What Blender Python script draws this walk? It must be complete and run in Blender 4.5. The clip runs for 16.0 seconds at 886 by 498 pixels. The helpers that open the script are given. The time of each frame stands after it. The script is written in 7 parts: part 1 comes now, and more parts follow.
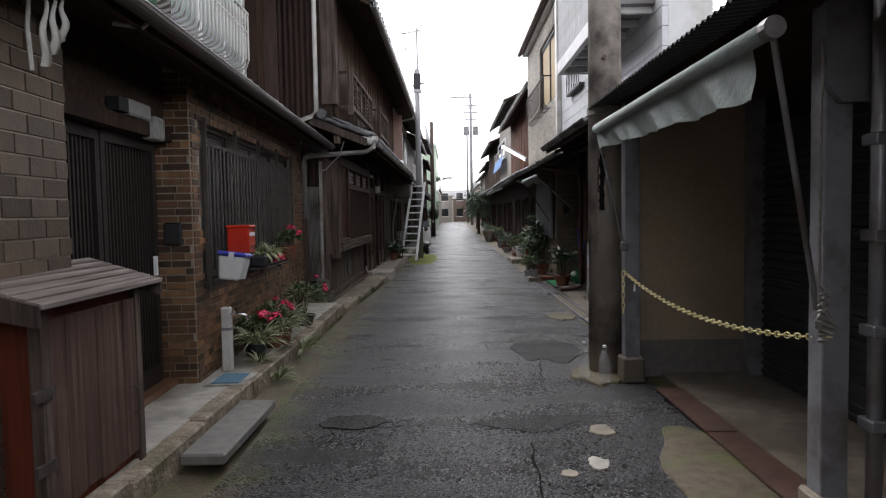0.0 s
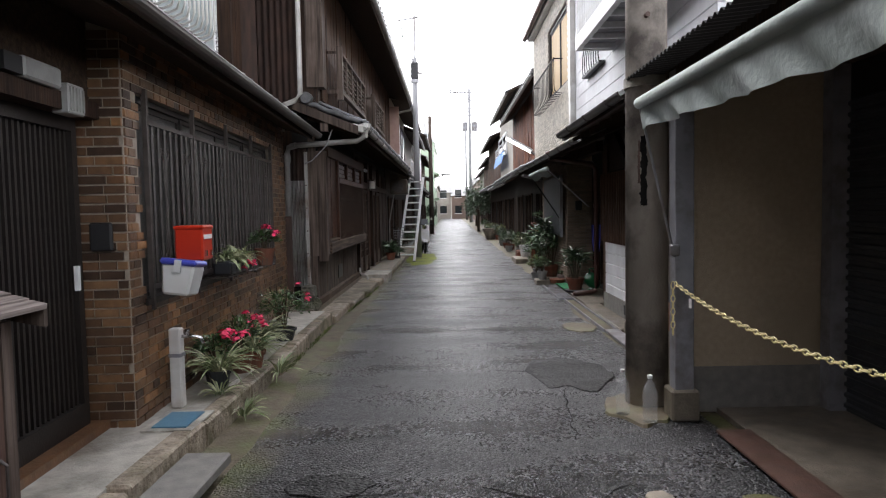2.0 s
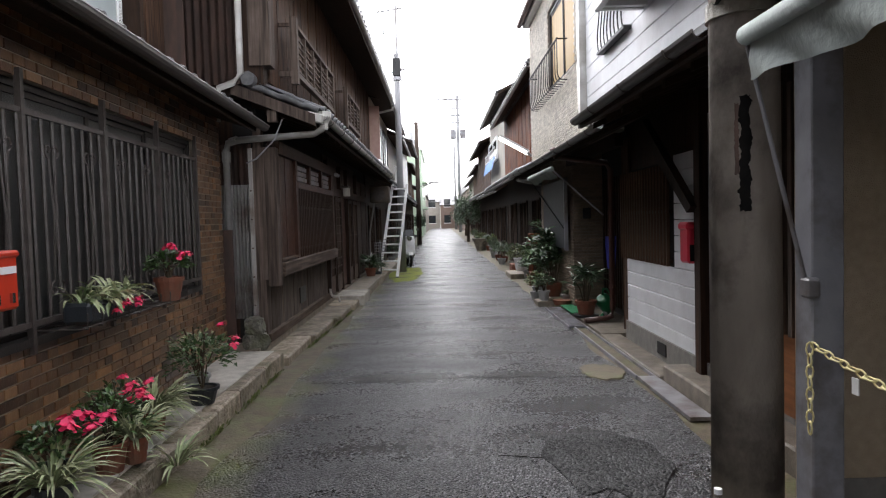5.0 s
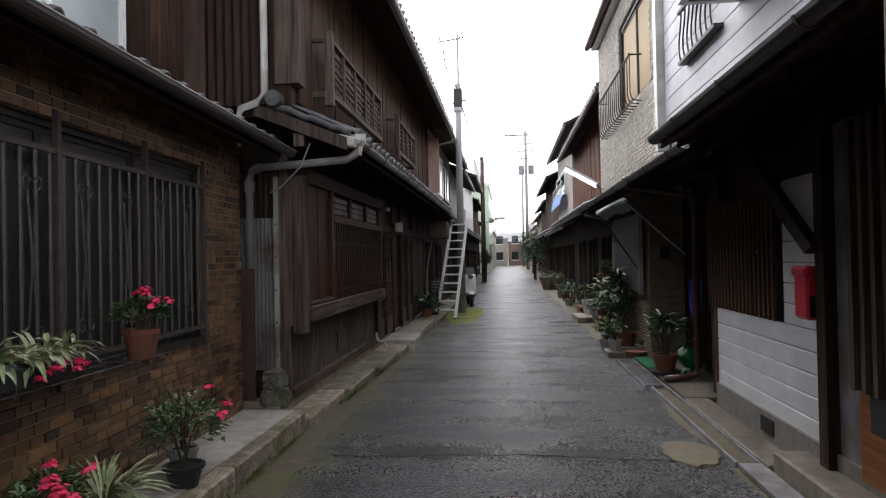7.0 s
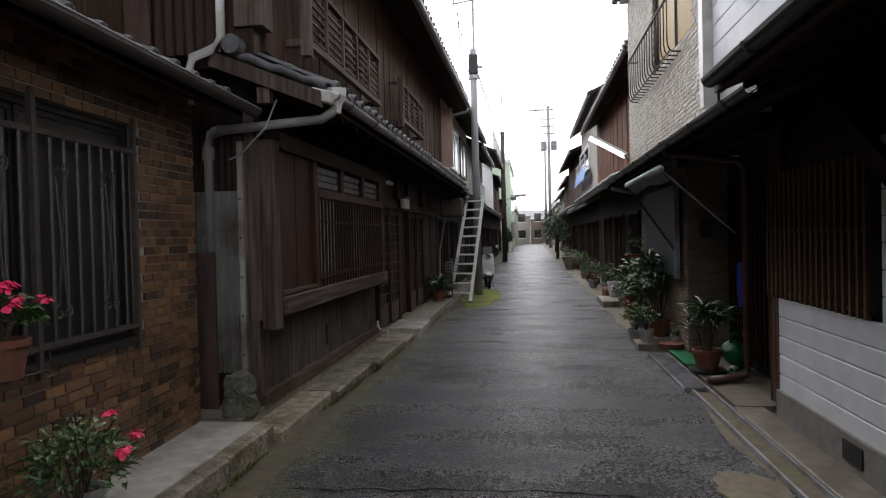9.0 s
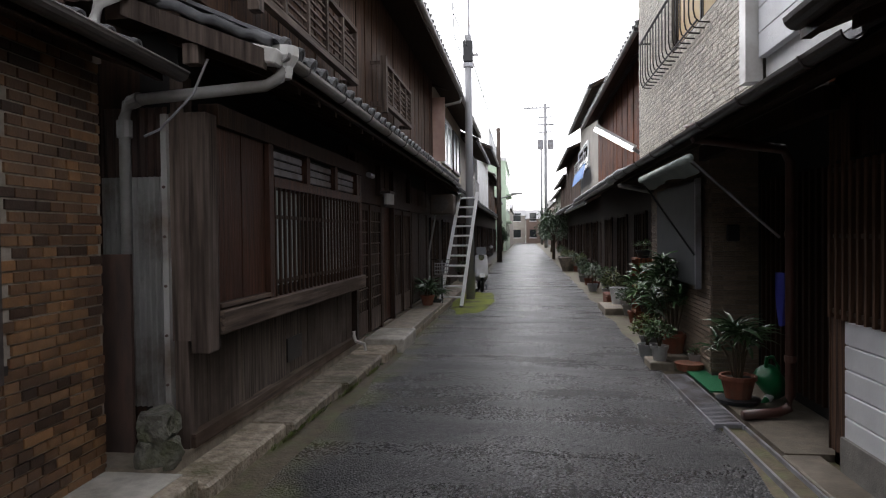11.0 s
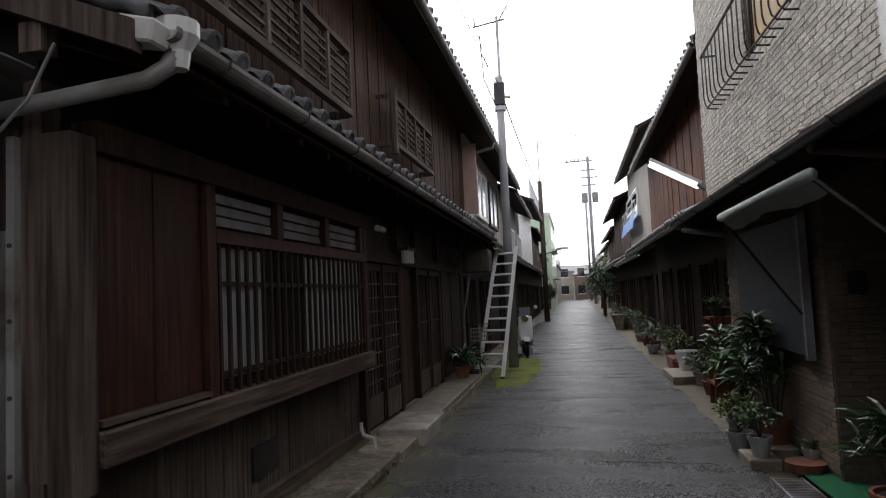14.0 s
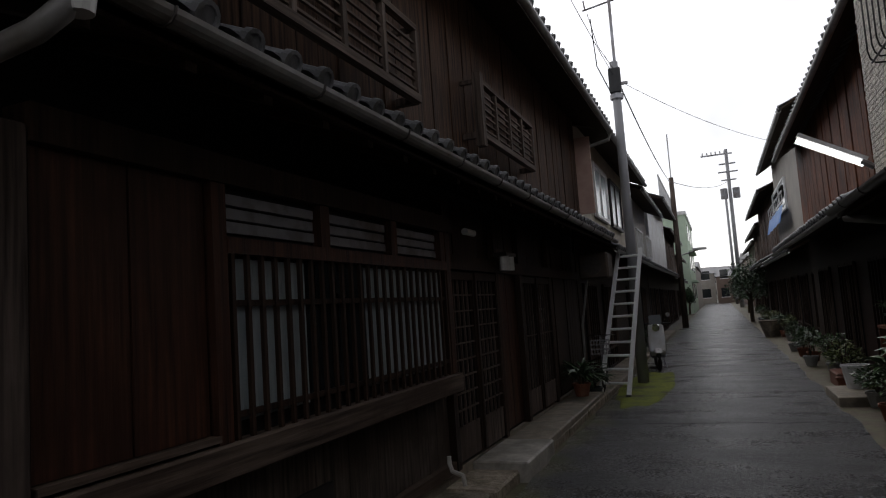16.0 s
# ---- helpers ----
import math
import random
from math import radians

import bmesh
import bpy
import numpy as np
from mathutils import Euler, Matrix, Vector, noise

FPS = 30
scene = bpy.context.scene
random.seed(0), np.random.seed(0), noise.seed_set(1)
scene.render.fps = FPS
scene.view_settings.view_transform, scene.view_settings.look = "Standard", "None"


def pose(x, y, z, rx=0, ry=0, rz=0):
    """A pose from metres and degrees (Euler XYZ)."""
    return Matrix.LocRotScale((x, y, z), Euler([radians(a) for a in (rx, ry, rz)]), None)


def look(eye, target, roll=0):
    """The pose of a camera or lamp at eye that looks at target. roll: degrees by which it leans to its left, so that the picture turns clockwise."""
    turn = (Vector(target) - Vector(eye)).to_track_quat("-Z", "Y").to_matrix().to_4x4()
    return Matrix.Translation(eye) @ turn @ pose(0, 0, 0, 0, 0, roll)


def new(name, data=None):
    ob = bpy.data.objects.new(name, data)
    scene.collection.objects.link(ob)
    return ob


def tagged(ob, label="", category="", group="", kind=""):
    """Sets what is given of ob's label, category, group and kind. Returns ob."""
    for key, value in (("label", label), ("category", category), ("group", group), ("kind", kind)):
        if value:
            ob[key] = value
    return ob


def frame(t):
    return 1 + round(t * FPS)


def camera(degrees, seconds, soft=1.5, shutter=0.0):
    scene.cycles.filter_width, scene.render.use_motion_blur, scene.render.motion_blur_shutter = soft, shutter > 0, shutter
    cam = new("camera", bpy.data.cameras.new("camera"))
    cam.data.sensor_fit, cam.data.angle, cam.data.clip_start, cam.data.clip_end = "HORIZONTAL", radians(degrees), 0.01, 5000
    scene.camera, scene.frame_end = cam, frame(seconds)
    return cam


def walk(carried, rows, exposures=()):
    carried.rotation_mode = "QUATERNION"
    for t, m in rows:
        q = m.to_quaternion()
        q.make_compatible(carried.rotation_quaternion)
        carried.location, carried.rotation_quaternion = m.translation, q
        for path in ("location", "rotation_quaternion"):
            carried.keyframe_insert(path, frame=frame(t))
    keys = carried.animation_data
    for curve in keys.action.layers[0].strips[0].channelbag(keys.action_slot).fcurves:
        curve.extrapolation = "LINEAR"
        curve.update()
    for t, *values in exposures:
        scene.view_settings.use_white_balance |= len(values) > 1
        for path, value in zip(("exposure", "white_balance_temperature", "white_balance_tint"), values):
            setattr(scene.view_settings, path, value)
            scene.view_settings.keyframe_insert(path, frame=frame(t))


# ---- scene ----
cam = camera(66.8, 16.0, 1.15)
METRES, EYE, TILT, LEAN, TURN = 9.3, 1.5, 0.0, 0.0, 0.7
ROWS = [
    (0.0, 0.0, 0.0, 0.0, -0.05, -3.07, 1.0),
    (0.5, -0.0028, 0.0308, -0.0024, 0.14, -4.24, 1.52),
    (1.0, -0.001, 0.0635, 0.0009, 2.28, -1.99, 1.51),
    (1.5, -0.0021, 0.0949, -0.0018, 2.02, -2.79, 1.48),
    (2.0, -0.0039, 0.1268, -0.0005, -0.2, -3.31, 1.14),
    (2.5, -0.0002, 0.1657, -0.0013, -0.53, -3.25, 1.91),
    (3.0, 0.0008, 0.1986, -0.002, 0.81, -3.04, 1.77),
    (3.5, -0.0024, 0.2347, -0.0004, -0.08, -2.35, 1.82),
    (6.0, 0.019, 0.3952, 0.0008, -1.18, -2.61, 1.62),
    (6.5, 0.0254, 0.4224, 0.0031, 3.09, -1.0, 1.71),
    (7.0, 0.027, 0.456, 0.0026, 4.73, 0.72, 1.17),
    (7.5, 0.0272, 0.4864, 0.0031, 5.5, -0.45, 1.06),
    (8.0, 0.0324, 0.5197, 0.0037, 6.02, -1.04, 1.68),
    (10.5, 0.0408, 0.671, 0.004, 7.59, -1.13, 0.58),
    (11.0, 0.0358, 0.7044, 0.0057, 6.24, -1.23, 0.67),
    (11.5, 0.0381, 0.7344, 0.0041, 5.77, -1.53, 1.51),
    (12.0, 0.0422, 0.7641, 0.0069, 6.71, -2.07, 1.94),
    (12.5, 0.0392, 0.7929, 0.0053, 7.18, -2.7, 1.48),
    (13.0, 0.0357, 0.8229, 0.0081, 7.85, -2.13, 1.61),
    (13.5, 0.0381, 0.8542, 0.0071, 8.89, 0.17, 2.19),
    (14.0, 0.0408, 0.8814, 0.0089, 10.28, 3.97, 2.7),
    (14.5, 0.0379, 0.9113, 0.0088, 10.6, 5.93, 2.72),
    (15.0, 0.038, 0.9363, 0.0109, 12.99, 6.62, 3.19),
    (15.5, 0.0479, 0.9652, 0.0111, 16.7, 6.66, 3.76),
    (16.0, 0.0551, 0.9908, 0.0115, 21.49, 5.29, 3.91),
]
EXPOSURES = [(t, e, 6500, 13) for t, e in ((0, 1.55), (0.5, 1.95), (1.5, 2.05), (3.5, 2.2), (6, 2.1), (6.5, 1.95), (7, 1.65), (8, 1.46), (10.5, 1.48), (12.5, 1.95), (13.2, 1.92), (13.8, 1.45), (14.5, 0.36), (15.2, -0.04), (16, 0.06))]
walk(cam, [(t, pose(0, 0, EYE, TILT, LEAN, TURN) @ pose(METRES * x, METRES * y, METRES * z, 90 + pitch, roll, yaw)) for t, x, y, z, yaw, pitch, roll in ROWS], EXPOSURES)

# ---- world and light ----
world = bpy.data.worlds.new("overcast")
scene.world = world
world.use_nodes = True
wn, wl = world.node_tree.nodes, world.node_tree.links
sky = wn.new("ShaderNodeTexSky")
sky.sky_type, sky.sun_disc = "NISHITA", False
sky.sun_elevation, sky.sun_rotation = radians(50), radians(-20)
grey = wn.new("ShaderNodeHueSaturation")
grey.inputs["Saturation"].default_value = 0.16
cloud = wn.new("ShaderNodeTexNoise")
cloud.inputs["Scale"].default_value, cloud.inputs["Detail"].default_value = 2.2, 5
cramp = wn.new("ShaderNodeMapRange")
cramp.inputs["From Min"].default_value, cramp.inputs["From Max"].default_value = 0.3, 0.7
cramp.inputs["To Min"].default_value, cramp.inputs["To Max"].default_value = 0.72, 1.5
cmix = wn.new("ShaderNodeVectorMath")
cmix.operation = "SCALE"
wl.new(sky.outputs[0], grey.inputs["Color"])
wl.new(grey.outputs[0], cmix.inputs[0])
wl.new(cloud.outputs[0], cramp.inputs[0])
wl.new(cramp.outputs[0], cmix.inputs["Scale"])
wl.new(cmix.outputs[0], wn["Background"].inputs["Color"])
wn["Background"].inputs["Strength"].default_value = 0.15
sun = new("sun", bpy.data.lights.new("sun", "SUN"))
sun.data.energy, sun.data.angle, sun.data.color = 0.55, radians(40), (1, 0.985, 0.97)
sun.matrix_world = look((-7, 11, 26), (0, 0, 0))


# ---- materials ----
def mat(name, c1, c2=None, rough=0.6, scale=8.0, stretch=(1, 1, 1), bump=0.2, fine=90.0, metal=0.0,
        rand=0.0, c3=None, stain=1.3, rough2=None, island=False, spec=0.5, dist=0.01, edge=(0.32, 0.68)):
    """Two-scale surface: c1 to c2 by stretched grain, c3 by larger stains, relief by fine grain."""
    m = bpy.data.materials.new(name)
    m.use_nodes = True
    n, l = m.node_tree.nodes, m.node_tree.links
    b = n["Principled BSDF"]
    tc = n.new("ShaderNodeTexCoord")
    mp = n.new("ShaderNodeMapping")
    mp.inputs["Scale"].default_value = stretch
    l.new(tc.outputs["Object"], mp.inputs[0])
    g = n.new("ShaderNodeTexNoise")
    g.inputs["Scale"].default_value, g.inputs["Detail"].default_value = scale, 6
    l.new(mp.outputs[0], g.inputs["Vector"])
    r = n.new("ShaderNodeMapRange")
    r.inputs["From Min"].default_value, r.inputs["From Max"].default_value = edge
    l.new(g.outputs[0], r.inputs[0])
    mx = n.new("ShaderNodeMix")
    mx.data_type = "RGBA"
    c2 = c2 or tuple(v * 0.7 for v in c1)
    mx.inputs[6].default_value, mx.inputs[7].default_value = (*c1, 1), (*c2, 1)
    l.new(r.outputs[0], mx.inputs[0])
    out = mx.outputs[2]
    s = n.new("ShaderNodeTexNoise")
    s.inputs["Scale"].default_value, s.inputs["Detail"].default_value = stain, 7
    s.inputs["Roughness"].default_value = 0.62
    l.new(tc.outputs["Object"], s.inputs["Vector"])
    sr = n.new("ShaderNodeMapRange")
    sr.inputs["From Min"].default_value, sr.inputs["From Max"].default_value = 0.46, 0.66
    l.new(s.outputs[0], sr.inputs[0])
    if c3:
        m3 = n.new("ShaderNodeMix")
        m3.data_type = "RGBA"
        m3.inputs[7].default_value = (*c3, 1)
        l.new(sr.outputs[0], m3.inputs[0])
        l.new(out, m3.inputs[6])
        out = m3.outputs[2]
    if rand:
        if island:
            o = n.new("ShaderNodeNewGeometry").outputs["Random Per Island"]
        else:
            o = n.new("ShaderNodeObjectInfo").outputs["Random"]
        rr = n.new("ShaderNodeMapRange")
        rr.inputs["To Min"].default_value, rr.inputs["To Max"].default_value = 1 - rand, 1 + rand
        l.new(o, rr.inputs[0])
        sc = n.new("ShaderNodeVectorMath")
        sc.operation = "SCALE"
        l.new(out, sc.inputs[0])
        l.new(rr.outputs[0], sc.inputs["Scale"])
        out = sc.outputs[0]
    l.new(out, b.inputs["Base Color"])
    b.inputs["Metallic"].default_value = metal
    b.inputs["Specular IOR Level"].default_value = spec
    rg = n.new("ShaderNodeMapRange")
    rg.inputs["To Min"].default_value, rg.inputs["To Max"].default_value = rough, rough if rough2 is None else rough2
    l.new(sr.outputs[0], rg.inputs[0])
    l.new(rg.outputs[0], b.inputs["Roughness"])
    if bump:
        f = n.new("ShaderNodeTexNoise")
        f.inputs["Scale"].default_value, f.inputs["Detail"].default_value = fine, 3
        l.new(mp.outputs[0], f.inputs["Vector"])
        bp = n.new("ShaderNodeBump")
        bp.inputs["Strength"].default_value, bp.inputs["Distance"].default_value = bump, dist
        l.new(f.outputs[0], bp.inputs["Height"])
        l.new(bp.outputs[0], b.inputs["Normal"])
    return m


def wood(name, c1, c2, rough=0.7, rand=0.25, island=True, axis=2, c3=None):
    st = [14, 14, 14]
    st[axis] = 0.7
    return mat(name, c1, c2, rough, 2.2, tuple(st), 0.35, 5, rand=rand, c3=c3, stain=0.9, island=island, spec=0.18)


def glassy(name, color, rough=0.03, alpha=1.0):
    m = bpy.data.materials.new(name)
    m.use_nodes = True
    b = m.node_tree.nodes["Principled BSDF"]
    b.inputs["Base Color"].default_value = (*color, 1)
    b.inputs["Roughness"].default_value = rough
    b.inputs["Transmission Weight"].default_value = alpha
    b.inputs["IOR"].default_value = 1.12
    return m


def glow(name, color, strength):
    m = bpy.data.materials.new(name)
    m.use_nodes = True
    b = m.node_tree.nodes["Principled BSDF"]
    b.inputs["Emission Color"].default_value = (*color, 1)
    b.inputs["Emission Strength"].default_value = strength
    return m


def asphalt(name, dark, light, stone, wet=(0.16, 0.42), mossy=False):
    """Worn wet asphalt: single stones in dark binder, the pale ones also painting wet glints, damp patches, and dirt
    with moss washed to its edges.
    """
    m = bpy.data.materials.new(name)
    m.use_nodes = True
    n, l = m.node_tree.nodes, m.node_tree.links
    b = n["Principled BSDF"]
    tc = n.new("ShaderNodeTexCoord")
    def noise_of(scale, detail=4, stretch=None):
        t = n.new("ShaderNodeTexNoise")
        t.inputs["Scale"].default_value, t.inputs["Detail"].default_value = scale, detail
        src = tc.outputs["Object"]
        if stretch:
            mp = n.new("ShaderNodeMapping")
            mp.inputs["Scale"].default_value = stretch
            l.new(src, mp.inputs[0])
            src = mp.outputs[0]
        l.new(src, t.inputs["Vector"])
        return t.outputs[0]
    def ranged(v, a, c, lo, hi):
        t = n.new("ShaderNodeMapRange")
        for k, x in zip(("From Min", "From Max", "To Min", "To Max"), (a, c, lo, hi)):
            t.inputs[k].default_value = x
        l.new(v, t.inputs[0])
        return t.outputs[0]
    def mixed(f, c1, c2):
        t = n.new("ShaderNodeMix")
        t.data_type = "RGBA"
        l.new(f, t.inputs[0])
        for k, c in ((6, c1), (7, c2)):
            if isinstance(c, tuple):
                t.inputs[k].default_value = (*c, 1)
            else:
                l.new(c, t.inputs[k])
        return t.outputs[2]
    def maths(op, u, v):
        t = n.new("ShaderNodeMath")
        t.operation = op
        for k, x in enumerate((u, v)):
            if isinstance(x, (int, float)):
                t.inputs[k].default_value = x
            else:
                l.new(x, t.inputs[k])
        return t.outputs[0]
    vo = n.new("ShaderNodeTexVoronoi")
    vo.inputs["Scale"].default_value = stone
    l.new(tc.outputs["Object"], vo.inputs["Vector"])
    sep = n.new("ShaderNodeSeparateColor")
    l.new(vo.outputs["Color"], sep.inputs[0])
    # stone colour contrast is raised to stand in for wet sparkle too
    shade = maths("MULTIPLY", ranged(sep.outputs[0], 0.45, 1.0, 0.0, 1.0), ranged(vo.outputs["Distance"], 0.15, 0.6, 1.0, 0.0))
    col = mixed(shade, dark, light)
    worn = ranged(noise_of(0.7, 6, (1, 0.6, 1)), 0.42, 0.62, 0.55, 1.25)
    sc = n.new("ShaderNodeVectorMath")
    sc.operation = "SCALE"
    l.new(col, sc.inputs[0])
    l.new(worn, sc.inputs["Scale"])
    col = sc.outputs[0]
    if mossy:
        xyz = n.new("ShaderNodeSeparateXYZ")
        l.new(tc.outputs["Object"], xyz.inputs[0])
        edge = maths("ADD", xyz.outputs[0], maths("MULTIPLY", maths("SUBTRACT", noise_of(1.6, 7), 0.5), 0.9))
        dirt = mixed(ranged(noise_of(2.3, 6), 0.42, 0.58, 0.0, 1.0), (0.085, 0.068, 0.042), (0.07, 0.08, 0.018))
        col = mixed(ranged(edge, -1.34, -1.06, 0.9, 0.0), col, dirt)
    l.new(col, b.inputs["Base Color"])
    patch = noise_of(1.1, 7, (0.5, 1.5, 1))
    l.new(maths("ADD", ranged(patch, 0.36, 0.64, wet[1], wet[0]), ranged(sep.outputs[1], 0, 1, -0.05, 0.1)), b.inputs["Roughness"])
    l.new(ranged(sep.outputs[1], 0.3, 1.0, 0.14, 0.95), b.inputs["Specular IOR Level"])
    bp = n.new("ShaderNodeBump")
    bp.inputs["Strength"].default_value, bp.inputs["Distance"].default_value = 1.0, 0.012
    l.new(maths("SUBTRACT", maths("MULTIPLY", sep.outputs[2], 0.6), vo.outputs["Distance"]), bp.inputs["Height"])
    bq = n.new("ShaderNodeBump")
    bq.inputs["Strength"].default_value, bq.inputs["Distance"].default_value = 0.18, 0.03
    l.new(noise_of(5, 4), bq.inputs["Height"])
    l.new(bp.outputs[0], bq.inputs["Normal"])
    l.new(bq.outputs[0], b.inputs["Normal"])
    return m


M_ASPHALT = asphalt("wet_asphalt", (0.008, 0.0078, 0.0085), (0.31, 0.302, 0.32), 68, (0.17, 0.42), True)
M_CRACK = mat("dark_crack", (0.008, 0.008, 0.008), (0.014, 0.013, 0.012), 0.95, 20, spec=0.05)
M_ASPHALT_OLD = asphalt("old_asphalt_patch", (0.006, 0.006, 0.006), (0.06, 0.058, 0.06), 60, (0.5, 0.7))
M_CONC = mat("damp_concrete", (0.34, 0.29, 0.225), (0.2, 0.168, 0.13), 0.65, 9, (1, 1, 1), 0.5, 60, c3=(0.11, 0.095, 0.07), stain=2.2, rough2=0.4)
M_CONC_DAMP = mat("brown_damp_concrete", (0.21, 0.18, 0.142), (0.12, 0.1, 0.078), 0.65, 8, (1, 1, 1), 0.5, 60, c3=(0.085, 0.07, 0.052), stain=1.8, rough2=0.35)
M_CONC_PALE = mat("pale_concrete", (0.55, 0.52, 0.46), (0.38, 0.355, 0.31), 0.6, 10, (1, 1, 1), 0.5, 70, c3=(0.2, 0.18, 0.145), stain=2.6, rough2=0.4)
M_GUTTER = mat("mossy_gutter", (0.13, 0.102, 0.066), (0.07, 0.055, 0.034), 0.75, 12, (1, 1, 1), 0.8, 45, c3=(0.075, 0.08, 0.02), stain=3.2, rough2=0.55)
M_STONE = mat("worn_kerb_stone", (0.38, 0.315, 0.24), (0.17, 0.137, 0.1), 0.7, 11, (1, 1, 1), 0.9, 30, rand=0.25, c3=(0.115, 0.1, 0.055), stain=3.5, dist=0.025)
M_ROCK = mat("dark_mossy_rock", (0.17, 0.16, 0.13), (0.06, 0.058, 0.046), 0.8, 16, (1, 1, 1), 0.9, 35, c3=(0.085, 0.09, 0.05), stain=5, dist=0.03)
M_MOSS = mat("green_moss", (0.26, 0.3, 0.035), (0.15, 0.18, 0.025), 0.95, 25, (1, 1, 1), 0.9, 120, c3=(0.08, 0.075, 0.04), stain=2.5, dist=0.02)
M_GROUND = mat("bare_ground", (0.16, 0.15, 0.13), (0.1, 0.09, 0.08), 0.8, 3)
M_BRICK = mat("glazed_brown_brick", (0.185, 0.098, 0.048), (0.12, 0.064, 0.034), 0.42, 14, (1, 1, 1), 0.3, 60, rand=0.62, c3=(0.1, 0.056, 0.033), stain=1.5)
M_BRICK_J = mat("glazed_brown_brick_run", (0.185, 0.098, 0.048), (0.12, 0.064, 0.034), 0.42, 14, (1, 1, 1), 0.3, 60, rand=0.62, c3=(0.1, 0.056, 0.033), stain=1.5, island=True)
def brick_colours(m):
    """Fired in several shades: each brick takes one of them at random."""
    n, l = m.node_tree.nodes, m.node_tree.links
    scale = [x for x in n if x.type == "VECT_MATH"][0]
    src = [x for x in l if x.to_node.type == "MAP_RANGE" and x.from_node.type in ("OBJECT_INFO", "NEW_GEOMETRY")][0].from_socket
    ramp = n.new("ShaderNodeValToRGB")
    ramp.color_ramp.interpolation = "CONSTANT"
    e = ramp.color_ramp.elements
    e[0].position, e[0].color = 0, (0.4, 0.42, 0.5, 1)
    e[1].position, e[1].color = 0.16, (1.0, 1.0, 1.0, 1)
    for p, c in ((0.36, (1.6, 1.65, 1.6, 1)), (0.5, (0.75, 0.78, 0.85, 1)), (0.68, (1.4, 1.4, 1.3, 1)), (0.82, (1.05, 1.0, 1.0, 1)), (0.93, (2.1, 2.0, 1.7, 1))):
        e.new(p).color = c
    mul = n.new("ShaderNodeVectorMath")
    mul.operation = "MULTIPLY"
    l.new(src, ramp.inputs[0])
    l.new(scale.inputs[0].links[0].from_socket, mul.inputs[0])
    l.new(ramp.outputs[0], mul.inputs[1])
    l.new(mul.outputs[0], n["Principled BSDF"].inputs["Base Color"])


brick_colours(M_BRICK), brick_colours(M_BRICK_J)
M_BRICK_N = mat("grey_brown_brick_run", (0.125, 0.085, 0.055), (0.085, 0.06, 0.042), 0.5, 14, (1, 1, 1), 0.3, 60, rand=0.4, c3=(0.07, 0.052, 0.04), stain=1.5, island=True)
M_MORTAR = mat("grey_mortar", (0.42, 0.37, 0.31), (0.28, 0.245, 0.2), 0.9, 20)
M_TILE_W = mat("cream_split_tile", (0.64, 0.59, 0.51), (0.5, 0.46, 0.39), 0.7, 20, (1, 1, 4), 0.7, 60, rand=0.16, island=True, c3=(0.5, 0.46, 0.4), dist=0.02)
M_TILE_B = mat("brown_split_tile", (0.24, 0.18, 0.13), (0.17, 0.125, 0.09), 0.7, 20, (1, 1, 4), 0.7, 60, rand=0.2, island=True, dist=0.02)
M_MORTAR_W = mat("tan_mortar", (0.22, 0.19, 0.16), (0.16, 0.14, 0.12), 0.9, 20)
M_WOOD_DK = wood("dark_stained_plank", (0.048, 0.025, 0.015), (0.012, 0.007, 0.005), 0.55, c3=(0.018, 0.011, 0.008))
M_WOOD_RED = wood("reddish_brown_panel", (0.085, 0.036, 0.021), (0.02, 0.009, 0.006), 0.45, c3=(0.03, 0.013, 0.009))
M_WOOD_GREY = wood("weathered_grey_wood", (0.14, 0.106, 0.088), (0.03, 0.022, 0.018), 0.8, 0.35, c3=(0.055, 0.04, 0.032))
M_WOOD_GREYH = wood("weathered_grey_beam", (0.15, 0.11, 0.085), (0.035, 0.024, 0.018), 0.75, 0.25, axis=1, c3=(0.055, 0.035, 0.025))
M_WOOD_LOW = wood("dark_lower_plank", (0.14, 0.112, 0.092), (0.03, 0.023, 0.019), 0.75, 0.4, c3=(0.045, 0.033, 0.026))
M_WOOD_SHED = wood("bleached_red_brown_board", (0.2, 0.125, 0.1), (0.065, 0.038, 0.031), 0.75, 0.3, c3=(0.09, 0.053, 0.043))
M_WOOD_PALE = wood("bleached_roof_slat", (0.34, 0.29, 0.265), (0.08, 0.062, 0.054), 0.75, 0.3, axis=1, c3=(0.2, 0.165, 0.145))
M_WOOD_UP = wood("weathered_brown_plank", (0.1, 0.055, 0.034), (0.016, 0.01, 0.008), 0.75, 0.5, c3=(0.03, 0.018, 0.013))
M_WOOD_RUST = wood("rusty_brown_plank", (0.19, 0.062, 0.026), (0.04, 0.017, 0.01), 0.7, 0.5, c3=(0.045, 0.02, 0.013))
M_WOOD_DOOR = wood("orange_brown_wood", (0.26, 0.1, 0.035), (0.17, 0.062, 0.022), 0.45, 0.1, axis=1)
M_SOFFIT = wood("dark_soffit_board", (0.06, 0.038, 0.025), (0.026, 0.017, 0.012), 0.8, 0.2, axis=0)
M_KAWARA = mat("grey_roof_tile", (0.15, 0.15, 0.155), (0.085, 0.085, 0.09), 0.42, 12, (1, 1, 1), 0.3, 60, rand=0.3, c3=(0.07, 0.07, 0.068), stain=3)
M_KAWARA_J = mat("grey_roof_tile_run", (0.13, 0.13, 0.135), (0.07, 0.07, 0.075), 0.45, 12, (1, 1, 1), 0.3, 60, rand=0.3, island=True)
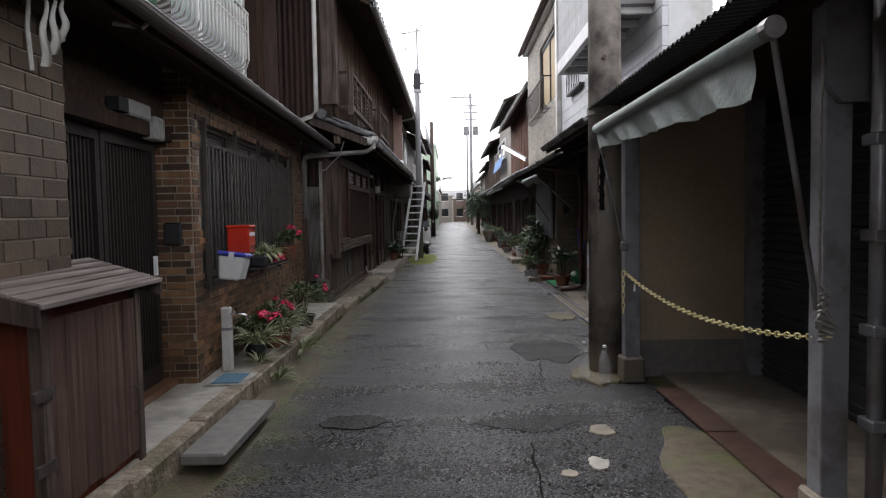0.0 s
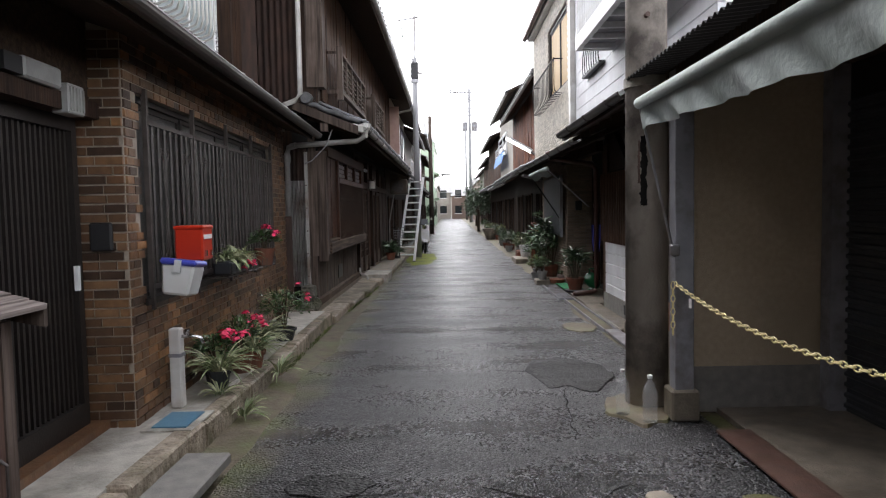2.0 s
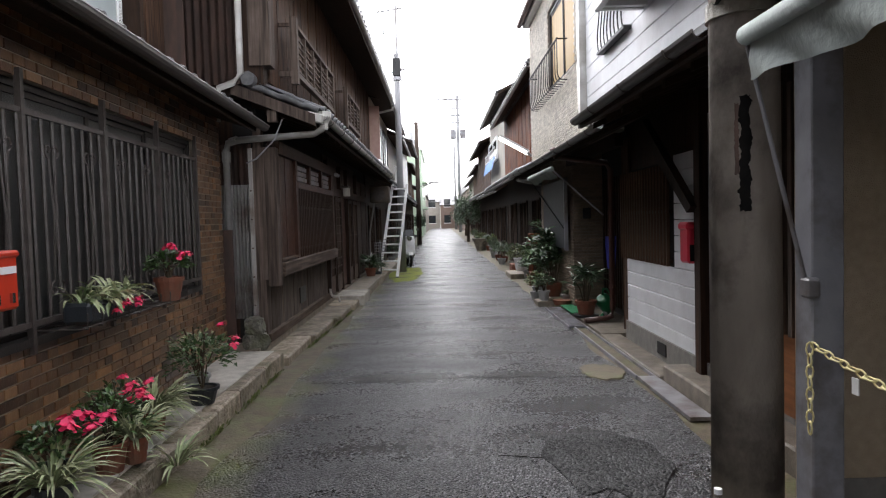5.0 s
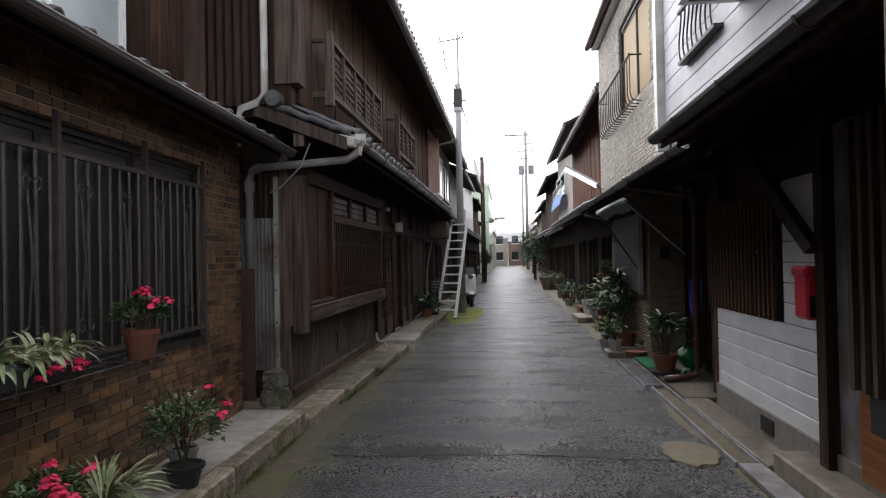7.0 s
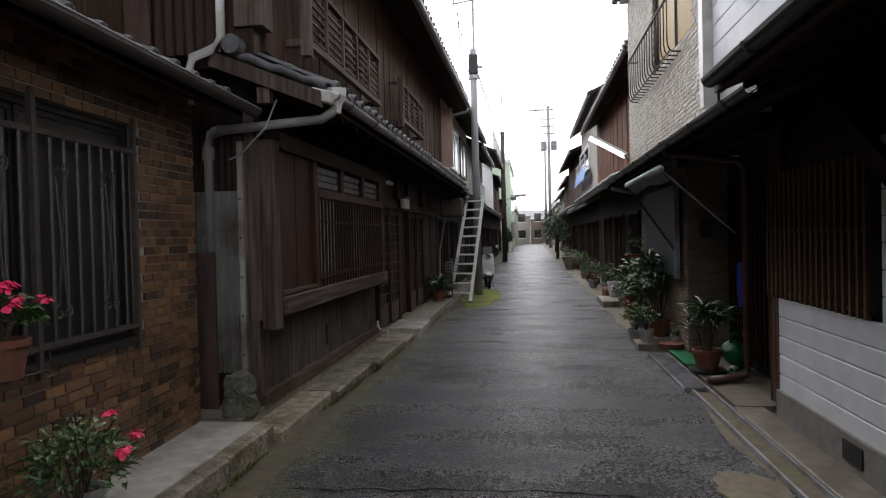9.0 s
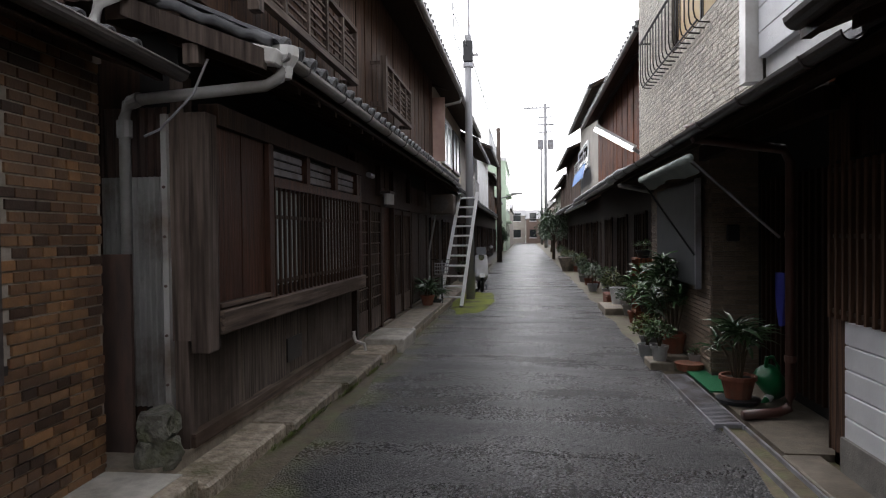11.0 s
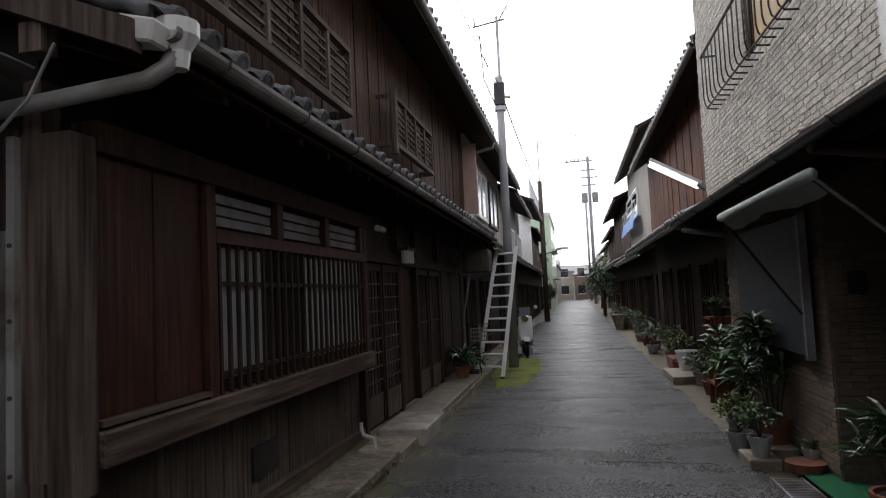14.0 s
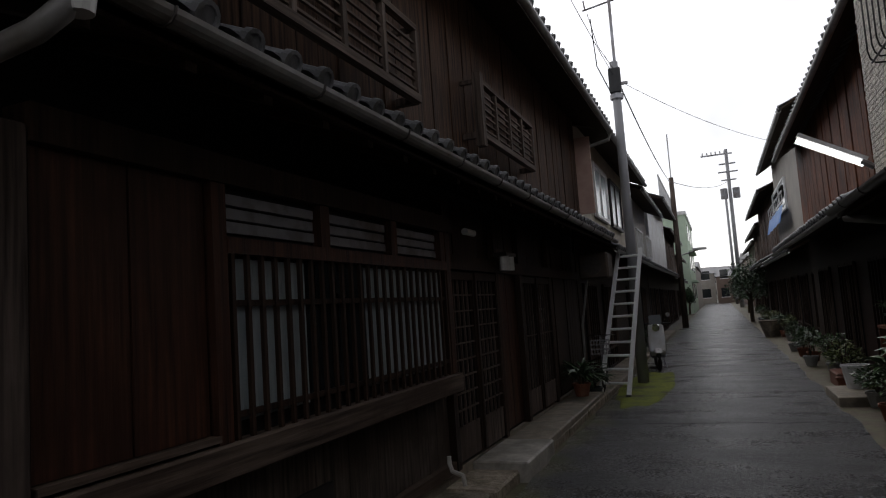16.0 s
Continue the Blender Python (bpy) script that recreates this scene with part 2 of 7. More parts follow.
M_GUT_M = mat("grey_plastic_gutter", (0.3, 0.29, 0.28), (0.22, 0.21, 0.2), 0.4, 6, (1, 1, 1), 0.1, 40, c3=(0.15, 0.13, 0.11), stain=2)
M_GUT_DK = mat("dark_brown_gutter", (0.05, 0.04, 0.035), (0.03, 0.025, 0.022), 0.4, 6, (1, 1, 1), 0.1, 40)
M_PIPE_W = mat("white_plastic_pipe", (0.66, 0.65, 0.62), (0.52, 0.5, 0.47), 0.35, 5, (1, 1, 1), 0.1, 40, c3=(0.42, 0.39, 0.35), stain=3)
M_PIPE_RED = mat("red_brown_pipe", (0.1, 0.042, 0.032), (0.06, 0.028, 0.022), 0.4, 5)
M_STEEL = mat("galvanised_steel", (0.42, 0.42, 0.44), (0.3, 0.3, 0.32), 0.45, 8, (1, 1, 1), 0.15, 50, metal=0.7, c3=(0.2, 0.17, 0.15), stain=2.5)
M_STEEL_P = mat("grey_painted_steel", (0.26, 0.26, 0.28), (0.19, 0.19, 0.21), 0.5, 6, (1, 1, 1), 0.2, 40, c3=(0.13, 0.11, 0.1), stain=3)
M_ALU = mat("pale_aluminium", (0.92, 0.92, 0.91), (0.84, 0.84, 0.84), 0.35, 12, (1, 1, 1), 0.1, 60)
M_ALU_DK = mat("bronze_aluminium", (0.026, 0.021, 0.018), (0.016, 0.013, 0.012), 0.5, 12, metal=0.1)
M_IRON = mat("dark_brown_iron", (0.075, 0.062, 0.056), (0.045, 0.036, 0.032), 0.5, 20, (1, 1, 1), 0.2, 60)
M_RUST = mat("rusty_steel_plate", (0.1, 0.05, 0.037), (0.065, 0.036, 0.028), 0.55, 9, (1, 1, 1), 0.4, 60, c3=(0.07, 0.04, 0.03), stain=2.5, rough2=0.35)
M_CORR = mat("corrugated_sheet", (0.5, 0.49, 0.47), (0.38, 0.37, 0.35), 0.5, 3, (3, 3, 0.6), 0.2, 50, metal=0.3, c3=(0.21, 0.17, 0.14), stain=2)
M_CORR_DK = mat("rusty_corrugated_sheet", (0.1, 0.055, 0.04), (0.05, 0.032, 0.026), 0.7, 5, (3, 3, 0.6), 0.3, 50)
M_SIDING = mat("white_siding", (0.72, 0.73, 0.75), (0.65, 0.66, 0.68), 0.5, 5, (1, 1, 1), 0.15, 60, c3=(0.58, 0.58, 0.6), stain=1.5)
M_WHITE = mat("white_paint", (0.78, 0.78, 0.78), (0.68, 0.68, 0.68), 0.45, 6, (1, 1, 1), 0.1, 50, c3=(0.58, 0.56, 0.53), stain=2.5)
M_CREAM = mat("cream_plaster", (0.62, 0.57, 0.46), (0.54, 0.49, 0.39), 0.85, 6, (1, 1, 1), 0.3, 90, c3=(0.44, 0.4, 0.32), stain=1.2)
M_PINK = mat("pink_board", (0.55, 0.38, 0.32), (0.47, 0.31, 0.26), 0.8, 6)
M_PLASTER = mat("tan_sand_plaster", (0.47, 0.38, 0.27), (0.4, 0.32, 0.225), 0.9, 25, (1, 1, 1), 0.6, 160, c3=(0.36, 0.295, 0.21), stain=0.8)
M_PLINTH = mat("grey_plinth", (0.22, 0.21, 0.19), (0.16, 0.15, 0.14), 0.8, 12, (1, 1, 1), 0.4, 80)
M_SHUTTER = mat("dark_steel_shutter", (0.05, 0.055, 0.06), (0.035, 0.04, 0.045), 0.5, 6, (1, 1, 1), 0.2, 50)
M_POLE = mat("grey_concrete_pole", (0.4, 0.355, 0.31), (0.3, 0.265, 0.23), 0.75, 7, (1, 1, 0.5), 0.4, 70, c3=(0.1, 0.085, 0.075), stain=2.2)
M_POLE_L = mat("pale_steel_pole", (0.3, 0.3, 0.31), (0.22, 0.22, 0.23), 0.6, 5, (1, 1, 0.3), 0.2, 50)
# near-black colour standing in for the shade inside openings
M_DARK = mat("unlit_interior_black", (0.012, 0.011, 0.01), (0.008, 0.007, 0.007), 0.9, 3, bump=0)
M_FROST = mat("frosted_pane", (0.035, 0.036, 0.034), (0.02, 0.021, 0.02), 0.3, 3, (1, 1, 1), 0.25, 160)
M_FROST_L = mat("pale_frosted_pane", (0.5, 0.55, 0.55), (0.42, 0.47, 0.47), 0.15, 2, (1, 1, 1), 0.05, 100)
M_PANE_DK = mat("dark_window_pane", (0.03, 0.034, 0.036), (0.02, 0.024, 0.026), 0.06, 2, bump=0)
M_CURTAIN = mat("teal_white_curtain", (0.46, 0.52, 0.53), (0.34, 0.4, 0.42), 0.85, 3, (6, 6, 0.5), 0.3, 20, c3=(0.28, 0.3, 0.3))
M_CURTAIN_Y = mat("tan_curtain_pane", (0.5, 0.36, 0.17), (0.42, 0.29, 0.13), 0.6, 3, (6, 6, 0.5), 0.1, 20)
M_CANVAS = mat("grey_green_canvas", (0.34, 0.38, 0.36), (0.27, 0.31, 0.29), 0.75, 4, (1, 1, 1), 0.35, 25, c3=(0.29, 0.32, 0.31), stain=2.5, dist=0.02)
M_CANVAS_G = mat("green_canvas", (0.03, 0.13, 0.05), (0.02, 0.09, 0.035), 0.7, 5)
M_RED = mat("red_paint", (0.55, 0.035, 0.012), (0.48, 0.03, 0.01), 0.3, 5, (1, 1, 1), 0.05, 50)
M_PINKRED = mat("pink_red_plastic", (0.62, 0.03, 0.06), (0.55, 0.025, 0.05), 0.35, 5, (1, 1, 1), 0.05, 50)
M_BLUE = mat("blue_plastic", (0.06, 0.075, 0.42), (0.05, 0.06, 0.36), 0.35, 5, bump=0)
M_BLUE_T = mat("blue_tarp", (0.05, 0.22, 0.6), (0.04, 0.17, 0.5), 0.5, 5, (1, 1, 1), 0.3, 15)
M_BLUE_LID = mat("blue_hatch_lid", (0.09, 0.22, 0.32), (0.07, 0.18, 0.27), 0.45, 40)
M_CLEAR = mat("translucent_plastic", (0.68, 0.68, 0.66), (0.58, 0.58, 0.56), 0.25, 4, bump=0)
M_TERRA = mat("terracotta", (0.21, 0.068, 0.036), (0.15, 0.05, 0.028), 0.75, 10, (1, 1, 1), 0.25, 60, rand=0.2, c3=(0.16, 0.08, 0.05), stain=5)
M_POT_DK = mat("black_plastic_pot", (0.03, 0.035, 0.04), (0.02, 0.024, 0.028), 0.4, 10, rand=0.3)
M_POT_GR = mat("grey_plastic_pot", (0.33, 0.33, 0.32), (0.25, 0.25, 0.24), 0.5, 10, rand=0.3)
M_SOIL = mat("dark_soil", (0.04, 0.028, 0.02), (0.02, 0.015, 0.011), 0.95, 30)
M_LEAF = mat("mid_green_leaf", (0.055, 0.115, 0.028), (0.035, 0.08, 0.02), 0.4, 6, bump=0, rand=0.45, island=True)
M_LEAF_DK = mat("dark_green_leaf", (0.05, 0.1, 0.038), (0.03, 0.068, 0.024), 0.32, 6, bump=0, rand=0.45, island=True)
M_LEAF_V = mat("variegated_leaf", (0.5, 0.5, 0.32), (0.12, 0.19, 0.06), 0.45, 9, bump=0, rand=0.35, island=True)
M_LEAF_Y = mat("yellow_green_leaf", (0.13, 0.16, 0.035), (0.08, 0.11, 0.025), 0.45, 6, bump=0, rand=0.4, island=True)
M_FLOWER = mat("pink_petal", (0.75, 0.03, 0.13), (0.6, 0.015, 0.07), 0.5, 12, bump=0, rand=0.25, island=True)
M_STEM = mat("brown_stem", (0.08, 0.055, 0.03), (0.05, 0.035, 0.02), 0.8, 12)
M_GREEN_PL = mat("green_plastic", (0.01, 0.2, 0.07), (0.008, 0.16, 0.055), 0.35, 5, bump=0)
M_GREEN_MAT = mat("green_turf_mat", (0.015, 0.19, 0.075), (0.01, 0.13, 0.05), 0.95, 60, (1, 1, 1), 1.0, 200)
M_YELLOW = mat("yellow_plastic_chain", (0.8, 0.72, 0.4), (0.7, 0.58, 0.24), 0.4, 8, bump=0)
M_ROPE = mat("grey_rope", (0.3, 0.28, 0.26), (0.2, 0.19, 0.17), 0.9, 40)
M_CABLE = mat("black_cable", (0.02, 0.02, 0.022), (0.015, 0.015, 0.016), 0.5, 10, bump=0)
M_TUBE = glow("lit_tube", (1, 1, 0.98), 1.6)
M_PET = glassy("clear_bottle_plastic", (0.95, 0.97, 0.97), 0.05, 0.0)
M_PET.node_tree.nodes["Principled BSDF"].inputs["Alpha"].default_value = 0.14
M_PET.node_tree.nodes["Principled BSDF"].inputs["IOR"].default_value = 1.5
M_CORR_BLK = mat("blackened_corrugated_sheet", (0.03, 0.028, 0.027), (0.02, 0.018, 0.018), 0.6, 5, (3, 3, 0.6), 0.3, 50)
M_CHROME = mat("chrome", (0.6, 0.6, 0.6), (0.5, 0.5, 0.5), 0.2, 8, bump=0, metal=1)
M_TYRE = mat("black_rubber", (0.02, 0.02, 0.02), (0.015, 0.015, 0.015), 0.7, 20)
M_GREEN_B = mat("pale_green_render", (0.5, 0.6, 0.46), (0.45, 0.55, 0.42), 0.8, 2)
M_BROWN_B = mat("brown_render", (0.22, 0.16, 0.13), (0.18, 0.13, 0.105), 0.8, 2)
M_BEIGE_B = mat("beige_render", (0.42, 0.39, 0.34), (0.35, 0.32, 0.28), 0.8, 2)
M_GREYROOF = mat("dull_roof_tile", (0.1, 0.1, 0.105), (0.06, 0.06, 0.065), 0.5, 3, (6, 6, 1))
M_SHED_RED = wood("red_brown_shed_board", (0.15, 0.035, 0.016), (0.08, 0.02, 0.012), 0.6, 0.1)
M_GRUBBY = mat("grubby_tan_metal", (0.09, 0.066, 0.046), (0.05, 0.037, 0.028), 0.6, 6, c3=(0.07, 0.055, 0.045), stain=4)
M_METER = mat("beige_metal_box", (0.45, 0.43, 0.4), (0.36, 0.34, 0.31), 0.5, 6)


# ---- builders ----
def thing(name, label, category, m=None, group="", kind=""):
    ob = new(name)
    ob.empty_display_size = 0.1
    if m is not None:
        ob.matrix_world = m
    return tagged(ob, label, category, group, kind)


def mesh_of(name, bm, material, smooth=False):
    bmesh.ops.recalc_face_normals(bm, faces=bm.faces[:])
    me = bpy.data.meshes.new(name)
    bm.to_mesh(me)
    bm.free()
    me.materials.append(material)
    if smooth:
        me.polygons.foreach_set("use_smooth", [True] * len(me.polygons))
    return me


def part(name, bm, material, parent, label="", smooth=False, bev=0.0, kind=""):
    if bev:
        bmesh.ops.bevel(bm, geom=bm.edges[:], offset=bev, segments=1, affect="EDGES")
    ob = new(name, mesh_of(name, bm, material, smooth))
    ob.parent = parent
    return tagged(ob, label, "", "", kind)


def share(name, me, parent, m):
    ob = new(name, me)
    ob.parent = parent
    ob.matrix_local = m
    return ob


def setting(name, bm, material, label, category, bev=0.0, smooth=False, kind="structure"):
    if bev:
        bmesh.ops.bevel(bm, geom=bm.edges[:], offset=bev, segments=1, affect="EDGES")
    return tagged(new(name, mesh_of(name, bm, material, smooth)), label, category, "", kind)


def box(x0, y0, z0, x1, y1, z1, bm=None, m=None):
    bm = bm or bmesh.new()
    t = Matrix.LocRotScale(((x0 + x1) / 2, (y0 + y1) / 2, (z0 + z1) / 2), None, (abs(x1 - x0), abs(y1 - y0), abs(z1 - z0)))
    bmesh.ops.create_cube(bm, size=1, matrix=(m @ t) if m is not None else t)
    return bm


def rod(p, q, r, n=8, bm=None, r2=None):
    bm = bm or bmesh.new()
    p, q = Vector(p), Vector(q)
    d = q - p
    m = Matrix.Translation((p + q) / 2) @ d.to_track_quat("Z", "Y").to_matrix().to_4x4()
    bmesh.ops.create_cone(bm, cap_ends=True, segments=n, radius1=r, radius2=r if r2 is None else r2, depth=d.length, matrix=m)
    return bm


def tube(pts, r, n=8, bm=None):
    """A bent round bar through the points."""
    bm = bm or bmesh.new()
    pts = [Vector(p) for p in pts]
    rings = []
    up = Vector((0.13, 0.21, 0.97))
    for i, p in enumerate(pts):
        d = (pts[min(i + 1, len(pts) - 1)] - pts[max(i - 1, 0)]).normalized()
        a = d.cross(up)
        if a.length < 0.1:
            a = d.cross(Vector((1, 0, 0)))
        a.normalize()
        b = d.cross(a)
        rings.append([bm.verts.new(p + r * (math.cos(2 * math.pi * k / n) * a + math.sin(2 * math.pi * k / n) * b)) for k in range(n)])
    for u, v in zip(rings, rings[1:]):
        for k in range(n):
            bm.faces.new((u[k], u[(k + 1) % n], v[(k + 1) % n], v[k]))
    bm.faces.new(rings[0]), bm.faces.new(rings[-1])
    return bm


def lathe(profile, n=16, bm=None, m=None):
    bm = bm or bmesh.new()
    m = m or Matrix()
    rings = [[bm.verts.new(m @ Vector((r * math.cos(2 * math.pi * k / n), r * math.sin(2 * math.pi * k / n), z))) for k in range(n)] for r, z in profile]
    for u, v in zip(rings, rings[1:]):
        for k in range(n):
            bm.faces.new((u[k], u[(k + 1) % n], v[(k + 1) % n], v[k]))
    if profile[0][0] > 0:
        bm.faces.new(rings[0])
    if profile[-1][0] > 0:
        bm.faces.new(rings[-1])
    return bm


def prism(poly, axis, a, b, bm=None):
    """A closed outline (two coordinates) drawn out along an axis from a to b."""
    bm = bm or bmesh.new()
    def at(p, s):
        return {"x": (s, p[0], p[1]), "y": (p[0], s, p[1]), "z": (p[0], p[1], s)}[axis]
    u = [bm.verts.new(at(p, a)) for p in poly]
    v = [bm.verts.new(at(p, b)) for p in poly]
    bm.faces.new(u), bm.faces.new(v[::-1])
    for k in range(len(poly)):
        bm.faces.new((u[k], v[k], v[(k + 1) % len(poly)], u[(k + 1) % len(poly)]))
    return bm


def sheet(nx, ny, f, bm=None):
    bm = bm or bmesh.new()
    g = [[bm.verts.new(f(i / nx, j / ny)) for j in range(ny + 1)] for i in range(nx + 1)]
    for i in range(nx):
        for j in range(ny):
            bm.faces.new((g[i][j], g[i + 1][j], g[i + 1][j + 1], g[i][j + 1]))
    return bm


def planks(parent, name, material, x, y0, y1, z0, z1, width, depth=0.02, out=1, seed=1, label="", along="y"):
    """Vertical boards side by side, each its own mesh."""
    rng = random.Random(seed)
    y = y0
    while y < y1 - 0.01:
        w = min(width * rng.uniform(0.85, 1.15), y1 - y)
        d = depth * rng.uniform(0.6, 1.2)
        if along == "y":
            bm = box(x, y + 0.003, z0 + rng.uniform(0, 0.01), x + out * d, y + w - 0.003, z1)
        else:
            bm = box(y + 0.003, x, z0 + rng.uniform(0, 0.01), y + w - 0.003, x + out * d, z1)
        part(name, bm, material, parent, label)
        y += w


def quads(name, verts, faces, material, parent=None, kind="", label=""):
    me = bpy.data.meshes.new(name)
    me.from_pydata(verts, [], faces)
    me.update()
    me.materials.append(material)
    ob = new(name, me)
    ob.parent = parent
    return tagged(ob, label, "", "", kind)


# ---- ground ----
def wob(y, s, a):
    return a * noise.noise(Vector((s, y * 0.9, 0))) + 0.4 * a * noise.noise(Vector((s + 9, y * 3.1, 0)))


setting("ground", sheet(1, 1, lambda u, v: (-300 + 600 * u, -60 + 560 * v, -0.12)), M_GROUND, "bare grey-brown ground around the houses", "ground")
# the road dips slightly to both sides
setting("road", sheet(40, 320, lambda u, v: (
    (-1.36 + wob(-8 + 130 * v, 1, 0.1)) * (1 - u) + u * (1.72 + 0.0025 * (-8 + 130 * v) + wob(-8 + 130 * v, 4, 0.09)),
    -8 + 130 * v,
    0.012 * (1 - (2 * u - 1) ** 2) - 0.004)),
    M_ASPHALT, "wet dark grey asphalt lane between old houses", "road", smooth=True)
setting("gutter_strip", sheet(4, 200, lambda u, v: (-1.75 + 0.6 * u, -8 + 130 * v, -0.012 + 0.012 * noise.noise(Vector((u * 3, v * 160, 1))) - 0.02 * math.sin(u * 3.1))),
        M_GUTTER, "mossy concrete gutter along the lane edge", "gutter", smooth=True)
setting("pavement", sheet(6, 200, lambda u, v: (1.5 + 1.6 * u, -8 + 130 * v, -0.016 + 0.03 * u)), M_GUTTER, "damp concrete strip beside the lane", "pavement", smooth=True)


def blob(name, cx, cy, rx, ry, z, material, label, seed, category="patch"):
    bm = bmesh.new()
    n = 40
    top = [bm.verts.new((cx + rx * (1 + 0.35 * noise.noise(Vector((math.cos(a) * 2, math.sin(a) * 2, seed)))) * math.cos(a),
                         cy + ry * (1 + 0.35 * noise.noise(Vector((math.cos(a) * 2, math.sin(a) * 2, seed + 5)))) * math.sin(a), z)) for a in (2 * math.pi * k / n for k in range(n))]
    low = [bm.verts.new((v.co.x * 1.0 + (v.co.x - cx) * 0.04, v.co.y + (v.co.y - cy) * 0.04, z - 0.02)) for v in top]
    bm.faces.new(top)
    for k in range(n):
        bm.faces.new((top[k], low[k], low[(k + 1) % n], top[(k + 1) % n]))
    return setting(name, bm, material, label, category)


blob("pavement_patch", 1.55, 9.5, 0.2, 0.3, 0.012, M_GUTTER, "worn concrete patch let into the asphalt edge", 3)
blob("moss_patch", -0.92, 22.0, 0.46, 2.2, 0.018, M_MOSS, "bright green moss at the foot of the ladder", 8, "moss")
blob("pavement_patch", 0.85, 3.9, 0.06, 0.1, 0.014, M_CONC_PALE, "small pale worn spot in the asphalt", 11)
blob("pavement_patch", 0.65, 3.75, 0.05, 0.05, 0.014, M_CONC, "small pale worn spot in the asphalt", 14)
blob("pavement_patch", 1.0, 4.5, 0.08, 0.11, 0.014, M_CONC, "small pale worn spot in the asphalt", 17)
blob("pavement_patch", 1.55, 3.4, 0.34, 1.15, 0.012, M_GUTTER, "worn concrete apron before the garage", 21)
blob("pavement_patch", 1.0, 7.2, 0.36, 0.6, 0.0135, M_ASPHALT_OLD, "darker asphalt repair with a raised rim", 25)
blob("pavement_patch", -0.72, 4.75, 0.24, 0.16, 0.0135, M_ASPHALT_OLD, "darker asphalt repair with a raised rim", 28)

def crack(pts, w, label="thin dark crack in the wet asphalt"):
    bm = bmesh.new()
    last = None
    path = []
    for p, q in zip(pts, pts[1:]):
        n = max(2, int(math.dist(p, q) / 0.06))
        path += [(p[0] + (q[0] - p[0]) * k / n, p[1] + (q[1] - p[1]) * k / n) for k in range(n)]
    for x, y in path:
        jx, jy = 0.05 * noise.noise(Vector((x * 5, y * 5, 2))), 0.05 * noise.noise(Vector((x * 5, y * 5, 7)))
        ww = 0.8 * w * (0.5 + abs(noise.noise(Vector((x * 9, y * 9, 4)))) * 1.5)
        along = abs(path[-1][0] - path[0][0]) < abs(path[-1][1] - path[0][1])
        u = (ww, 0) if along else (0, ww)
        zz = 0.0125 - 0.004 * abs(x)
        now = (bm.verts.new((x + jx - u[0], y + jy - u[1], zz)), bm.verts.new((x + jx + u[0], y + jy + u[1], zz)))
        if last:
            bm.faces.new((last[0], last[1], now[1], now[0]))
        last = now
    setting("road_crack", bm, M_CRACK, label, "crack")


crack([(-1.2, 9.35), (0.2, 9.4), (1.45, 9.3)], 0.012)
crack([(0.35, 7.3), (0.8, 7.2), (1.25, 7.35)], 0.012)
crack([(0.75, 5.4), (0.85, 6.6), (1.05, 6.9)], 0.006)
crack([(0.1, 4.7), (0.55, 4.45), (0.9, 4.7), (1.2, 4.3)], 0.01)
crack([(0.45, 3.4), (0.5, 4.3)], 0.009)
crack([(0.2, 11.3), (0.9, 11.2)], 0.01)
crack([(-0.9, 4.6), (-0.2, 4.65)], 0.008)
crack([(0.3, 14.6), (1.5, 14.5)], 0.014)
crack([(-1.0, 18.2), (1.4, 18.3)], 0.02)

# raised footing in front of the brick house, with its kerb stones
A = pose(-2.08, 5.4, 0, 0, 0, 2.4)
setting("pavement_left", prism([(-3.4, -8), (-1.78, -8), (-1.78, 10.3), (-3.4, 10.3)], "z", -0.1, 0.148), M_CONC_PALE, "pale damp concrete footing before the brick house", "pavement")
kerb = thing("kerb", "row of worn mossy kerb stones along the gutter", "kerb", kind="structure")
rk = random.Random(4)
y = -6.0
while y < 10.2:
    w = rk.uniform(0.55, 1.1)
    part("kerb_stone", box(-1.8, y + 0.008, -0.1, -1.66 + rk.uniform(-0.02, 0.02), min(y + w, 10.3) - 0.008, 0.14 + rk.uniform(-0.012, 0.02)), M_STONE, kerb, bev=0.015)
    y += w
y = 10.32
while y < 40:
    w = rk.uniform(1.2, 1.9)
    xk = -1.64 + min(1, (y - 10.3) / 5) * 0.2
    part("kerb_stone", box(-2.0, y + 0.006, -0.1, xk + rk.uniform(-0.012, 0.012), y + w - 0.003, 0.075 + rk.uniform(-0.006, 0.008)), M_STONE, kerb, bev=0.018)
    y += w
setting("footing", prism([(-3, 10.3), (-1.93, 10.3), (-1.93, 21.5), (-3, 21.5)], "z", -0.1, 0.17), M_CONC, "low stone sill under the timber house", "footing")
tagged(part("gutter_slab", box(-1.63, 3.88, 0.03, -1.36, 5.05, 0.1), M_PLINTH, None, bev=0.012), "loose grey concrete slab bridging the gutter", "slab")
tagged(part("step", box(-1.93, 15.42, -0.05, -1.38, 16.5, 0.155), M_CONC_PALE, None, bev=0.015), "concrete doorstep before the lattice door", "step")
tagged(part("step", box(-1.93, 16.51, -0.05, -1.45, 20.4, 0.14), M_CONC, None, bev=0.015), "long low concrete ledge before the timber house", "step")


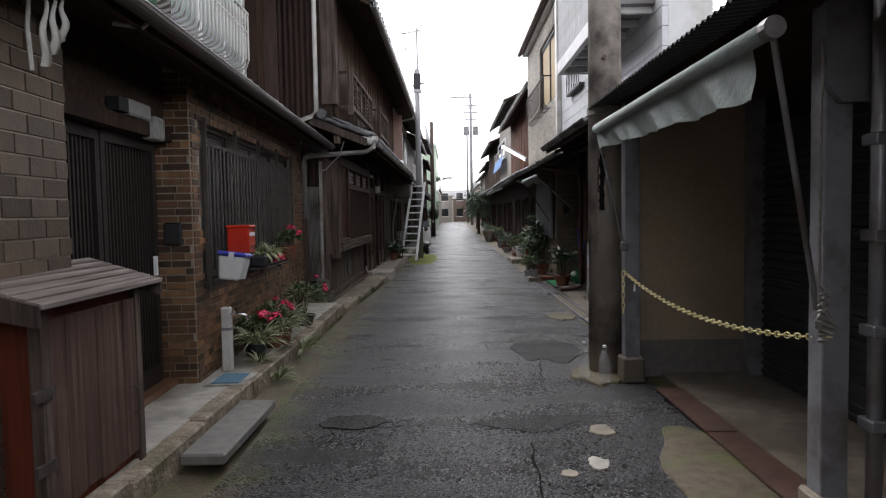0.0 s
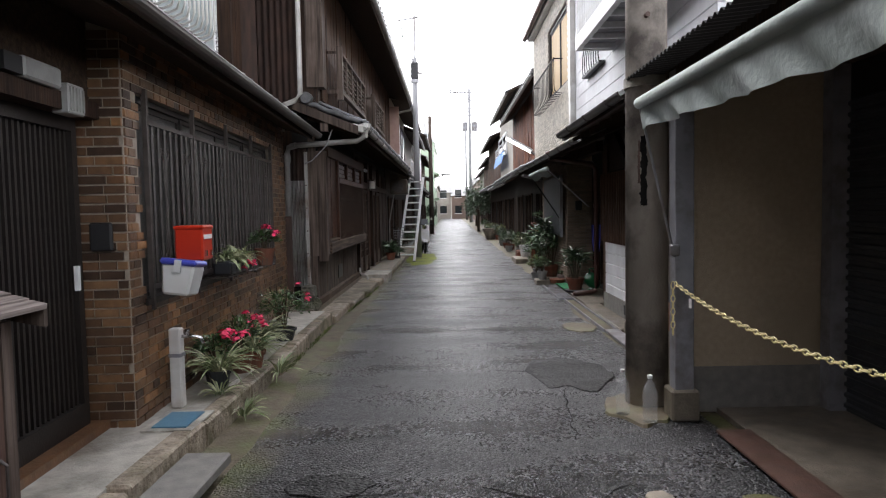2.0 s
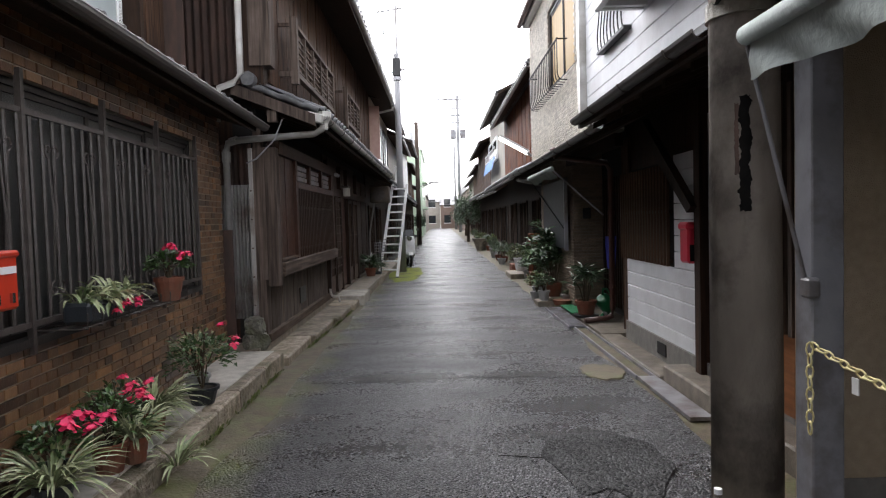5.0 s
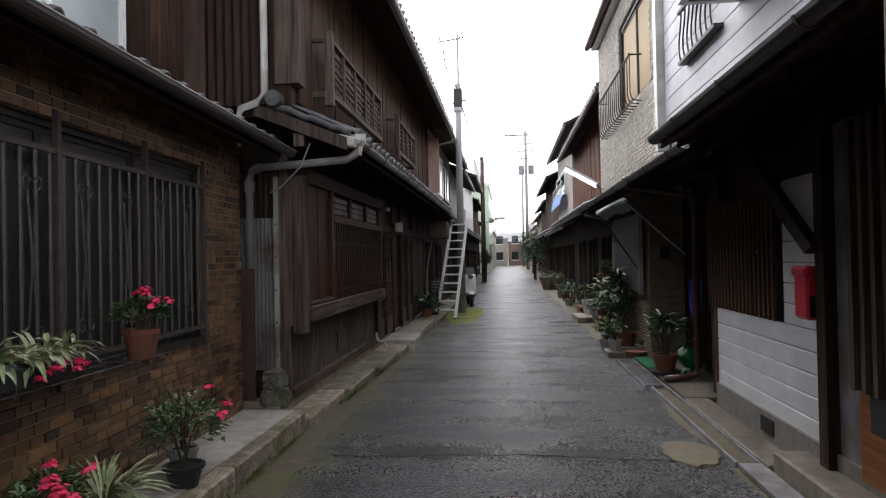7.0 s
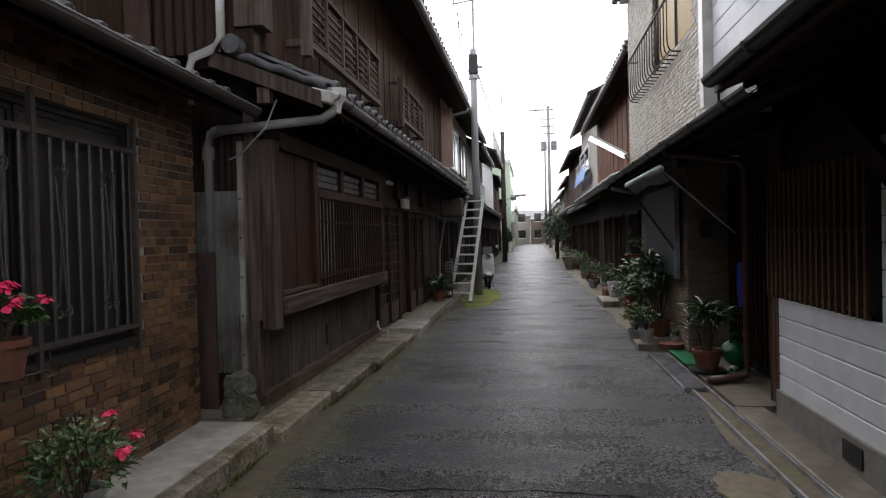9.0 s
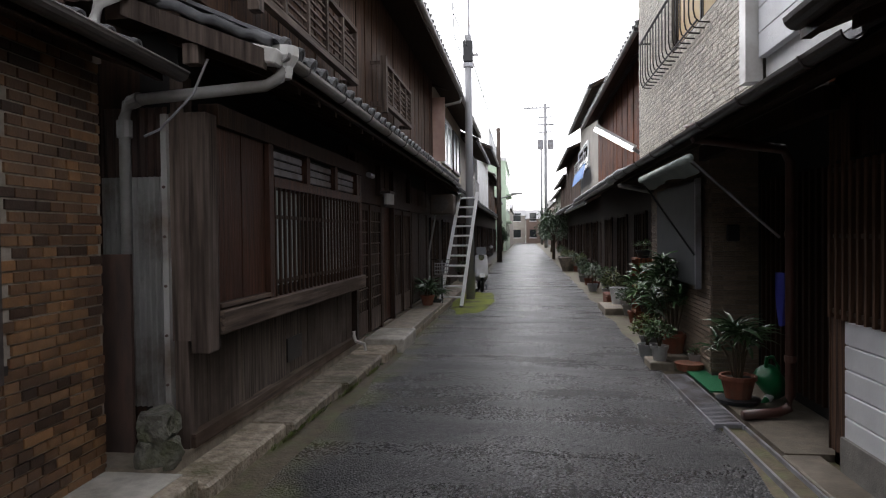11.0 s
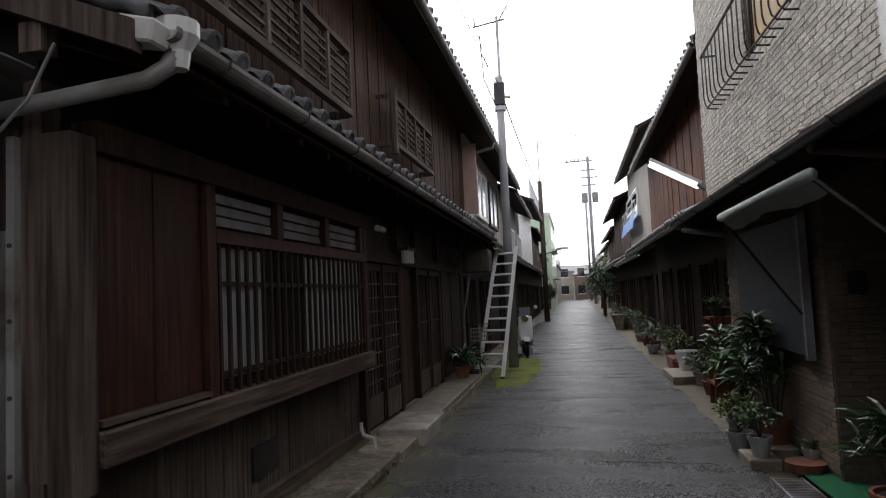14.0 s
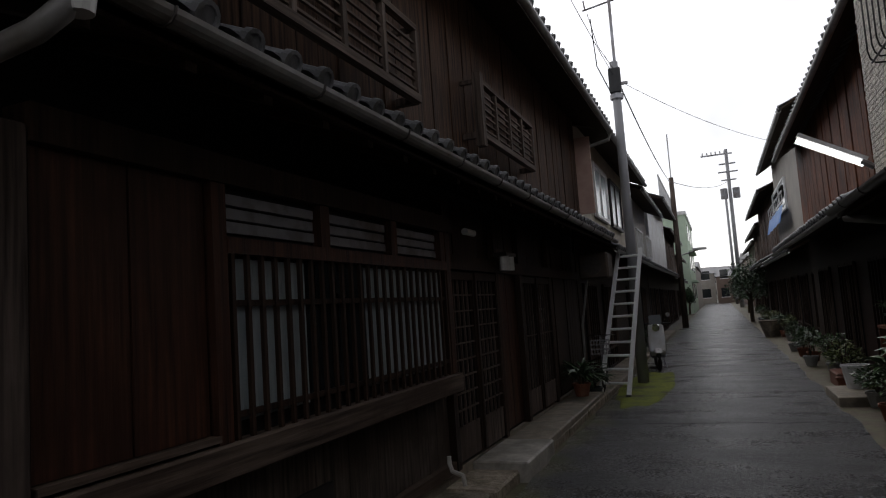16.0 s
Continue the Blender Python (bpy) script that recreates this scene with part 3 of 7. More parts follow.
# ---- walls of small bricks ----
def brick_wall(parent, x, y0, y1, z0, z1, length, height, material, joined, holes=(), near=None, depth=0.012, joint=0.009, seed=2, along="y", mixed=()):
    """Running-bond facing on the plane x, proud by depth; those in the stretch near are objects of their own."""
    rng = random.Random(seed)
    me = {}
    verts, faces = [], []
    count = 0
    rows = int((z1 - z0) / height)
    for r in range(rows):
        z = z0 + r * height
        y = y0 - (length / 2 if r % 2 else 0)
        while y < y1:
            step = rng.choice(mixed) if mixed else length
            a, b = max(y, y0) + joint / 2, min(y + step, y1) - joint / 2
            y += step
            if b - a < 0.03 or any(h[0] < (a + b) / 2 < h[1] and h[2] < z + height / 2 < h[3] for h in holes):
                continue
            d = depth * rng.uniform(0.75, 1.2)
            vs = [(0, a, z), (0, b, z), (0, b, z + height - joint), (0, a, z + height - joint),
                  (d, a + 0.002, z + 0.002), (d, b - 0.002, z + 0.002), (d, b - 0.002, z + height - joint - 0.002), (d, a + 0.002, z + height - joint - 0.002)]
            if along == "x":
                vs = [(p[1], x - p[0], p[2]) for p in vs]
            elif along == "-y":
                vs = [(x - p[0], p[1], p[2]) for p in vs]
            else:
                vs = [(x + p[0], p[1], p[2]) for p in vs]
            fs = [(4, 5, 6, 7), (0, 1, 5, 4), (1, 2, 6, 5), (2, 3, 7, 6), (3, 0, 4, 7)]
            if near and near[0] <= a and b <= near[1] + 0.01 and near[2] <= z <= near[3] and count < 300 and along == "y":
                key = round(b - a, 3)
                if key not in me:
                    q = bpy.data.meshes.new("brick")
                    c = (a, z)
                    q.from_pydata([(p[0] - x, p[1] - c[0], p[2] - c[1]) for p in vs], [], fs)
                    q.materials.append(material)
                    me[key] = q
                share("brick", me[key], parent, pose(x, a, z))
                count += 1
            else:
                k = len(verts)
                verts += vs
                faces += [tuple(i + k for i in f) for f in fs]
    if verts:
        quads("brick_run", verts, faces, joined, parent, "stuff")


# ---- roofs of pantiles ----
def pantile_eave(parent, x_edge, z_edge, x_in, z_in, y0, y1, pitch=0.25, r=0.05, singly=True):
    """A sloping tiled roof: a bed, roll tiles with round ends along the eave."""
    run = Vector((x_in - x_edge, 0, z_in - z_edge))
    up = Vector((-run.z, 0, run.x)).normalized()
    if up.z < 0:
        up = -up
    n = int((y1 - y0) / pitch)
    nx = 6
    sgn = 1 if x_in > x_edge else -1
    part("tile_bed", sheet(nx, max(2, n * 6), lambda u, v: (
        x_edge + run.x * u, y0 + (y1 - y0) * v,
        z_edge + run.z * u + 0.012 * math.cos(2 * math.pi * v * n) + 0.015 * (u * nx % 1))), M_KAWARA_J, parent)
    L = run.length
    d = run.normalized()
    seg = max(1, int(L / 0.27))
    prof = [(r * 0.8, -0.006), (r * 0.86, -0.015), (r * 1.16, -0.015), (r * 1.18, 0.02)]
    for s in range(seg):
        prof += [(r, L * s / seg + 0.025), (r * 0.86, L * (s + 1) / seg - 0.002)]
    bm = lathe(prof, 12, m=d.to_track_quat("Z", "Y").to_matrix().to_4x4())
    me = mesh_of("roof_tile", bm, M_KAWARA)
    for k in range(n):
        jitter = 0.006 * math.sin(k * 7.7)
        share("roof_tile", me, parent, pose(x_edge, y0 + pitch * (k + 0.5), z_edge + jitter, 0, 0, 0.8 * math.sin(k * 3.3)))


def gutter(parent, x, z, y0, y1, material, r=0.045, hooks=True):
    bm = bmesh.new()
    n = 8
    arc = [(x + r * math.cos(math.pi + math.pi * k / n), z + r * math.sin(math.pi + math.pi * k / n)) for k in range(n + 1)]
    arc += [(x + 0.85 * r * math.cos(math.pi + math.pi * k / n), z + 0.85 * r * math.sin(math.pi + math.pi * k / n)) for k in range(n, -1, -1)]
    prism(arc, "y", y0, y1, bm)
    g = part("gutter", bm, material, parent)
    if hooks:
        y = y0 + 0.4
        while y < y1:
            part("hook", tube([(x + (r + 0.005) * math.cos(math.pi + math.pi * k / 6), y, z + (r + 0.005) * math.sin(math.pi + math.pi * k / 6)) for k in range(7)], 0.006, 5), M_IRON, g)
            y += 0.9


def lattice(parent, name, material, x, y0, y1, z0, z1, pitch, w, d, rails=()):
    """Upright bars with cross rails, each its own mesh."""
    n = int((y1 - y0) / pitch)
    me = mesh_of("bar", box(0, 0, 0, d, w, z1 - z0), material)
    for k in range(n + 1):
        share("bar", me, parent, pose(x, y0 + (y1 - y0 - w) * k / n, z0))
    for z in rails:
        part("rail", box(x - 0.012, y0, z, x + d * 0.5, y1, z + w * 1.2), material, parent)


def sash(parent, x, y0, y1, z0, z1, panes, frame_mat, pane_mat, bar=0.04, cross=(), out=1):
    """A window: frame, panes and their stiles."""
    w = part("window", box(x - 0.03 * out, y0 - bar, z0 - bar, x - 0.02 * out, y1 + bar, z1 + bar), M_DARK, parent)
    for a, b, c, d in ((y0 - bar, y1 + bar, z1, z1 + bar), (y0 - bar, y1 + bar, z0 - bar, z0), (y0 - bar, y0, z0, z1), (y1, y1 + bar, z0, z1)):
        part("frame", box(x - 0.02 * out, a, c, x + 0.045 * out, b, d), frame_mat, w)
    pw = (y1 - y0) / panes
    for k in range(panes):
        off = 0.012 * (k % 2) * out
        a, b = y0 + pw * k, y0 + pw * (k + 1)
        part("pane", box(x - 0.004 + off, a + bar * 0.7, z0 + bar * 0.7, x + 0.004 + off, b - bar * 0.7, z1 - bar * 0.7), pane_mat, w)
        part("stile", box(x - 0.014 + off, a, z0, x + 0.016 + off, a + bar * 0.7, z1), frame_mat, w)
        part("stile", box(x - 0.014 + off, b - bar * 0.7, z0, x + 0.016 + off, b, z1), frame_mat, w)
        part("sash_rail", box(x - 0.014 + off, a + bar * 0.7, z0, x + 0.016 + off, b - bar * 0.7, z0 + bar * 0.7), frame_mat, w)
        part("sash_rail", box(x - 0.014 + off, a + bar * 0.7, z1 - bar * 0.7, x + 0.016 + off, b - bar * 0.7, z1), frame_mat, w)
        for c in cross:
            zc = z0 + (z1 - z0) * c
            part("sash_rail", box(x - 0.012 + off, a + bar * 0.7, zc - 0.012, x + 0.014 + off, b - bar * 0.7, zc + 0.012), frame_mat, w)
    return w


# ---- brick house (plane of its front is X = 0, the lane lies at +X) ----
hA = thing("brick_house", "two-storey house faced with brown glazed brick and a tiled eave", "house", A)
WIN = (0.2, 4.1, 0.93, 2.3)
for a in ((-0.3, 0, 0.1, 0, 0.2, 2.75), (-0.3, 0.2, 0.1, 0, 4.1, 0.93), (-0.3, 0.2, 2.3, 0, 4.1, 2.75), (-0.3, 4.1, 0.1, 0, 4.93, 2.75), (-0.6, 0.012, 0.1, -0.3, 0.15, 2.75)):
    part("wall", box(*a), M_MORTAR, hA)
part("wall", box(-0.3, -13, 0.1, 0, -1.9, 2.75), M_MORTAR, hA)
part("wall", box(-0.6, -1.9, 2.2, -0.2, 0, 2.75), M_SOFFIT, hA)
part("wall", box(-4, 4.9, 0.1, -0.3, 4.93, 5), M_CORR_DK, hA)
brick_wall(hA, 0, 0, 4.93, 0.14, 2.7, 0.225, 0.06, M_BRICK, M_BRICK_J, [WIN], (0.3, 2.0, 0.3, 0.92), mixed=(0.112, 0.112, 0.158, 0.224))
brick_wall(hA, 0, -9, -1.9, 0.14, 2.7, 0.225, 0.098, M_BRICK, M_BRICK_N, seed=5)
brick_wall(hA, 0.0, -0.34, 0.0, 0.14, 2.7, 0.225, 0.06, M_BRICK, M_BRICK_J, seed=6, along="x", mixed=(0.112, 0.158, 0.224))
# entrance
# near-black back wall paints in the shade of the recess
part("wall", box(-0.5, -1.95, 0.1, -0.34, 0.0, 2.75), M_DARK, hA)
part("wall", box(-0.34, -1.93, 0.1, -0.16, -1.9, 2.7), M_WOOD_DK, hA)
part("threshold", box(-0.34, -1.9, 0.13, -0.16, 0.0, 0.2), M_BRICK_J, hA)
dA = part("door", box(-0.33, -1.85, 0.2, -0.31, -0.04, 2.1), M_PANE_DK, hA)
for a, b in ((-1.85, -0.98), (-0.96, -0.06)):
    fr = box(-0.31, a, 0.2, -0.26, a + 0.06, 2.1)
    box(-0.31, b - 0.06, 0.2, -0.26, b, 2.1, fr), box(-0.31, a + 0.06, 2.02, -0.26, b - 0.06, 2.1, fr), box(-0.31, a + 0.06, 0.2, -0.26, b - 0.06, 0.34, fr)
    part("frame", fr, M_ALU_DK, dA)
    me = mesh_of("bar", box(0, 0, 0, 0.02, 0.022, 1.68), M_ALU_DK)
    for k in range(15):
        share("bar", me, dA, pose(-0.305, a + 0.08 + k * (b - a - 0.18) / 14, 0.34))
part("handle", box(-0.26, -0.17, 1.05, -0.235, -0.14, 1.2), M_ALU, dA, "pale metal pull handle")
part("lintel", box(-0.34, -1.9, 2.1, -0.14, 0.0, 2.2), M_WOOD_DK, hA)
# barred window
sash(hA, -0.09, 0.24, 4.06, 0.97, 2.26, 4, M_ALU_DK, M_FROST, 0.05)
part("sill", box(-0.1, 0.2, 0.9, 0.03, 4.1, 0.945), M_ALU_DK, hA)
grille = part("grille", box(0.0, 0.3, 2.11, 0.03, 4.05, 2.14), M_IRON, hA, "dark iron window grille with scrolls")
part("rail", box(0.0, 0.3, 1.0, 0.03, 4.05, 1.03), M_IRON, grille)
me = mesh_of("bar", rod((0, 0, 1.0), (0, 0, 2.14), 0.011, 6), M_IRON)
me2 = mesh_of("post", box(-0.016, -0.016, 0.86, 0.016, 0.016, 2.34), M_IRON)
for k in range(34):
    share("bar", me, grille, pose(0.015, 0.3 + k * 3.75 / 33, 0))
for k in range(5):
    share("post", me2, grille, pose(0.02, 0.3 + k * 3.75 / 4, 0))
def scroll(c, turn, up):
    return [(0.02, c[0] + turn * 0.045 * (1 - k / 14) * math.sin(k * 0.55), c[1] + up * (0.045 - 0.045 * (1 - k / 14) * math.cos(k * 0.55))) for k in range(13)]
bm = bmesh.new()
for t in (-1, 1):
    tube(scroll((0.035 * t, 1.9), t, 1), 0.007, 5, bm), tube(scroll((0.035 * t, 1.22), t, -1), 0.007, 5, bm)
    tube([(0.02, 0.035 * t, 1.9), (0.02, 0.0, 1.56), (0.02, -0.035 * t, 1.22)], 0.007, 5, bm)
me = mesh_of("scroll", bm, M_IRON)
for k in range(8):
    share("scroll", me, grille, pose(0, 0.62 + k * 0.45, 0))
# eave, soffit, gutter
part("soffit", prism([(-0.3, 2.74), (0.4, 2.5), (0.4, 2.53), (-0.3, 2.78)], "y", -11, 4.93), M_SOFFIT, hA)
part("fascia", box(0.37, -11, 2.49, 0.4, 4.95, 2.56), M_WOOD_DK, hA)
pantile_eave(hA, 0.41, 2.6, -0.45, 2.95, -8, 5.0, 0.255, 0.042)
gutter(hA, 0.465, 2.56, -11, 5.05, M_GUT_DK, 0.055, False)
# paler rod stands in for the highlight along the gutter's front edge
part("gutter_rim_highlight", rod((0.52, -11, 2.562), (0.52, 5.05, 2.562), 0.006, 6), M_GUT_M, hA, "pale gutter rim painting its edge highlight")
# upper storey
part("wall", box(-0.75, -11, 2.8, -0.5, 1.1, 5.6), M_WOOD_DK, hA)
part("wall", box(-0.75, 1.1, 2.8, -0.5, 3.95, 3.12), M_WOOD_DK, hA)
part("wall", box(-0.75, 1.1, 4.75, -0.5, 3.95, 5.6), M_WOOD_DK, hA)
part("wall", box(-0.75, 3.95, 2.8, -0.5, 4.95, 5.6), M_WOOD_DK, hA)
planks(hA, "plank", M_WOOD_UP, -0.5, 3.98, 4.85, 2.95, 5.5, 0.2, 0.025)
sash(hA, -0.56, 1.15, 3.9, 3.16, 4.7, 3, M_ALU, M_FROST_L, 0.05)
part("wall", box(-0.55, 3.9, 2.95, -0.36, 3.98, 5.0), M_WOOD_DK, hA)
pantile_eave(hA, 0.2, 5.25, -1.6, 6.0, -8, 5.0, 0.255, 0.05)
part("soffit", prism([(-0.7, 5.45), (0.18, 5.1), (0.18, 5.16), (-0.7, 5.5)], "y", -8, 5.0), M_SOFFIT, hA)
part("roof", prism([(-1.6, 5.9), (-5, 6.9), (-5, 6.8), (-1.6, 5.8)], "y", -8, 5.0), M_GREYROOF, hA)
guard = thing("window_guard", "white metal window balcony guard with rounded bars", "guard rail", A)
part("top_rail", rod((-0.12, -0.3, 3.82), (-0.12, 2.45, 3.82), 0.02), M_PIPE_W, guard)
part("rail", rod((-0.12, -0.3, 3.6), (-0.12, 2.45, 3.6), 0.012), M_PIPE_W, guard)
part("rail", rod((-0.5, -0.3, 3.2), (-0.5, 2.45, 3.2), 0.014), M_PIPE_W, guard)
me = mesh_of("bar", tube([(-0.12, 0, 3.82), (-0.12, 0, 3.3), (-0.15, 0, 3.22), (-0.22, 0, 3.19), (-0.52, 0, 3.19)], 0.012, 6), M_PIPE_W, True)
for k in range(24):
    share("bar", me, guard, pose(0, -0.3 + k * 2.75 / 23, 0))
for yy in (-0.3, 2.45):
    part("rail", rod((-0.12, yy, 3.82), (-0.52, yy, 3.82), 0.016), M_PIPE_W, guard)

# unseen back, gable and rear roof, added to close the house against light
part("rear_wall", box(-5.0, -8, 0.0, -4.8, 4.93, 6.7), M_BEIGE_B, hA)
part("gable_wall", prism([(-5.0, 0.1), (-0.75, 0.1), (-0.75, 5.4), (-1.6, 5.8), (-5.0, 6.8)], "y", -8.2, -8.0), M_BEIGE_B, hA)
part("roof", prism([(-5, 6.9), (-5, 6.8), (-8, 5.7), (-8, 5.8)], "y", -8, 5.0), M_GREYROOF, hA)

# ---- timber house ----
hB = thing("timber_house", "old two-storey dark timber house with lattice bay and tiled eave", "house")
E0 = 10.42
# near-black wall and bay back carry the shade behind the timber
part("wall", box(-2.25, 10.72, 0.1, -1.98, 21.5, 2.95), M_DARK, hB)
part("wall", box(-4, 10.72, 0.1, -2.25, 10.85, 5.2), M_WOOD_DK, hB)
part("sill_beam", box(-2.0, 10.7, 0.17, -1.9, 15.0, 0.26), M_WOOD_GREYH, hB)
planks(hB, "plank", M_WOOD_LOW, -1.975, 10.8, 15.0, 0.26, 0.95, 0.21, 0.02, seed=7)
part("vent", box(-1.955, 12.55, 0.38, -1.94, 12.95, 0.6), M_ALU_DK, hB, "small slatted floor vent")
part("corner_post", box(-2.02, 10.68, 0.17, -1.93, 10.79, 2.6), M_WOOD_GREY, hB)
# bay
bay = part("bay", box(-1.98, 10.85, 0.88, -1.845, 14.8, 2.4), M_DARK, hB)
part("post", box(-1.9, 10.66, 0.8, -1.77, 10.82, 2.36), M_WOOD_GREY, bay, bev=0.008)
part("side_board", box(-2.03, 10.675, 0.88, -1.9, 10.72, 2.36), M_WOOD_GREY, bay)
part("beam", box(-1.86, 10.82, 0.9, -1.74, 14.85, 1.06), M_WOOD_GREYH, bay, bev=0.01)
part("rail", box(-1.85, 10.84, 1.075, -1.77, 11.75, 1.105), M_WOOD_GREYH, bay)
for k in range(2):
    part("panel", box(-1.84, 10.85 + 0.44 * k, 1.11, -1.815 + 0.004 * k, 11.28 + 0.44 * k, 2.38), M_WOOD_RED, bay)
part("post", box(-1.86, 11.74, 1.06, -1.775, 11.84, 2.4), M_WOOD_RED, bay)
part("post", box(-1.86, 14.7, 0.9, -1.775, 14.8, 2.4), M_WOOD_RED, bay)
part("head_beam", box(-1.87, 11.84, 1.96, -1.77, 14.7, 2.04), M_WOOD_RED, bay)
part("top_beam", box(-1.9, 10.82, 2.3, -1.76, 14.85, 2.44), M_WOOD_DK, bay)
for k in range(3):
    a = 11.88 + k * 0.95
    for j in range(3):
        part("slat", box(-1.85, a, 2.07 + j * 0.07, -1.82 - 0.006 * (j % 2), a + 0.8, 2.125 + j * 0.07), M_STEEL_P, bay)
    part("post", box(-1.86, a + 0.82, 2.04, -1.78, a + 0.92, 2.3), M_WOOD_RED, bay)
lattice(bay, "lattice", M_WOOD_DK, -1.8, 11.87, 14.68, 1.06, 1.96, 0.115, 0.026, 0.022, (1.16, 1.7))
for k in range(4):
    part("curtain", sheet(30, 1, lambda u, v, k=k: (-1.822 + 0.006 * math.sin(u * 70), 11.87 + 0.7 * k + 0.68 * u, 1.14 + 0.8 * v)), M_CURTAIN if k != 1 else M_PANE_DK, bay)
# doors and lattice walls
def sliding_door(y0, y1, cross):
    d = part("door", box(-1.955, y0, 0.2, -1.945, y1, 1.98), M_PANE_DK, hB)
    w = (y1 - y0) / 2
    for k in range(2):
        a, b, o = y0 + w * k, y0 + w * (k + 1), 0.02 * k
        part("kick_panel", box(-1.945 + o, a + 0.05, 0.2, -1.93 + o, b - 0.05, 0.5), M_WOOD_GREY, d)
        fr = box(-1.945 + o, a, 0.2, -1.915 + o, a + 0.05, 1.98)
        box(-1.945 + o, b - 0.05, 0.2, -1.915 + o, b, 1.98, fr), box(-1.945 + o, a + 0.05, 1.9, -1.915 + o, b - 0.05, 1.98, fr)
        part("frame", fr, M_WOOD_DK, d)
        for j in range(1, 5):
            part("bar", box(-1.943 + o, a + 0.05 + j * (w - 0.1) / 5 - 0.008, 0.5, -1.923 + o, a + 0.05 + j * (w - 0.1) / 5 + 0.008, 1.9), M_WOOD_GREY, d)
        for j in range(cross):
            part("bar", box(-1.943 + o, a + 0.05, 0.5 + j * 1.4 / cross, -1.925 + o, b - 0.05, 0.516 + j * 1.4 / cross), M_WOOD_GREY, d)
sliding_door(15.05, 16.5, 9)
planks(hB, "plank", M_WOOD_RED, -1.98, 16.55, 17.5, 0.2, 2.3, 0.24, 0.03, seed=9)
sliding_door(17.55, 19.1, 2)
planks(hB, "plank", M_WOOD_DK, -1.98, 19.15, 21.5, 0.2, 2.5, 0.22, 0.03, seed=12)
part("beam", box(-1.99, 14.86, 2.0, -1.89, 21.5, 2.14), M_WOOD_DK, hB)
planks(hB, "plank", M_WOOD_DK, -1.98, 14.86, 19.15, 2.14, 2.7, 0.25, 0.02, seed=14)
for yy in (15.0, 16.52, 17.52, 19.12):
    part("post", box(-1.98, yy - 0.05, 0.17, -1.89, yy + 0.05, 2.6), M_WOOD_DK, hB)
# lower eave
part("soffit", prism([(-2.0, 2.86), (-1.26, 2.6), (-1.26, 2.63), (-2.0, 2.9)], "y", E0 + 0.1, 21.5), M_SOFFIT, hB)
me = mesh_of("rafter", prism([(-2.0, 2.8), (-1.3, 2.54), (-1.3, 2.6), (-2.0, 2.86)], "y", 0, 0.06), M_SOFFIT)
for k in range(24):
    share("rafter", me, hB, pose(0, E0 + 0.2 + k * 0.46, 0))
part("fascia", box(-1.3, E0 + 0.1, 2.58, -1.26, 21.5, 2.66), M_WOOD_DK, hB)
pantile_eave(hB, -1.2, 2.71, -1.85, 3.0, E0, 21.5, 0.262, 0.055)
gutter(hB, -1.19, 2.655, E0 + 0.05, 21.6, M_GUT_M, 0.05)
# verge board and ridge on the eave's end
part("verge_board", prism([(-1.26, 2.54), (-1.26, 2.66), (-2.15, 3.02), (-2.15, 2.9)], "y", E0 - 0.06, E0), M_WOOD_GREY, hB, "weathered grey carved verge board")
part("verge_tile", tube([(-1.24 - 0.086 * k, E0 + 0.02, 2.715 + 0.034 * k + 0.012 * math.sin(k * 2.1)) for k in range(11)], 0.034, 9), M_KAWARA, hB, smooth=True)
part("ridge_end", rod((-1.95, E0 - 0.1, 3.05), (-1.95, E0 + 0.2, 3.05), 0.075, 16), M_KAWARA, hB)
part("bracket_beam", box(-1.78, E0 - 0.02, 2.6, -1.68, E0 + 0.07, 2.72), M_WOOD_GREY, hB)
# upper storey
part("wall", box(-2.3, E0 + 0.02, 2.9, -1.81, 21.5, 5.2), M_WOOD_DK, hB)
planks(hB, "plank", M_WOOD_UP, -1.81, E0 + 0.2, 21.5, 3.05, 4.95, 0.24, 0.03, seed=21)
part("corner_board", box(-1.95, E0 - 0.02, 3.2, -1.72, E0 + 0.2, 5.0), M_WOOD_GREY, hB)
part("soffit", prism([(-1.85, 4.98), (-1.18, 4.66), (-1.18, 4.7), (-1.85, 5.04)], "y", E0 - 0.1, 21.6), M_SOFFIT, hB)
pantile_eave(hB, -1.12, 4.76, -3.0, 5.62, E0 - 0.1, 21.65, 0.262, 0.055)
gutter(hB, -1.12, 4.68, E0 - 0.1, 21.7, M_GUT_M, 0.05, False)
part("gutter_outlet", tube([(-1.12, 21.6, 4.65), (-1.16, 21.6, 4.52), (-1.75, 21.62, 4.4)], 0.035), M_GUT_M, hB)
# unseen rear and gable walls, added so no light leaks through
part("rear_wall", box(-6.2, 10.85, 0.0, -6.0, 21.5, 5.6), M_WOOD_DK, hB)
part("gable_wall", box(-6.0, 21.4, 0.0, -2.3, 21.5, 5.2), M_WOOD_DK, hB)
part("roof", prism([(-3.0, 5.62), (-4.2, 6.1), (-6.6, 5.1), (-6.6, 5.0), (-4.2, 6.0), (-3.0, 5.52)], "y", E0 - 0.1, 21.6), M_GREYROOF, hB)
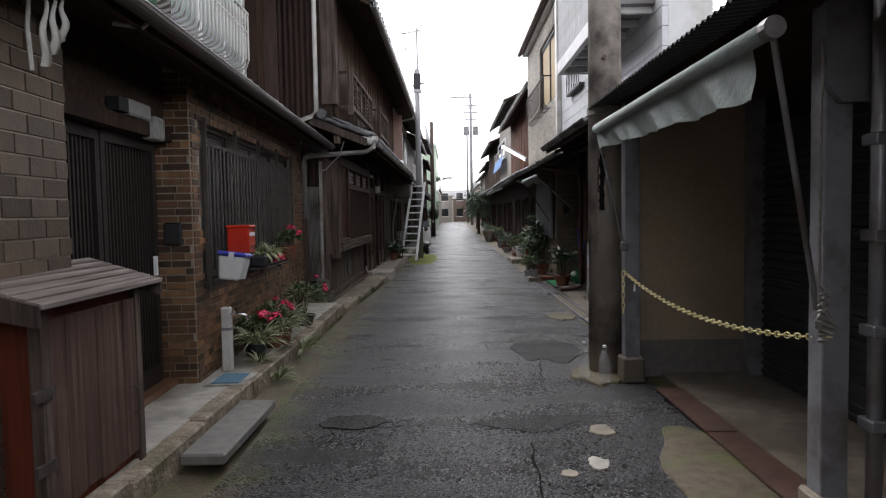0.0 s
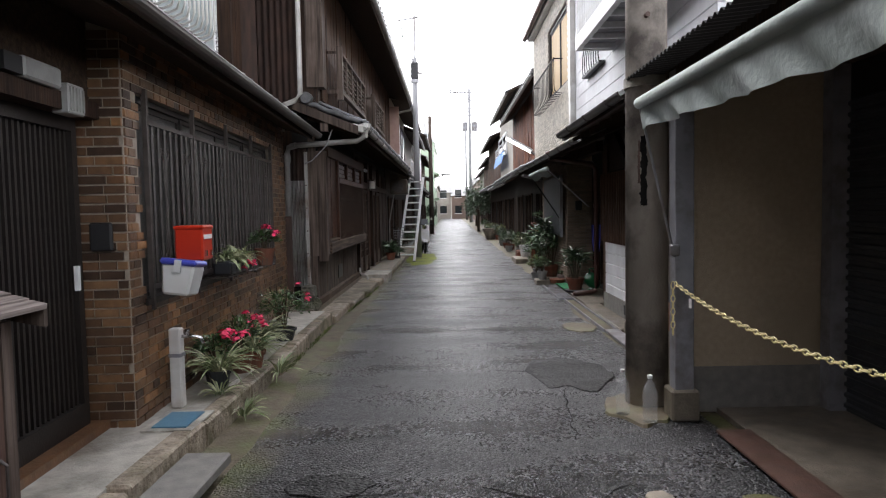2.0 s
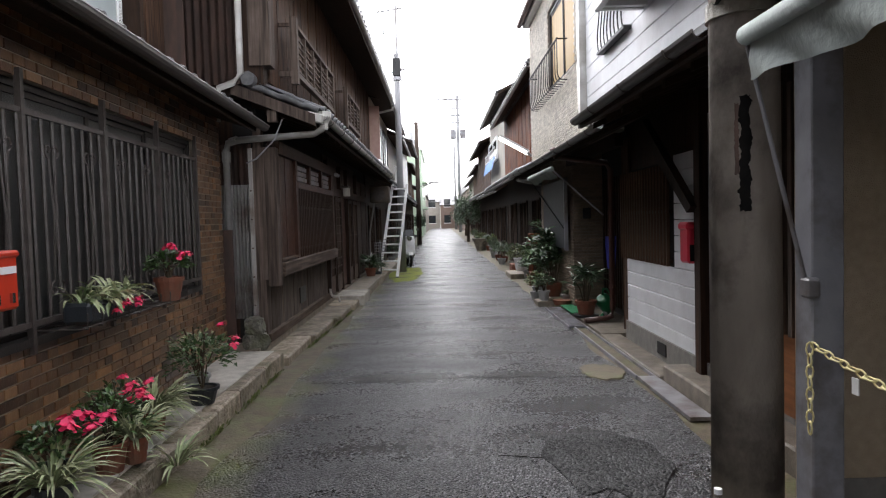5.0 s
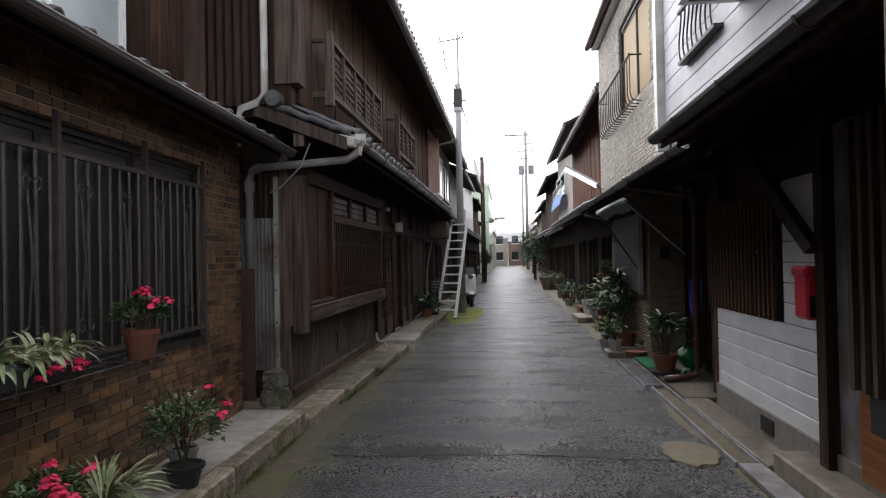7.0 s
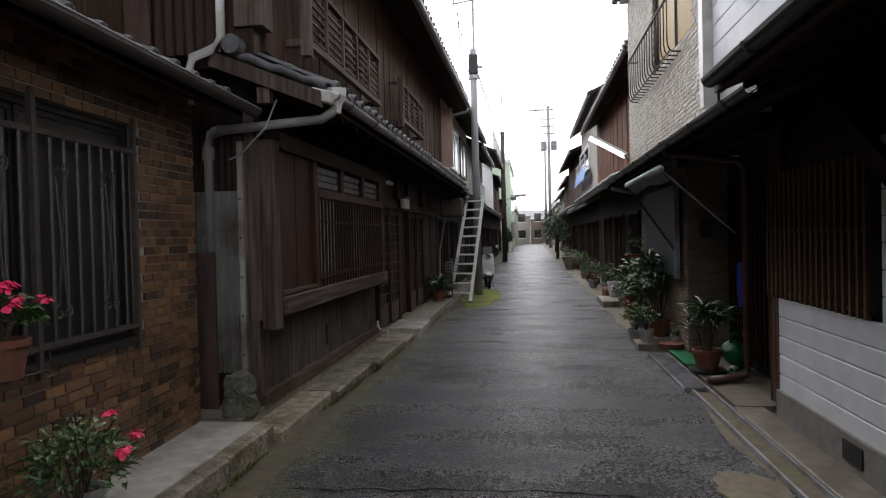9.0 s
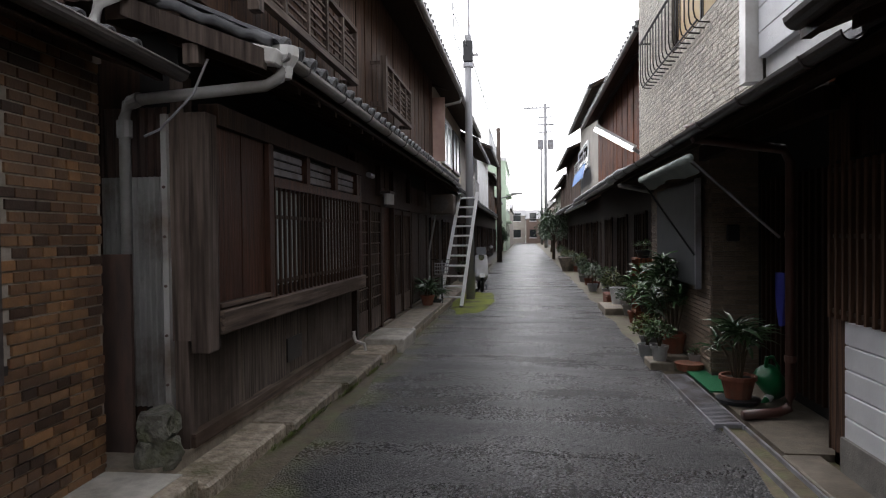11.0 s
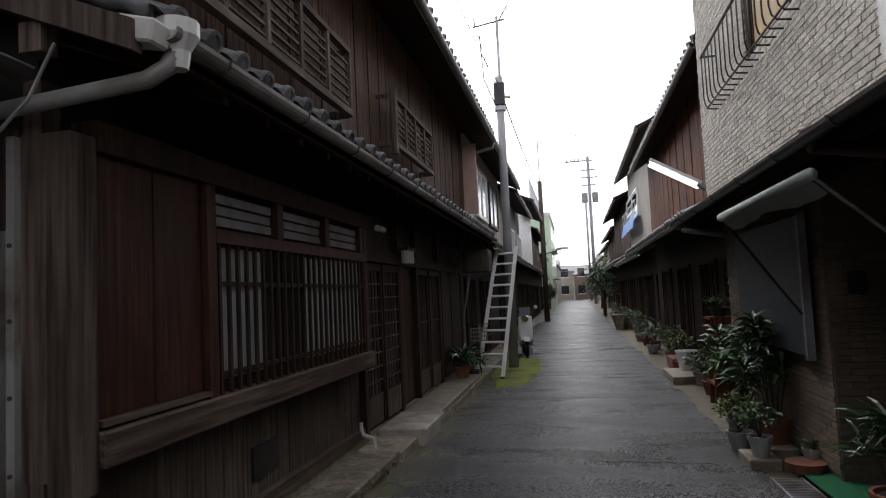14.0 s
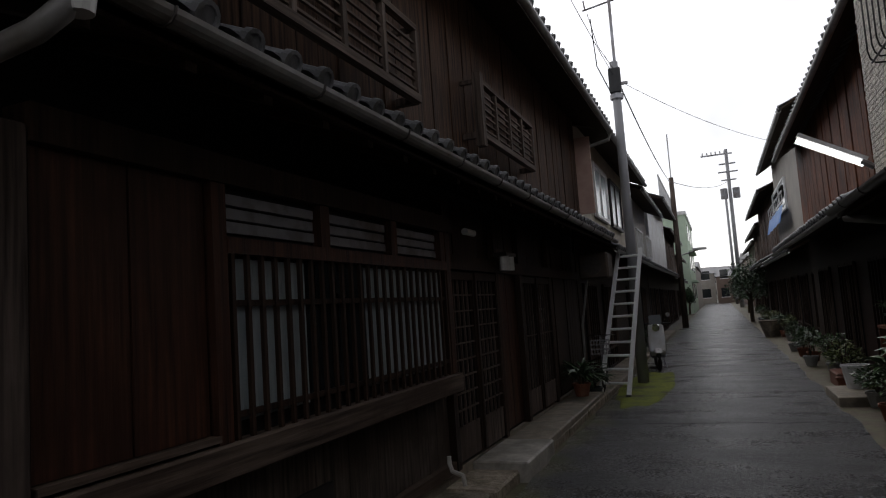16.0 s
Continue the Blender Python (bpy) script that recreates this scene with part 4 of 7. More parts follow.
def balustrade(y0, y1, z0, z1, n):
    b = thing("wooden_balustrade", "weathered wooden window balustrade with thin slats", "balustrade")
    x = -1.6
    part("post", box(x - 0.04, y0 - 0.05, z0 - 0.12, x + 0.04, y0 + 0.05, z1 + 0.1), M_WOOD_GREY, b)
    for k in range(1, n + 1):
        yy = y0 + (y1 - y0) * k / n
        part("post", box(x - 0.025, yy - 0.025, z0, x + 0.025, yy + 0.025, z1), M_WOOD_GREY, b)
    part("top_rail", box(x - 0.03, y0, z1, x + 0.03, y1, z1 + 0.045), M_WOOD_GREYH, b)
    part("bottom_rail", box(x - 0.03, y0, z0 - 0.03, x + 0.035, y1, z0 + 0.03), M_WOOD_GREYH, b)
    for k in range(6):
        z = z0 + 0.07 + k * (z1 - z0 - 0.1) / 6
        part("slat", box(x - 0.012, y0, z, x + 0.008, y1, z + 0.018), M_WOOD_GREYH, b)
    for yy in (y0, y1):
        part("bracket", box(-1.8, yy - 0.03, z0 - 0.03, x, yy + 0.03, z0 + 0.03), M_WOOD_GREY, b)
        part("bracket", box(-1.8, yy - 0.02, z1, x, yy + 0.02, z1 + 0.04), M_WOOD_GREY, b)
balustrade(11.1, 13.9, 3.25, 3.8, 5)
balustrade(15.45, 17.5, 3.32, 3.85, 4)


# ---- right side: open garage ----
g = thing("garage", "dark open garage with tan plaster wall and corrugated roof", "garage")
part("wall", box(1.62, 6.0, 0.0, 4.5, 6.15, 2.5), M_PLASTER, g)
part("plinth", box(1.6, 5.985, 0.0, 2.6, 6.0, 0.33), M_PLINTH, g)
# near-black walls have the garage's shade painted in
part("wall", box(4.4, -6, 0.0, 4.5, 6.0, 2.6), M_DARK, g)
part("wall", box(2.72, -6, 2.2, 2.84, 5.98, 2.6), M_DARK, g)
part("pillar", box(2.6, 5.86, 0.0, 2.74, 5.985, 2.45), M_STEEL_P, g)
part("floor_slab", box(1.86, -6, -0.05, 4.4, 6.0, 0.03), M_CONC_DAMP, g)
sh = part("shutter", box(2.72, -6, 0.03, 2.74, 5.86, 2.2), M_SHUTTER, g, "dark closed rolling steel shutter")
me = mesh_of("slat", rod((0, -6, 0), (0, 5.86, 0), 0.022, 6), M_SHUTTER)
for k in range(29):
    share("slat", me, sh, pose(2.72, 0, 0.07 + 0.075 * k))
def post(x, y, w, label):
    p = part("post", box(x - w / 2, y - w / 2, 0.2, x + w / 2, y + w / 2, 2.42), M_STEEL_P, g, label, bev=0.006)
    part("footing", box(x - w * 0.75, y - w * 0.75, 0.0, x + w * 0.75, y + w * 0.75, 0.22), M_CONC, p, bev=0.015)
post(1.56, 5.85, 0.13, "grey painted steel post on a concrete foot")
post(1.67, 2.98, 0.12, "grey painted steel post on a concrete foot")
part("header_panel", prism([(1.59, 2.42), (1.59, 2.02), (1.66, 1.94), (2.0, 1.94), (2.0, 2.42)], "y", 2.88, 2.915), M_STEEL_P, g, "grey steel gusset panel")
part("beam", box(1.5, -6, 2.36, 1.6, 6.0, 2.46), M_WOOD_DK, g)
def corrugated(parent, x0, z0, x1, z1, y0, y1, material, amp=0.012, pitch=0.075, name="roof"):
    n = int((y1 - y0) / pitch * 6)
    bm = sheet(2, n, lambda u, v: (x0 + (x1 - x0) * u, y0 + (y1 - y0) * v, z0 + (z1 - z0) * u + amp * math.sin(2 * math.pi * (y1 - y0) * v / pitch)))
    bmesh.ops.solidify(bm, geom=bm.faces[:], thickness=0.004)
    return part(name, bm, material, parent)
corrugated(g, 1.26, 2.42, 4.6, 2.75, -6, 6.2, M_CORR_BLK)
part("ceiling_board", box(1.6, -6, 2.44, 4.4, 6.0, 2.48), M_SOFFIT, g)

aw = thing("awning", "rolled grey-green canvas awning hanging from a roller tube", "awning")
part("roller", rod((1.27, 2.72, 2.2), (1.27, 5.85, 2.2), 0.04, 14), M_CANVAS, aw, smooth=True)
part("cap", rod((1.27, 2.66, 2.2), (1.27, 2.72, 2.2), 0.045, 14), M_STEEL, aw)
part("valance", sheet(90, 10, lambda u, v: (1.27 + 0.03 * v + 0.014 * v * math.sin(u * 60 + 5 * v) + 0.02 * v * math.sin(u * 21 + 1 + 2 * v), 2.86 + 2.95 * u + 0.05 * v, 2.17 - v * (0.21 - 0.07 * u + 0.006 * math.sin(u * 33)))), M_CANVAS, aw, smooth=True)
part("arm", rod((1.27, 2.69, 2.2), (1.6, 2.95, 1.05), 0.014), M_STEEL, aw)
part("arm", rod((1.27, 5.86, 2.2), (1.48, 5.8, 1.2), 0.009), M_STEEL, aw)
part("arm_foot", box(1.46, 5.76, 1.15, 1.52, 5.82, 1.23), M_STEEL, aw, bev=0.01)
part("rope", tube([(1.56, 2.86, 2.2), (1.57, 2.88, 1.6), (1.58, 2.9, 1.1)], 0.007, 6), M_ROPE, aw)
rp = bmesh.new()
for k in range(9):
    a = k * 0.8
    tube([(1.585 + 0.03 * math.sin(a), 2.88 + 0.02 * math.cos(a), 1.16 - 0.025 * k), (1.6 - 0.03 * math.sin(a), 2.86, 1.13 - 0.025 * k), (1.585, 2.9, 1.12 - 0.025 * k)], 0.011, 6, rp)
part("rope_knot", rp, M_ROPE, aw, "knotted grey rope end")

sp = thing("downpipe", "grey galvanised pipe with bracket clamps", "pipe")
part("pipe", rod((1.78, 2.82, 0.0), (1.78, 2.82, 3.2), 0.033, 12), M_STEEL, sp, smooth=True)
for z in (0.55, 0.95, 1.35, 1.75):
    part("clamp", box(1.735, 2.765, z, 1.825, 2.875, z + 0.05), M_STEEL, sp, bev=0.006)

# yellow chain
ch = thing("yellow_chain", "sagging yellow plastic chain hung across the garage", "chain")
lk = bmesh.new()
pts = [(0.028 * math.cos(a), 0, 0.014 * math.sin(a)) for a in (2 * math.pi * k / 8 for k in range(9))]
tube(pts, 0.004, 5, lk)
me = mesh_of("link", lk, M_YELLOW, True)
p0, p1 = Vector((1.49, 5.76, 0.96)), Vector((1.63, 2.92, 0.93))
prev = p0
N = 64
for k in range(N):
    u = k / (N - 1)
    p = p0.lerp(p1, u) - Vector((0, 0, 0.13 * 4 * u * (1 - u)))
    u2 = (k + 1) / (N - 1)
    q = p0.lerp(p1, u2) - Vector((0, 0, 0.13 * 4 * u2 * (1 - u2)))
    m = Matrix.Translation(p) @ (q - p).to_track_quat("X", "Z").to_matrix().to_4x4() @ pose(0, 0, 0, 90 * (k % 2), 0, 0)
    share("link", me, ch, m)
for k in range(8):
    share("link", me, ch, Matrix.Translation((1.47, 5.76, 0.95 - 0.045 * k)) @ pose(0, 0, 0, 90 * (k % 2), 90, 0))
part("tag", box(1.5, 5.5, 0.83, 1.505, 5.54, 0.89), M_CLEAR, ch)

# steel plates in the pavement
pl = thing("drain_plate", "rusty steel plates over the roadside drain", "plate")
for a, b in ((4.38, 5.5), (3.2, 4.37), (2.0, 3.19), (-2, 1.99)):
    part("plate", box(1.66, a, 0.02, 1.88, b - 0.01, 0.034), M_RUST, pl)

# concrete pole
cp = thing("utility_pole", "old grey concrete utility pole with a worn dark mark", "utility pole")
part("shaft", rod((1.42, 6.2, -0.1), (1.42, 6.2, 7.5), 0.158, 24, r2=0.13), M_POLE, cp, smooth=True)
part("band", rod((1.42, 6.2, 2.36), (1.42, 6.2, 2.43), 0.162, 24), M_CONC_PALE, cp)
def on_pole(name, mid, half, z0, z1, material, label, r=0.159, seed=0):
    def at(u, v):
        z = z0 + (z1 - z0) * v
        a = mid + (2 * u - 1) * half * (0.85 + 0.5 * noise.noise(Vector((u * 2, v * 9, seed))) + 0.4 * noise.noise(Vector((u * 2, v * 31, seed)))) + 0.06 * noise.noise(Vector((seed, v * 4, 1)))
        return (1.42 + (r - 0.004 * z) * math.cos(a), 6.2 + (r - 0.004 * z) * math.sin(a), z + 0.012 * noise.noise(Vector((u * 9, seed, v))))
    part(name, sheet(8, 60, at), material, cp, label)
on_pole("sticker", -1.98, 0.17, 1.5, 2.0, M_CRACK, "torn black sticker remains")
on_pole("sticker", -2.2, 0.07, 1.66, 1.97, M_CORR_DK, "torn grey paper remains", 0.1585, 4)
part("bolt", rod((1.38, 6.02, 2.85), (1.38, 6.1, 2.85), 0.018), M_RUST, cp)
blob("pole_footing", 1.3, 6.05, 0.22, 0.36, 0.022, M_GUTTER, "rough concrete patch around the pole foot", 31)

# water bottles
def bottle(x, y, label):
    b = thing("water_bottle", label, "bottle", pose(x, y, 0.022), "water bottles by the pole")
    part("body", lathe([(0.045, 0), (0.05, 0.01), (0.05, 0.06), (0.047, 0.07), (0.05, 0.08), (0.05, 0.13), (0.047, 0.14), (0.05, 0.15), (0.05, 0.2), (0.03, 0.26), (0.014, 0.285), (0.014, 0.3)], 18), M_PET, b, smooth=True)
    part("cap", rod((0, 0, 0.3), (0, 0, 0.322), 0.017, 12), M_WHITE, b)
bottle(1.16, 5.9, "clear plastic bottle of water with white cap")
bottle(1.3, 5.72, "clear plastic bottle of water with white cap")

# ---- right side: white-sided house ----
h1 = thing("white_house", "narrow house with white siding, lattice window and brown eave", "house")
part("wall", box(2.3, 6.15, 0.0, 2.6, 11.3, 2.75), M_WOOD_DK, h1)
part("plinth", box(2.2, 6.15, 0.0, 2.3, 11.0, 0.26), M_PLINTH, h1)
part("plinth_vent", box(2.19, 9.6, 0.1, 2.203, 9.85, 0.22), M_DARK, h1)
for k in range(5):
    part("siding_board", box(2.225, 8.74, 0.24 + 0.15 * k, 2.3, 11.0, 0.383 + 0.15 * k), M_SIDING, h1, bev=0.006)
for k in range(7):
    part("siding_board", box(2.225, 8.74, 0.992 + 0.15 * k, 2.3, 9.42, 1.137 + 0.15 * k), M_SIDING, h1, bev=0.004)
# siding strip by the door, the shadow on it painted as grey
part("post", box(2.22, 8.34, 0.15, 2.3, 8.6, 2.3), M_STEEL_P, h1, "boarded door jamb greyed for its shadow")
part("post", box(2.15, 8.61, 0.15, 2.3, 8.73, 2.5), M_WOOD_DK, h1)
part("brace", prism([(8.66, 1.55), (8.76, 1.5), (10.05, 2.35), (10.05, 2.45), (9.95, 2.45)], "x", 2.1, 2.17), M_WOOD_DK, h1)
lw = part("window", box(2.26, 9.52, 0.98, 2.3, 11.2, 2.0), M_DARK, h1)
me = mesh_of("bar", box(0, 0, 0, 0.03, 0.03, 0.98), M_WOOD_UP)
for k in range(18):
    share("bar", me, lw, pose(2.2, 9.55 + k * 1.6 / 17, 0.99))
for z in (1.02, 1.5, 1.92):
    part("rail", box(2.215, 9.53, z, 2.25, 11.2, z + 0.03), M_WOOD_DK, lw)
planks(h1, "plank", M_WOOD_UP, 2.29, 11.0, 11.3, 0.1, 2.4, 0.15, 0.03, -1)
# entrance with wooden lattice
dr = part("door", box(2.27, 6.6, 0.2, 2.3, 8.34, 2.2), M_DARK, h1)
part("kick_panel", box(2.2, 6.7, 0.2, 2.25, 8.32, 0.78), M_WOOD_DOOR, dr, "orange-brown wooden door panel")
part("glass", box(2.195, 7.75, 0.5, 2.2, 8.2, 0.76), M_PANE_DK, dr)
me = mesh_of("bar", box(0, 0, 0, 0.04, 0.045, 1.55), M_WOOD_GREY)
for k in range(14):
    share("bar", me, dr, pose(2.15, 6.7 + k * 0.121, 0.72))
part("rail", box(2.19, 6.7, 0.9, 2.2, 8.33, 0.96), M_WOOD_GREY, dr)
part("rail", box(2.19, 6.7, 2.2, 2.2, 8.33, 2.26), M_WOOD_GREY, dr)
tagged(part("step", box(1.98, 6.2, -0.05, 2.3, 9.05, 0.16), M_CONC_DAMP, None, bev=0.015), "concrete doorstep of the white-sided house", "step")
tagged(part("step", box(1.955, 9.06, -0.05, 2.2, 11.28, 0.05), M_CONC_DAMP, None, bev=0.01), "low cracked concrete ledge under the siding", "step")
# eave
part("soffit", prism([(2.3, 2.66), (1.37, 2.31), (1.37, 2.34), (2.3, 2.7)], "y", 6.2, 9.35), M_SOFFIT, h1)
me = mesh_of("rafter", prism([(2.3, 2.6), (1.41, 2.26), (1.41, 2.31), (2.3, 2.66)], "y", 0, 0.05), M_SOFFIT)
for k in range(7):
    share("rafter", me, h1, pose(0, 6.3 + k * 0.46, 0))
part("roof", prism([(2.2, 2.73), (1.31, 2.36), (1.31, 2.4), (2.2, 2.78)], "y", 6.2, 9.35), M_KAWARA_J, h1)
part("fascia", box(1.33, 6.2, 2.3, 1.37, 9.35, 2.37), M_WOOD_DK, h1)
gutter(h1, 1.295, 2.37, 6.36, 9.3, M_GUT_DK, 0.05)
# upper floor
part("wall", box(2.0, 6.2, 2.64, 2.4, 11.7, 5.5), M_WHITE, h1)
for k in range(14):
    part("siding_board", box(1.94, 6.2, 2.8 + 0.18 * k, 2.0, 11.68, 2.976 + 0.18 * k), M_SIDING, h1, bev=0.004)
part("downpipe", box(1.86, 11.71, 2.64, 1.98, 11.85, 5.4), M_PIPE_W, h1)
# unseen rear wall, added to keep light out from behind
part("rear_wall", box(5.8, 6.2, 0.0, 6.0, 17.0, 5.4), M_BEIGE_B, h1)
part("roof", prism([(1.7, 5.5), (6.2, 6.3), (6.2, 6.4), (1.7, 5.6)], "y", 6.1, 11.74), M_GREYROOF, h1)
part("gable_wall", box(2.6, 6.2, 2.6, 5.8, 6.4, 5.4), M_BEIGE_B, h1)
bal = thing("balcony", "white steel balcony with thin upright bars", "balcony")
part("floor_deck", box(1.55, 6.4, 3.42, 1.94, 9.3, 3.46), M_STEEL_P, bal)
part("edge_beam", box(1.5, 6.4, 3.36, 1.56, 9.36, 3.52), M_WHITE, bal)
part("edge_beam", box(1.56, 9.3, 3.36, 1.94, 9.36, 3.52), M_WHITE, bal)
part("top_rail", box(1.5, 6.4, 4.5, 1.55, 9.36, 4.56), M_WHITE, bal)
for k in range(7):
    part("joist", box(1.56, 6.5 + 0.45 * k, 3.36, 1.94, 6.55 + 0.45 * k, 3.42), M_WHITE, bal)
me = mesh_of("bar", box(0, 0, 3.52, 0.02, 0.02, 4.5), M_WHITE)
for k in range(30):
    share("bar", me, bal, pose(1.515, 6.42 + k * 0.1, 0))
ig = thing("iron_guard", "black iron scroll guard below an upper window", "guard rail")
part("rail", box(1.86, 9.7, 3.78, 1.89, 10.8, 3.81), M_CABLE, ig)
part("rail", box(1.86, 9.7, 3.3, 1.94, 10.8, 3.33), M_CABLE, ig)
for k in range(8):
    part("scroll", tube([(1.87, 9.76 + 0.14 * k + 0.05 * math.sin(a / 2.0), 3.32 + a * 0.046) for a in range(11)], 0.008, 5), M_CABLE, ig)

# ---- right side: cream tile house ----
h2 = thing("tile_house", "two-storey house faced with cream split tiles", "house")
for a in ((1.99, 11.86, 2.6, 2.5, 12.55, 5.35), (1.99, 14.75, 2.6, 2.5, 17.0, 5.35), (1.99, 12.55, 2.6, 2.5, 14.75, 3.62), (1.99, 12.55, 4.95, 2.5, 14.75, 5.35)):
    part("wall", box(*a), M_MORTAR_W, h2)
brick_wall(h2, 1.99, 11.86, 17.0, 2.62, 5.35, 0.115, 0.05, None, M_TILE_W, [(12.55, 14.75, 3.62, 4.95)], depth=0.014, joint=0.005, seed=8, along="-y")
sash(h2, 2.06, 12.6, 14.7, 3.67, 4.9, 2, M_ALU_DK, M_CURTAIN_Y, 0.05, out=-1)
wg = thing("window_guard", "bronze window guard of curved bars", "guard rail")
part("top_rail", rod((1.83, 13.08, 4.1), (1.83, 16.0, 4.1), 0.016), M_ALU_DK, wg)
part("rail", rod((1.86, 13.08, 3.52), (1.86, 16.0, 3.52), 0.01), M_ALU_DK, wg)
for yy in (13.1, 15.98):
    part("bracket", rod((1.83, yy, 4.1), (1.985, yy, 4.1), 0.012), M_ALU_DK, wg)
me = mesh_of("bar", tube([(1.83, 0, 4.1), (1.83, 0, 3.62), (1.845, 0, 3.55), (1.88, 0, 3.51), (1.985, 0, 3.5)], 0.008, 6), M_ALU_DK, True)
for k in range(17):
    share("bar", me, wg, pose(0, 13.1 + k * 0.18, 0))
part("soffit", box(1.86, 11.86, 5.35, 2.6, 17.05, 5.42), M_WHITE, h2)
part("roof", prism([(1.82, 5.46), (4.6, 6.3), (4.6, 6.2), (1.82, 5.4)], "y", 11.8, 17.1), M_GREYROOF, h2)
gutter(h2, 1.79, 5.42, 11.8, 17.1, M_PIPE_RED, 0.055, False)
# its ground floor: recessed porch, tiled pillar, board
# near-black porch back, its shade put into the colour
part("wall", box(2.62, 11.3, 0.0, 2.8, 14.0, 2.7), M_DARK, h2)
part("wall", box(2.3, 11.15, 0.0, 2.8, 11.3, 2.7), M_WOOD_DK, h2)
me = mesh_of("bar", box(0, 0, 0, 0.03, 0.035, 1.9), M_WOOD_DK)
for k in range(18):
    share("bar", me, h2, pose(2.58, 11.4 + k * 0.125, 0.15))
part("wall", box(2.16, 13.75, 0.05, 2.62, 17.0, 2.75), M_MORTAR_W, h2)
brick_wall(h2, 2.16, 13.75, 17.0, 0.1, 2.7, 0.23, 0.05, None, M_TILE_B, depth=0.012, joint=0.005, seed=18, along="-y")
brick_wall(h2, 13.75, 2.16, 2.62, 0.1, 2.7, 0.23, 0.05, None, M_TILE_B, depth=0.012, joint=0.005, seed=19, along="x")
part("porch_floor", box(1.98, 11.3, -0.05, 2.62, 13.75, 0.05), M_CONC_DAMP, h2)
part("eave_board", prism([(2.3, 2.56), (1.6, 2.26), (1.6, 2.31), (2.3, 2.65)], "y", 9.36, 17.0), M_SOFFIT, h2)
part("roof", prism([(2.0, 2.62), (1.56, 2.36), (1.56, 2.32), (2.0, 2.54)], "y", 9.36, 17.0), M_KAWARA_J, h2)
gutter(h2, 1.53, 2.335, 9.36, 16.9, M_GUT_DK, 0.05)
part("beam", box(2.1, 11.0, 2.3, 2.2, 14.0, 2.45), M_WOOD_DK, h2)
part("window_board", box(2.06, 14.0, 0.97, 2.1, 16.1, 2.1), M_SHUTTER, h2, "dark grey window board in a metal frame", bev=0.006)
part("board_frame", box(2.05, 13.95, 0.94, 2.11, 14.0, 2.12), M_STEEL_P, h2)

aw2 = thing("awning", "small rolled pale canvas awning on two thin struts", "awning")
part("roller", rod((1.52, 11.95, 2.12), (1.52, 14.1, 2.12), 0.035, 12), M_CANVAS, aw2, smooth=True)
part("valance", sheet(30, 5, lambda u, v: (1.5 + 0.1 * v + 0.012 * v * math.sin(u * 31), 11.97 + 2.1 * u, 2.11 - v * (0.09 + 0.02 * math.sin(u * 9)))), M_CANVAS, aw2, smooth=True)
part("strut", rod((1.52, 11.97, 2.12), (2.2, 12.0, 1.5), 0.011), M_STEEL, aw2)
part("strut", rod((1.52, 14.1, 2.12), (2.05, 14.0, 1.3), 0.011), M_CABLE, aw2)
rp = thing("drain_pipe", "red-brown plastic downpipe with an elbow at its foot", "pipe")
part("pipe", tube([(1.56, 12.1, 2.4), (1.6, 12.15, 2.3), (2.3, 12.2, 2.2), (2.36, 12.22, 2.1), (2.36, 12.22, 0.22), (2.34, 12.21, 0.13), (2.26, 12.19, 0.1), (1.96, 12.1, 0.09)], 0.04, 10), M_PIPE_RED, rp, smooth=True)
for z in (0.5, 1.5):
    part("collar", rod((2.36, 12.22, z), (2.36, 12.22, z + 0.05), 0.047, 10), M_PIPE_RED, rp)

# channel with metal covers on the right
dc = thing("drain_channel", "narrow roadside drain channel with steel edges", "drain")
part("bed", box(1.8, 9.2, -0.03, 1.95, 12.0, 0.0), M_GUTTER, dc)
for x in (1.78, 1.94):
    part("edge", box(x, 9.2, -0.02, x + 0.02, 12.0, 0.03), M_STEEL_P, dc)
part("cover", box(1.79, 7.9, 0.0, 1.96, 9.18, 0.03), M_STEEL, dc, "chequered metal drain cover")
gr = thing("drain_grate", "grey steel slotted drain grate", "grate")
for k in range(46):
    part("bar", box(1.72, 12.05 + 0.042 * k, 0.0, 1.94, 12.065 + 0.042 * k, 0.034), M_STEEL_P, gr)
for x in (1.71, 1.935):
    part("edge", box(x, 12.0, -0.01, x + 0.015, 14.0, 0.036), M_STEEL_P, gr)

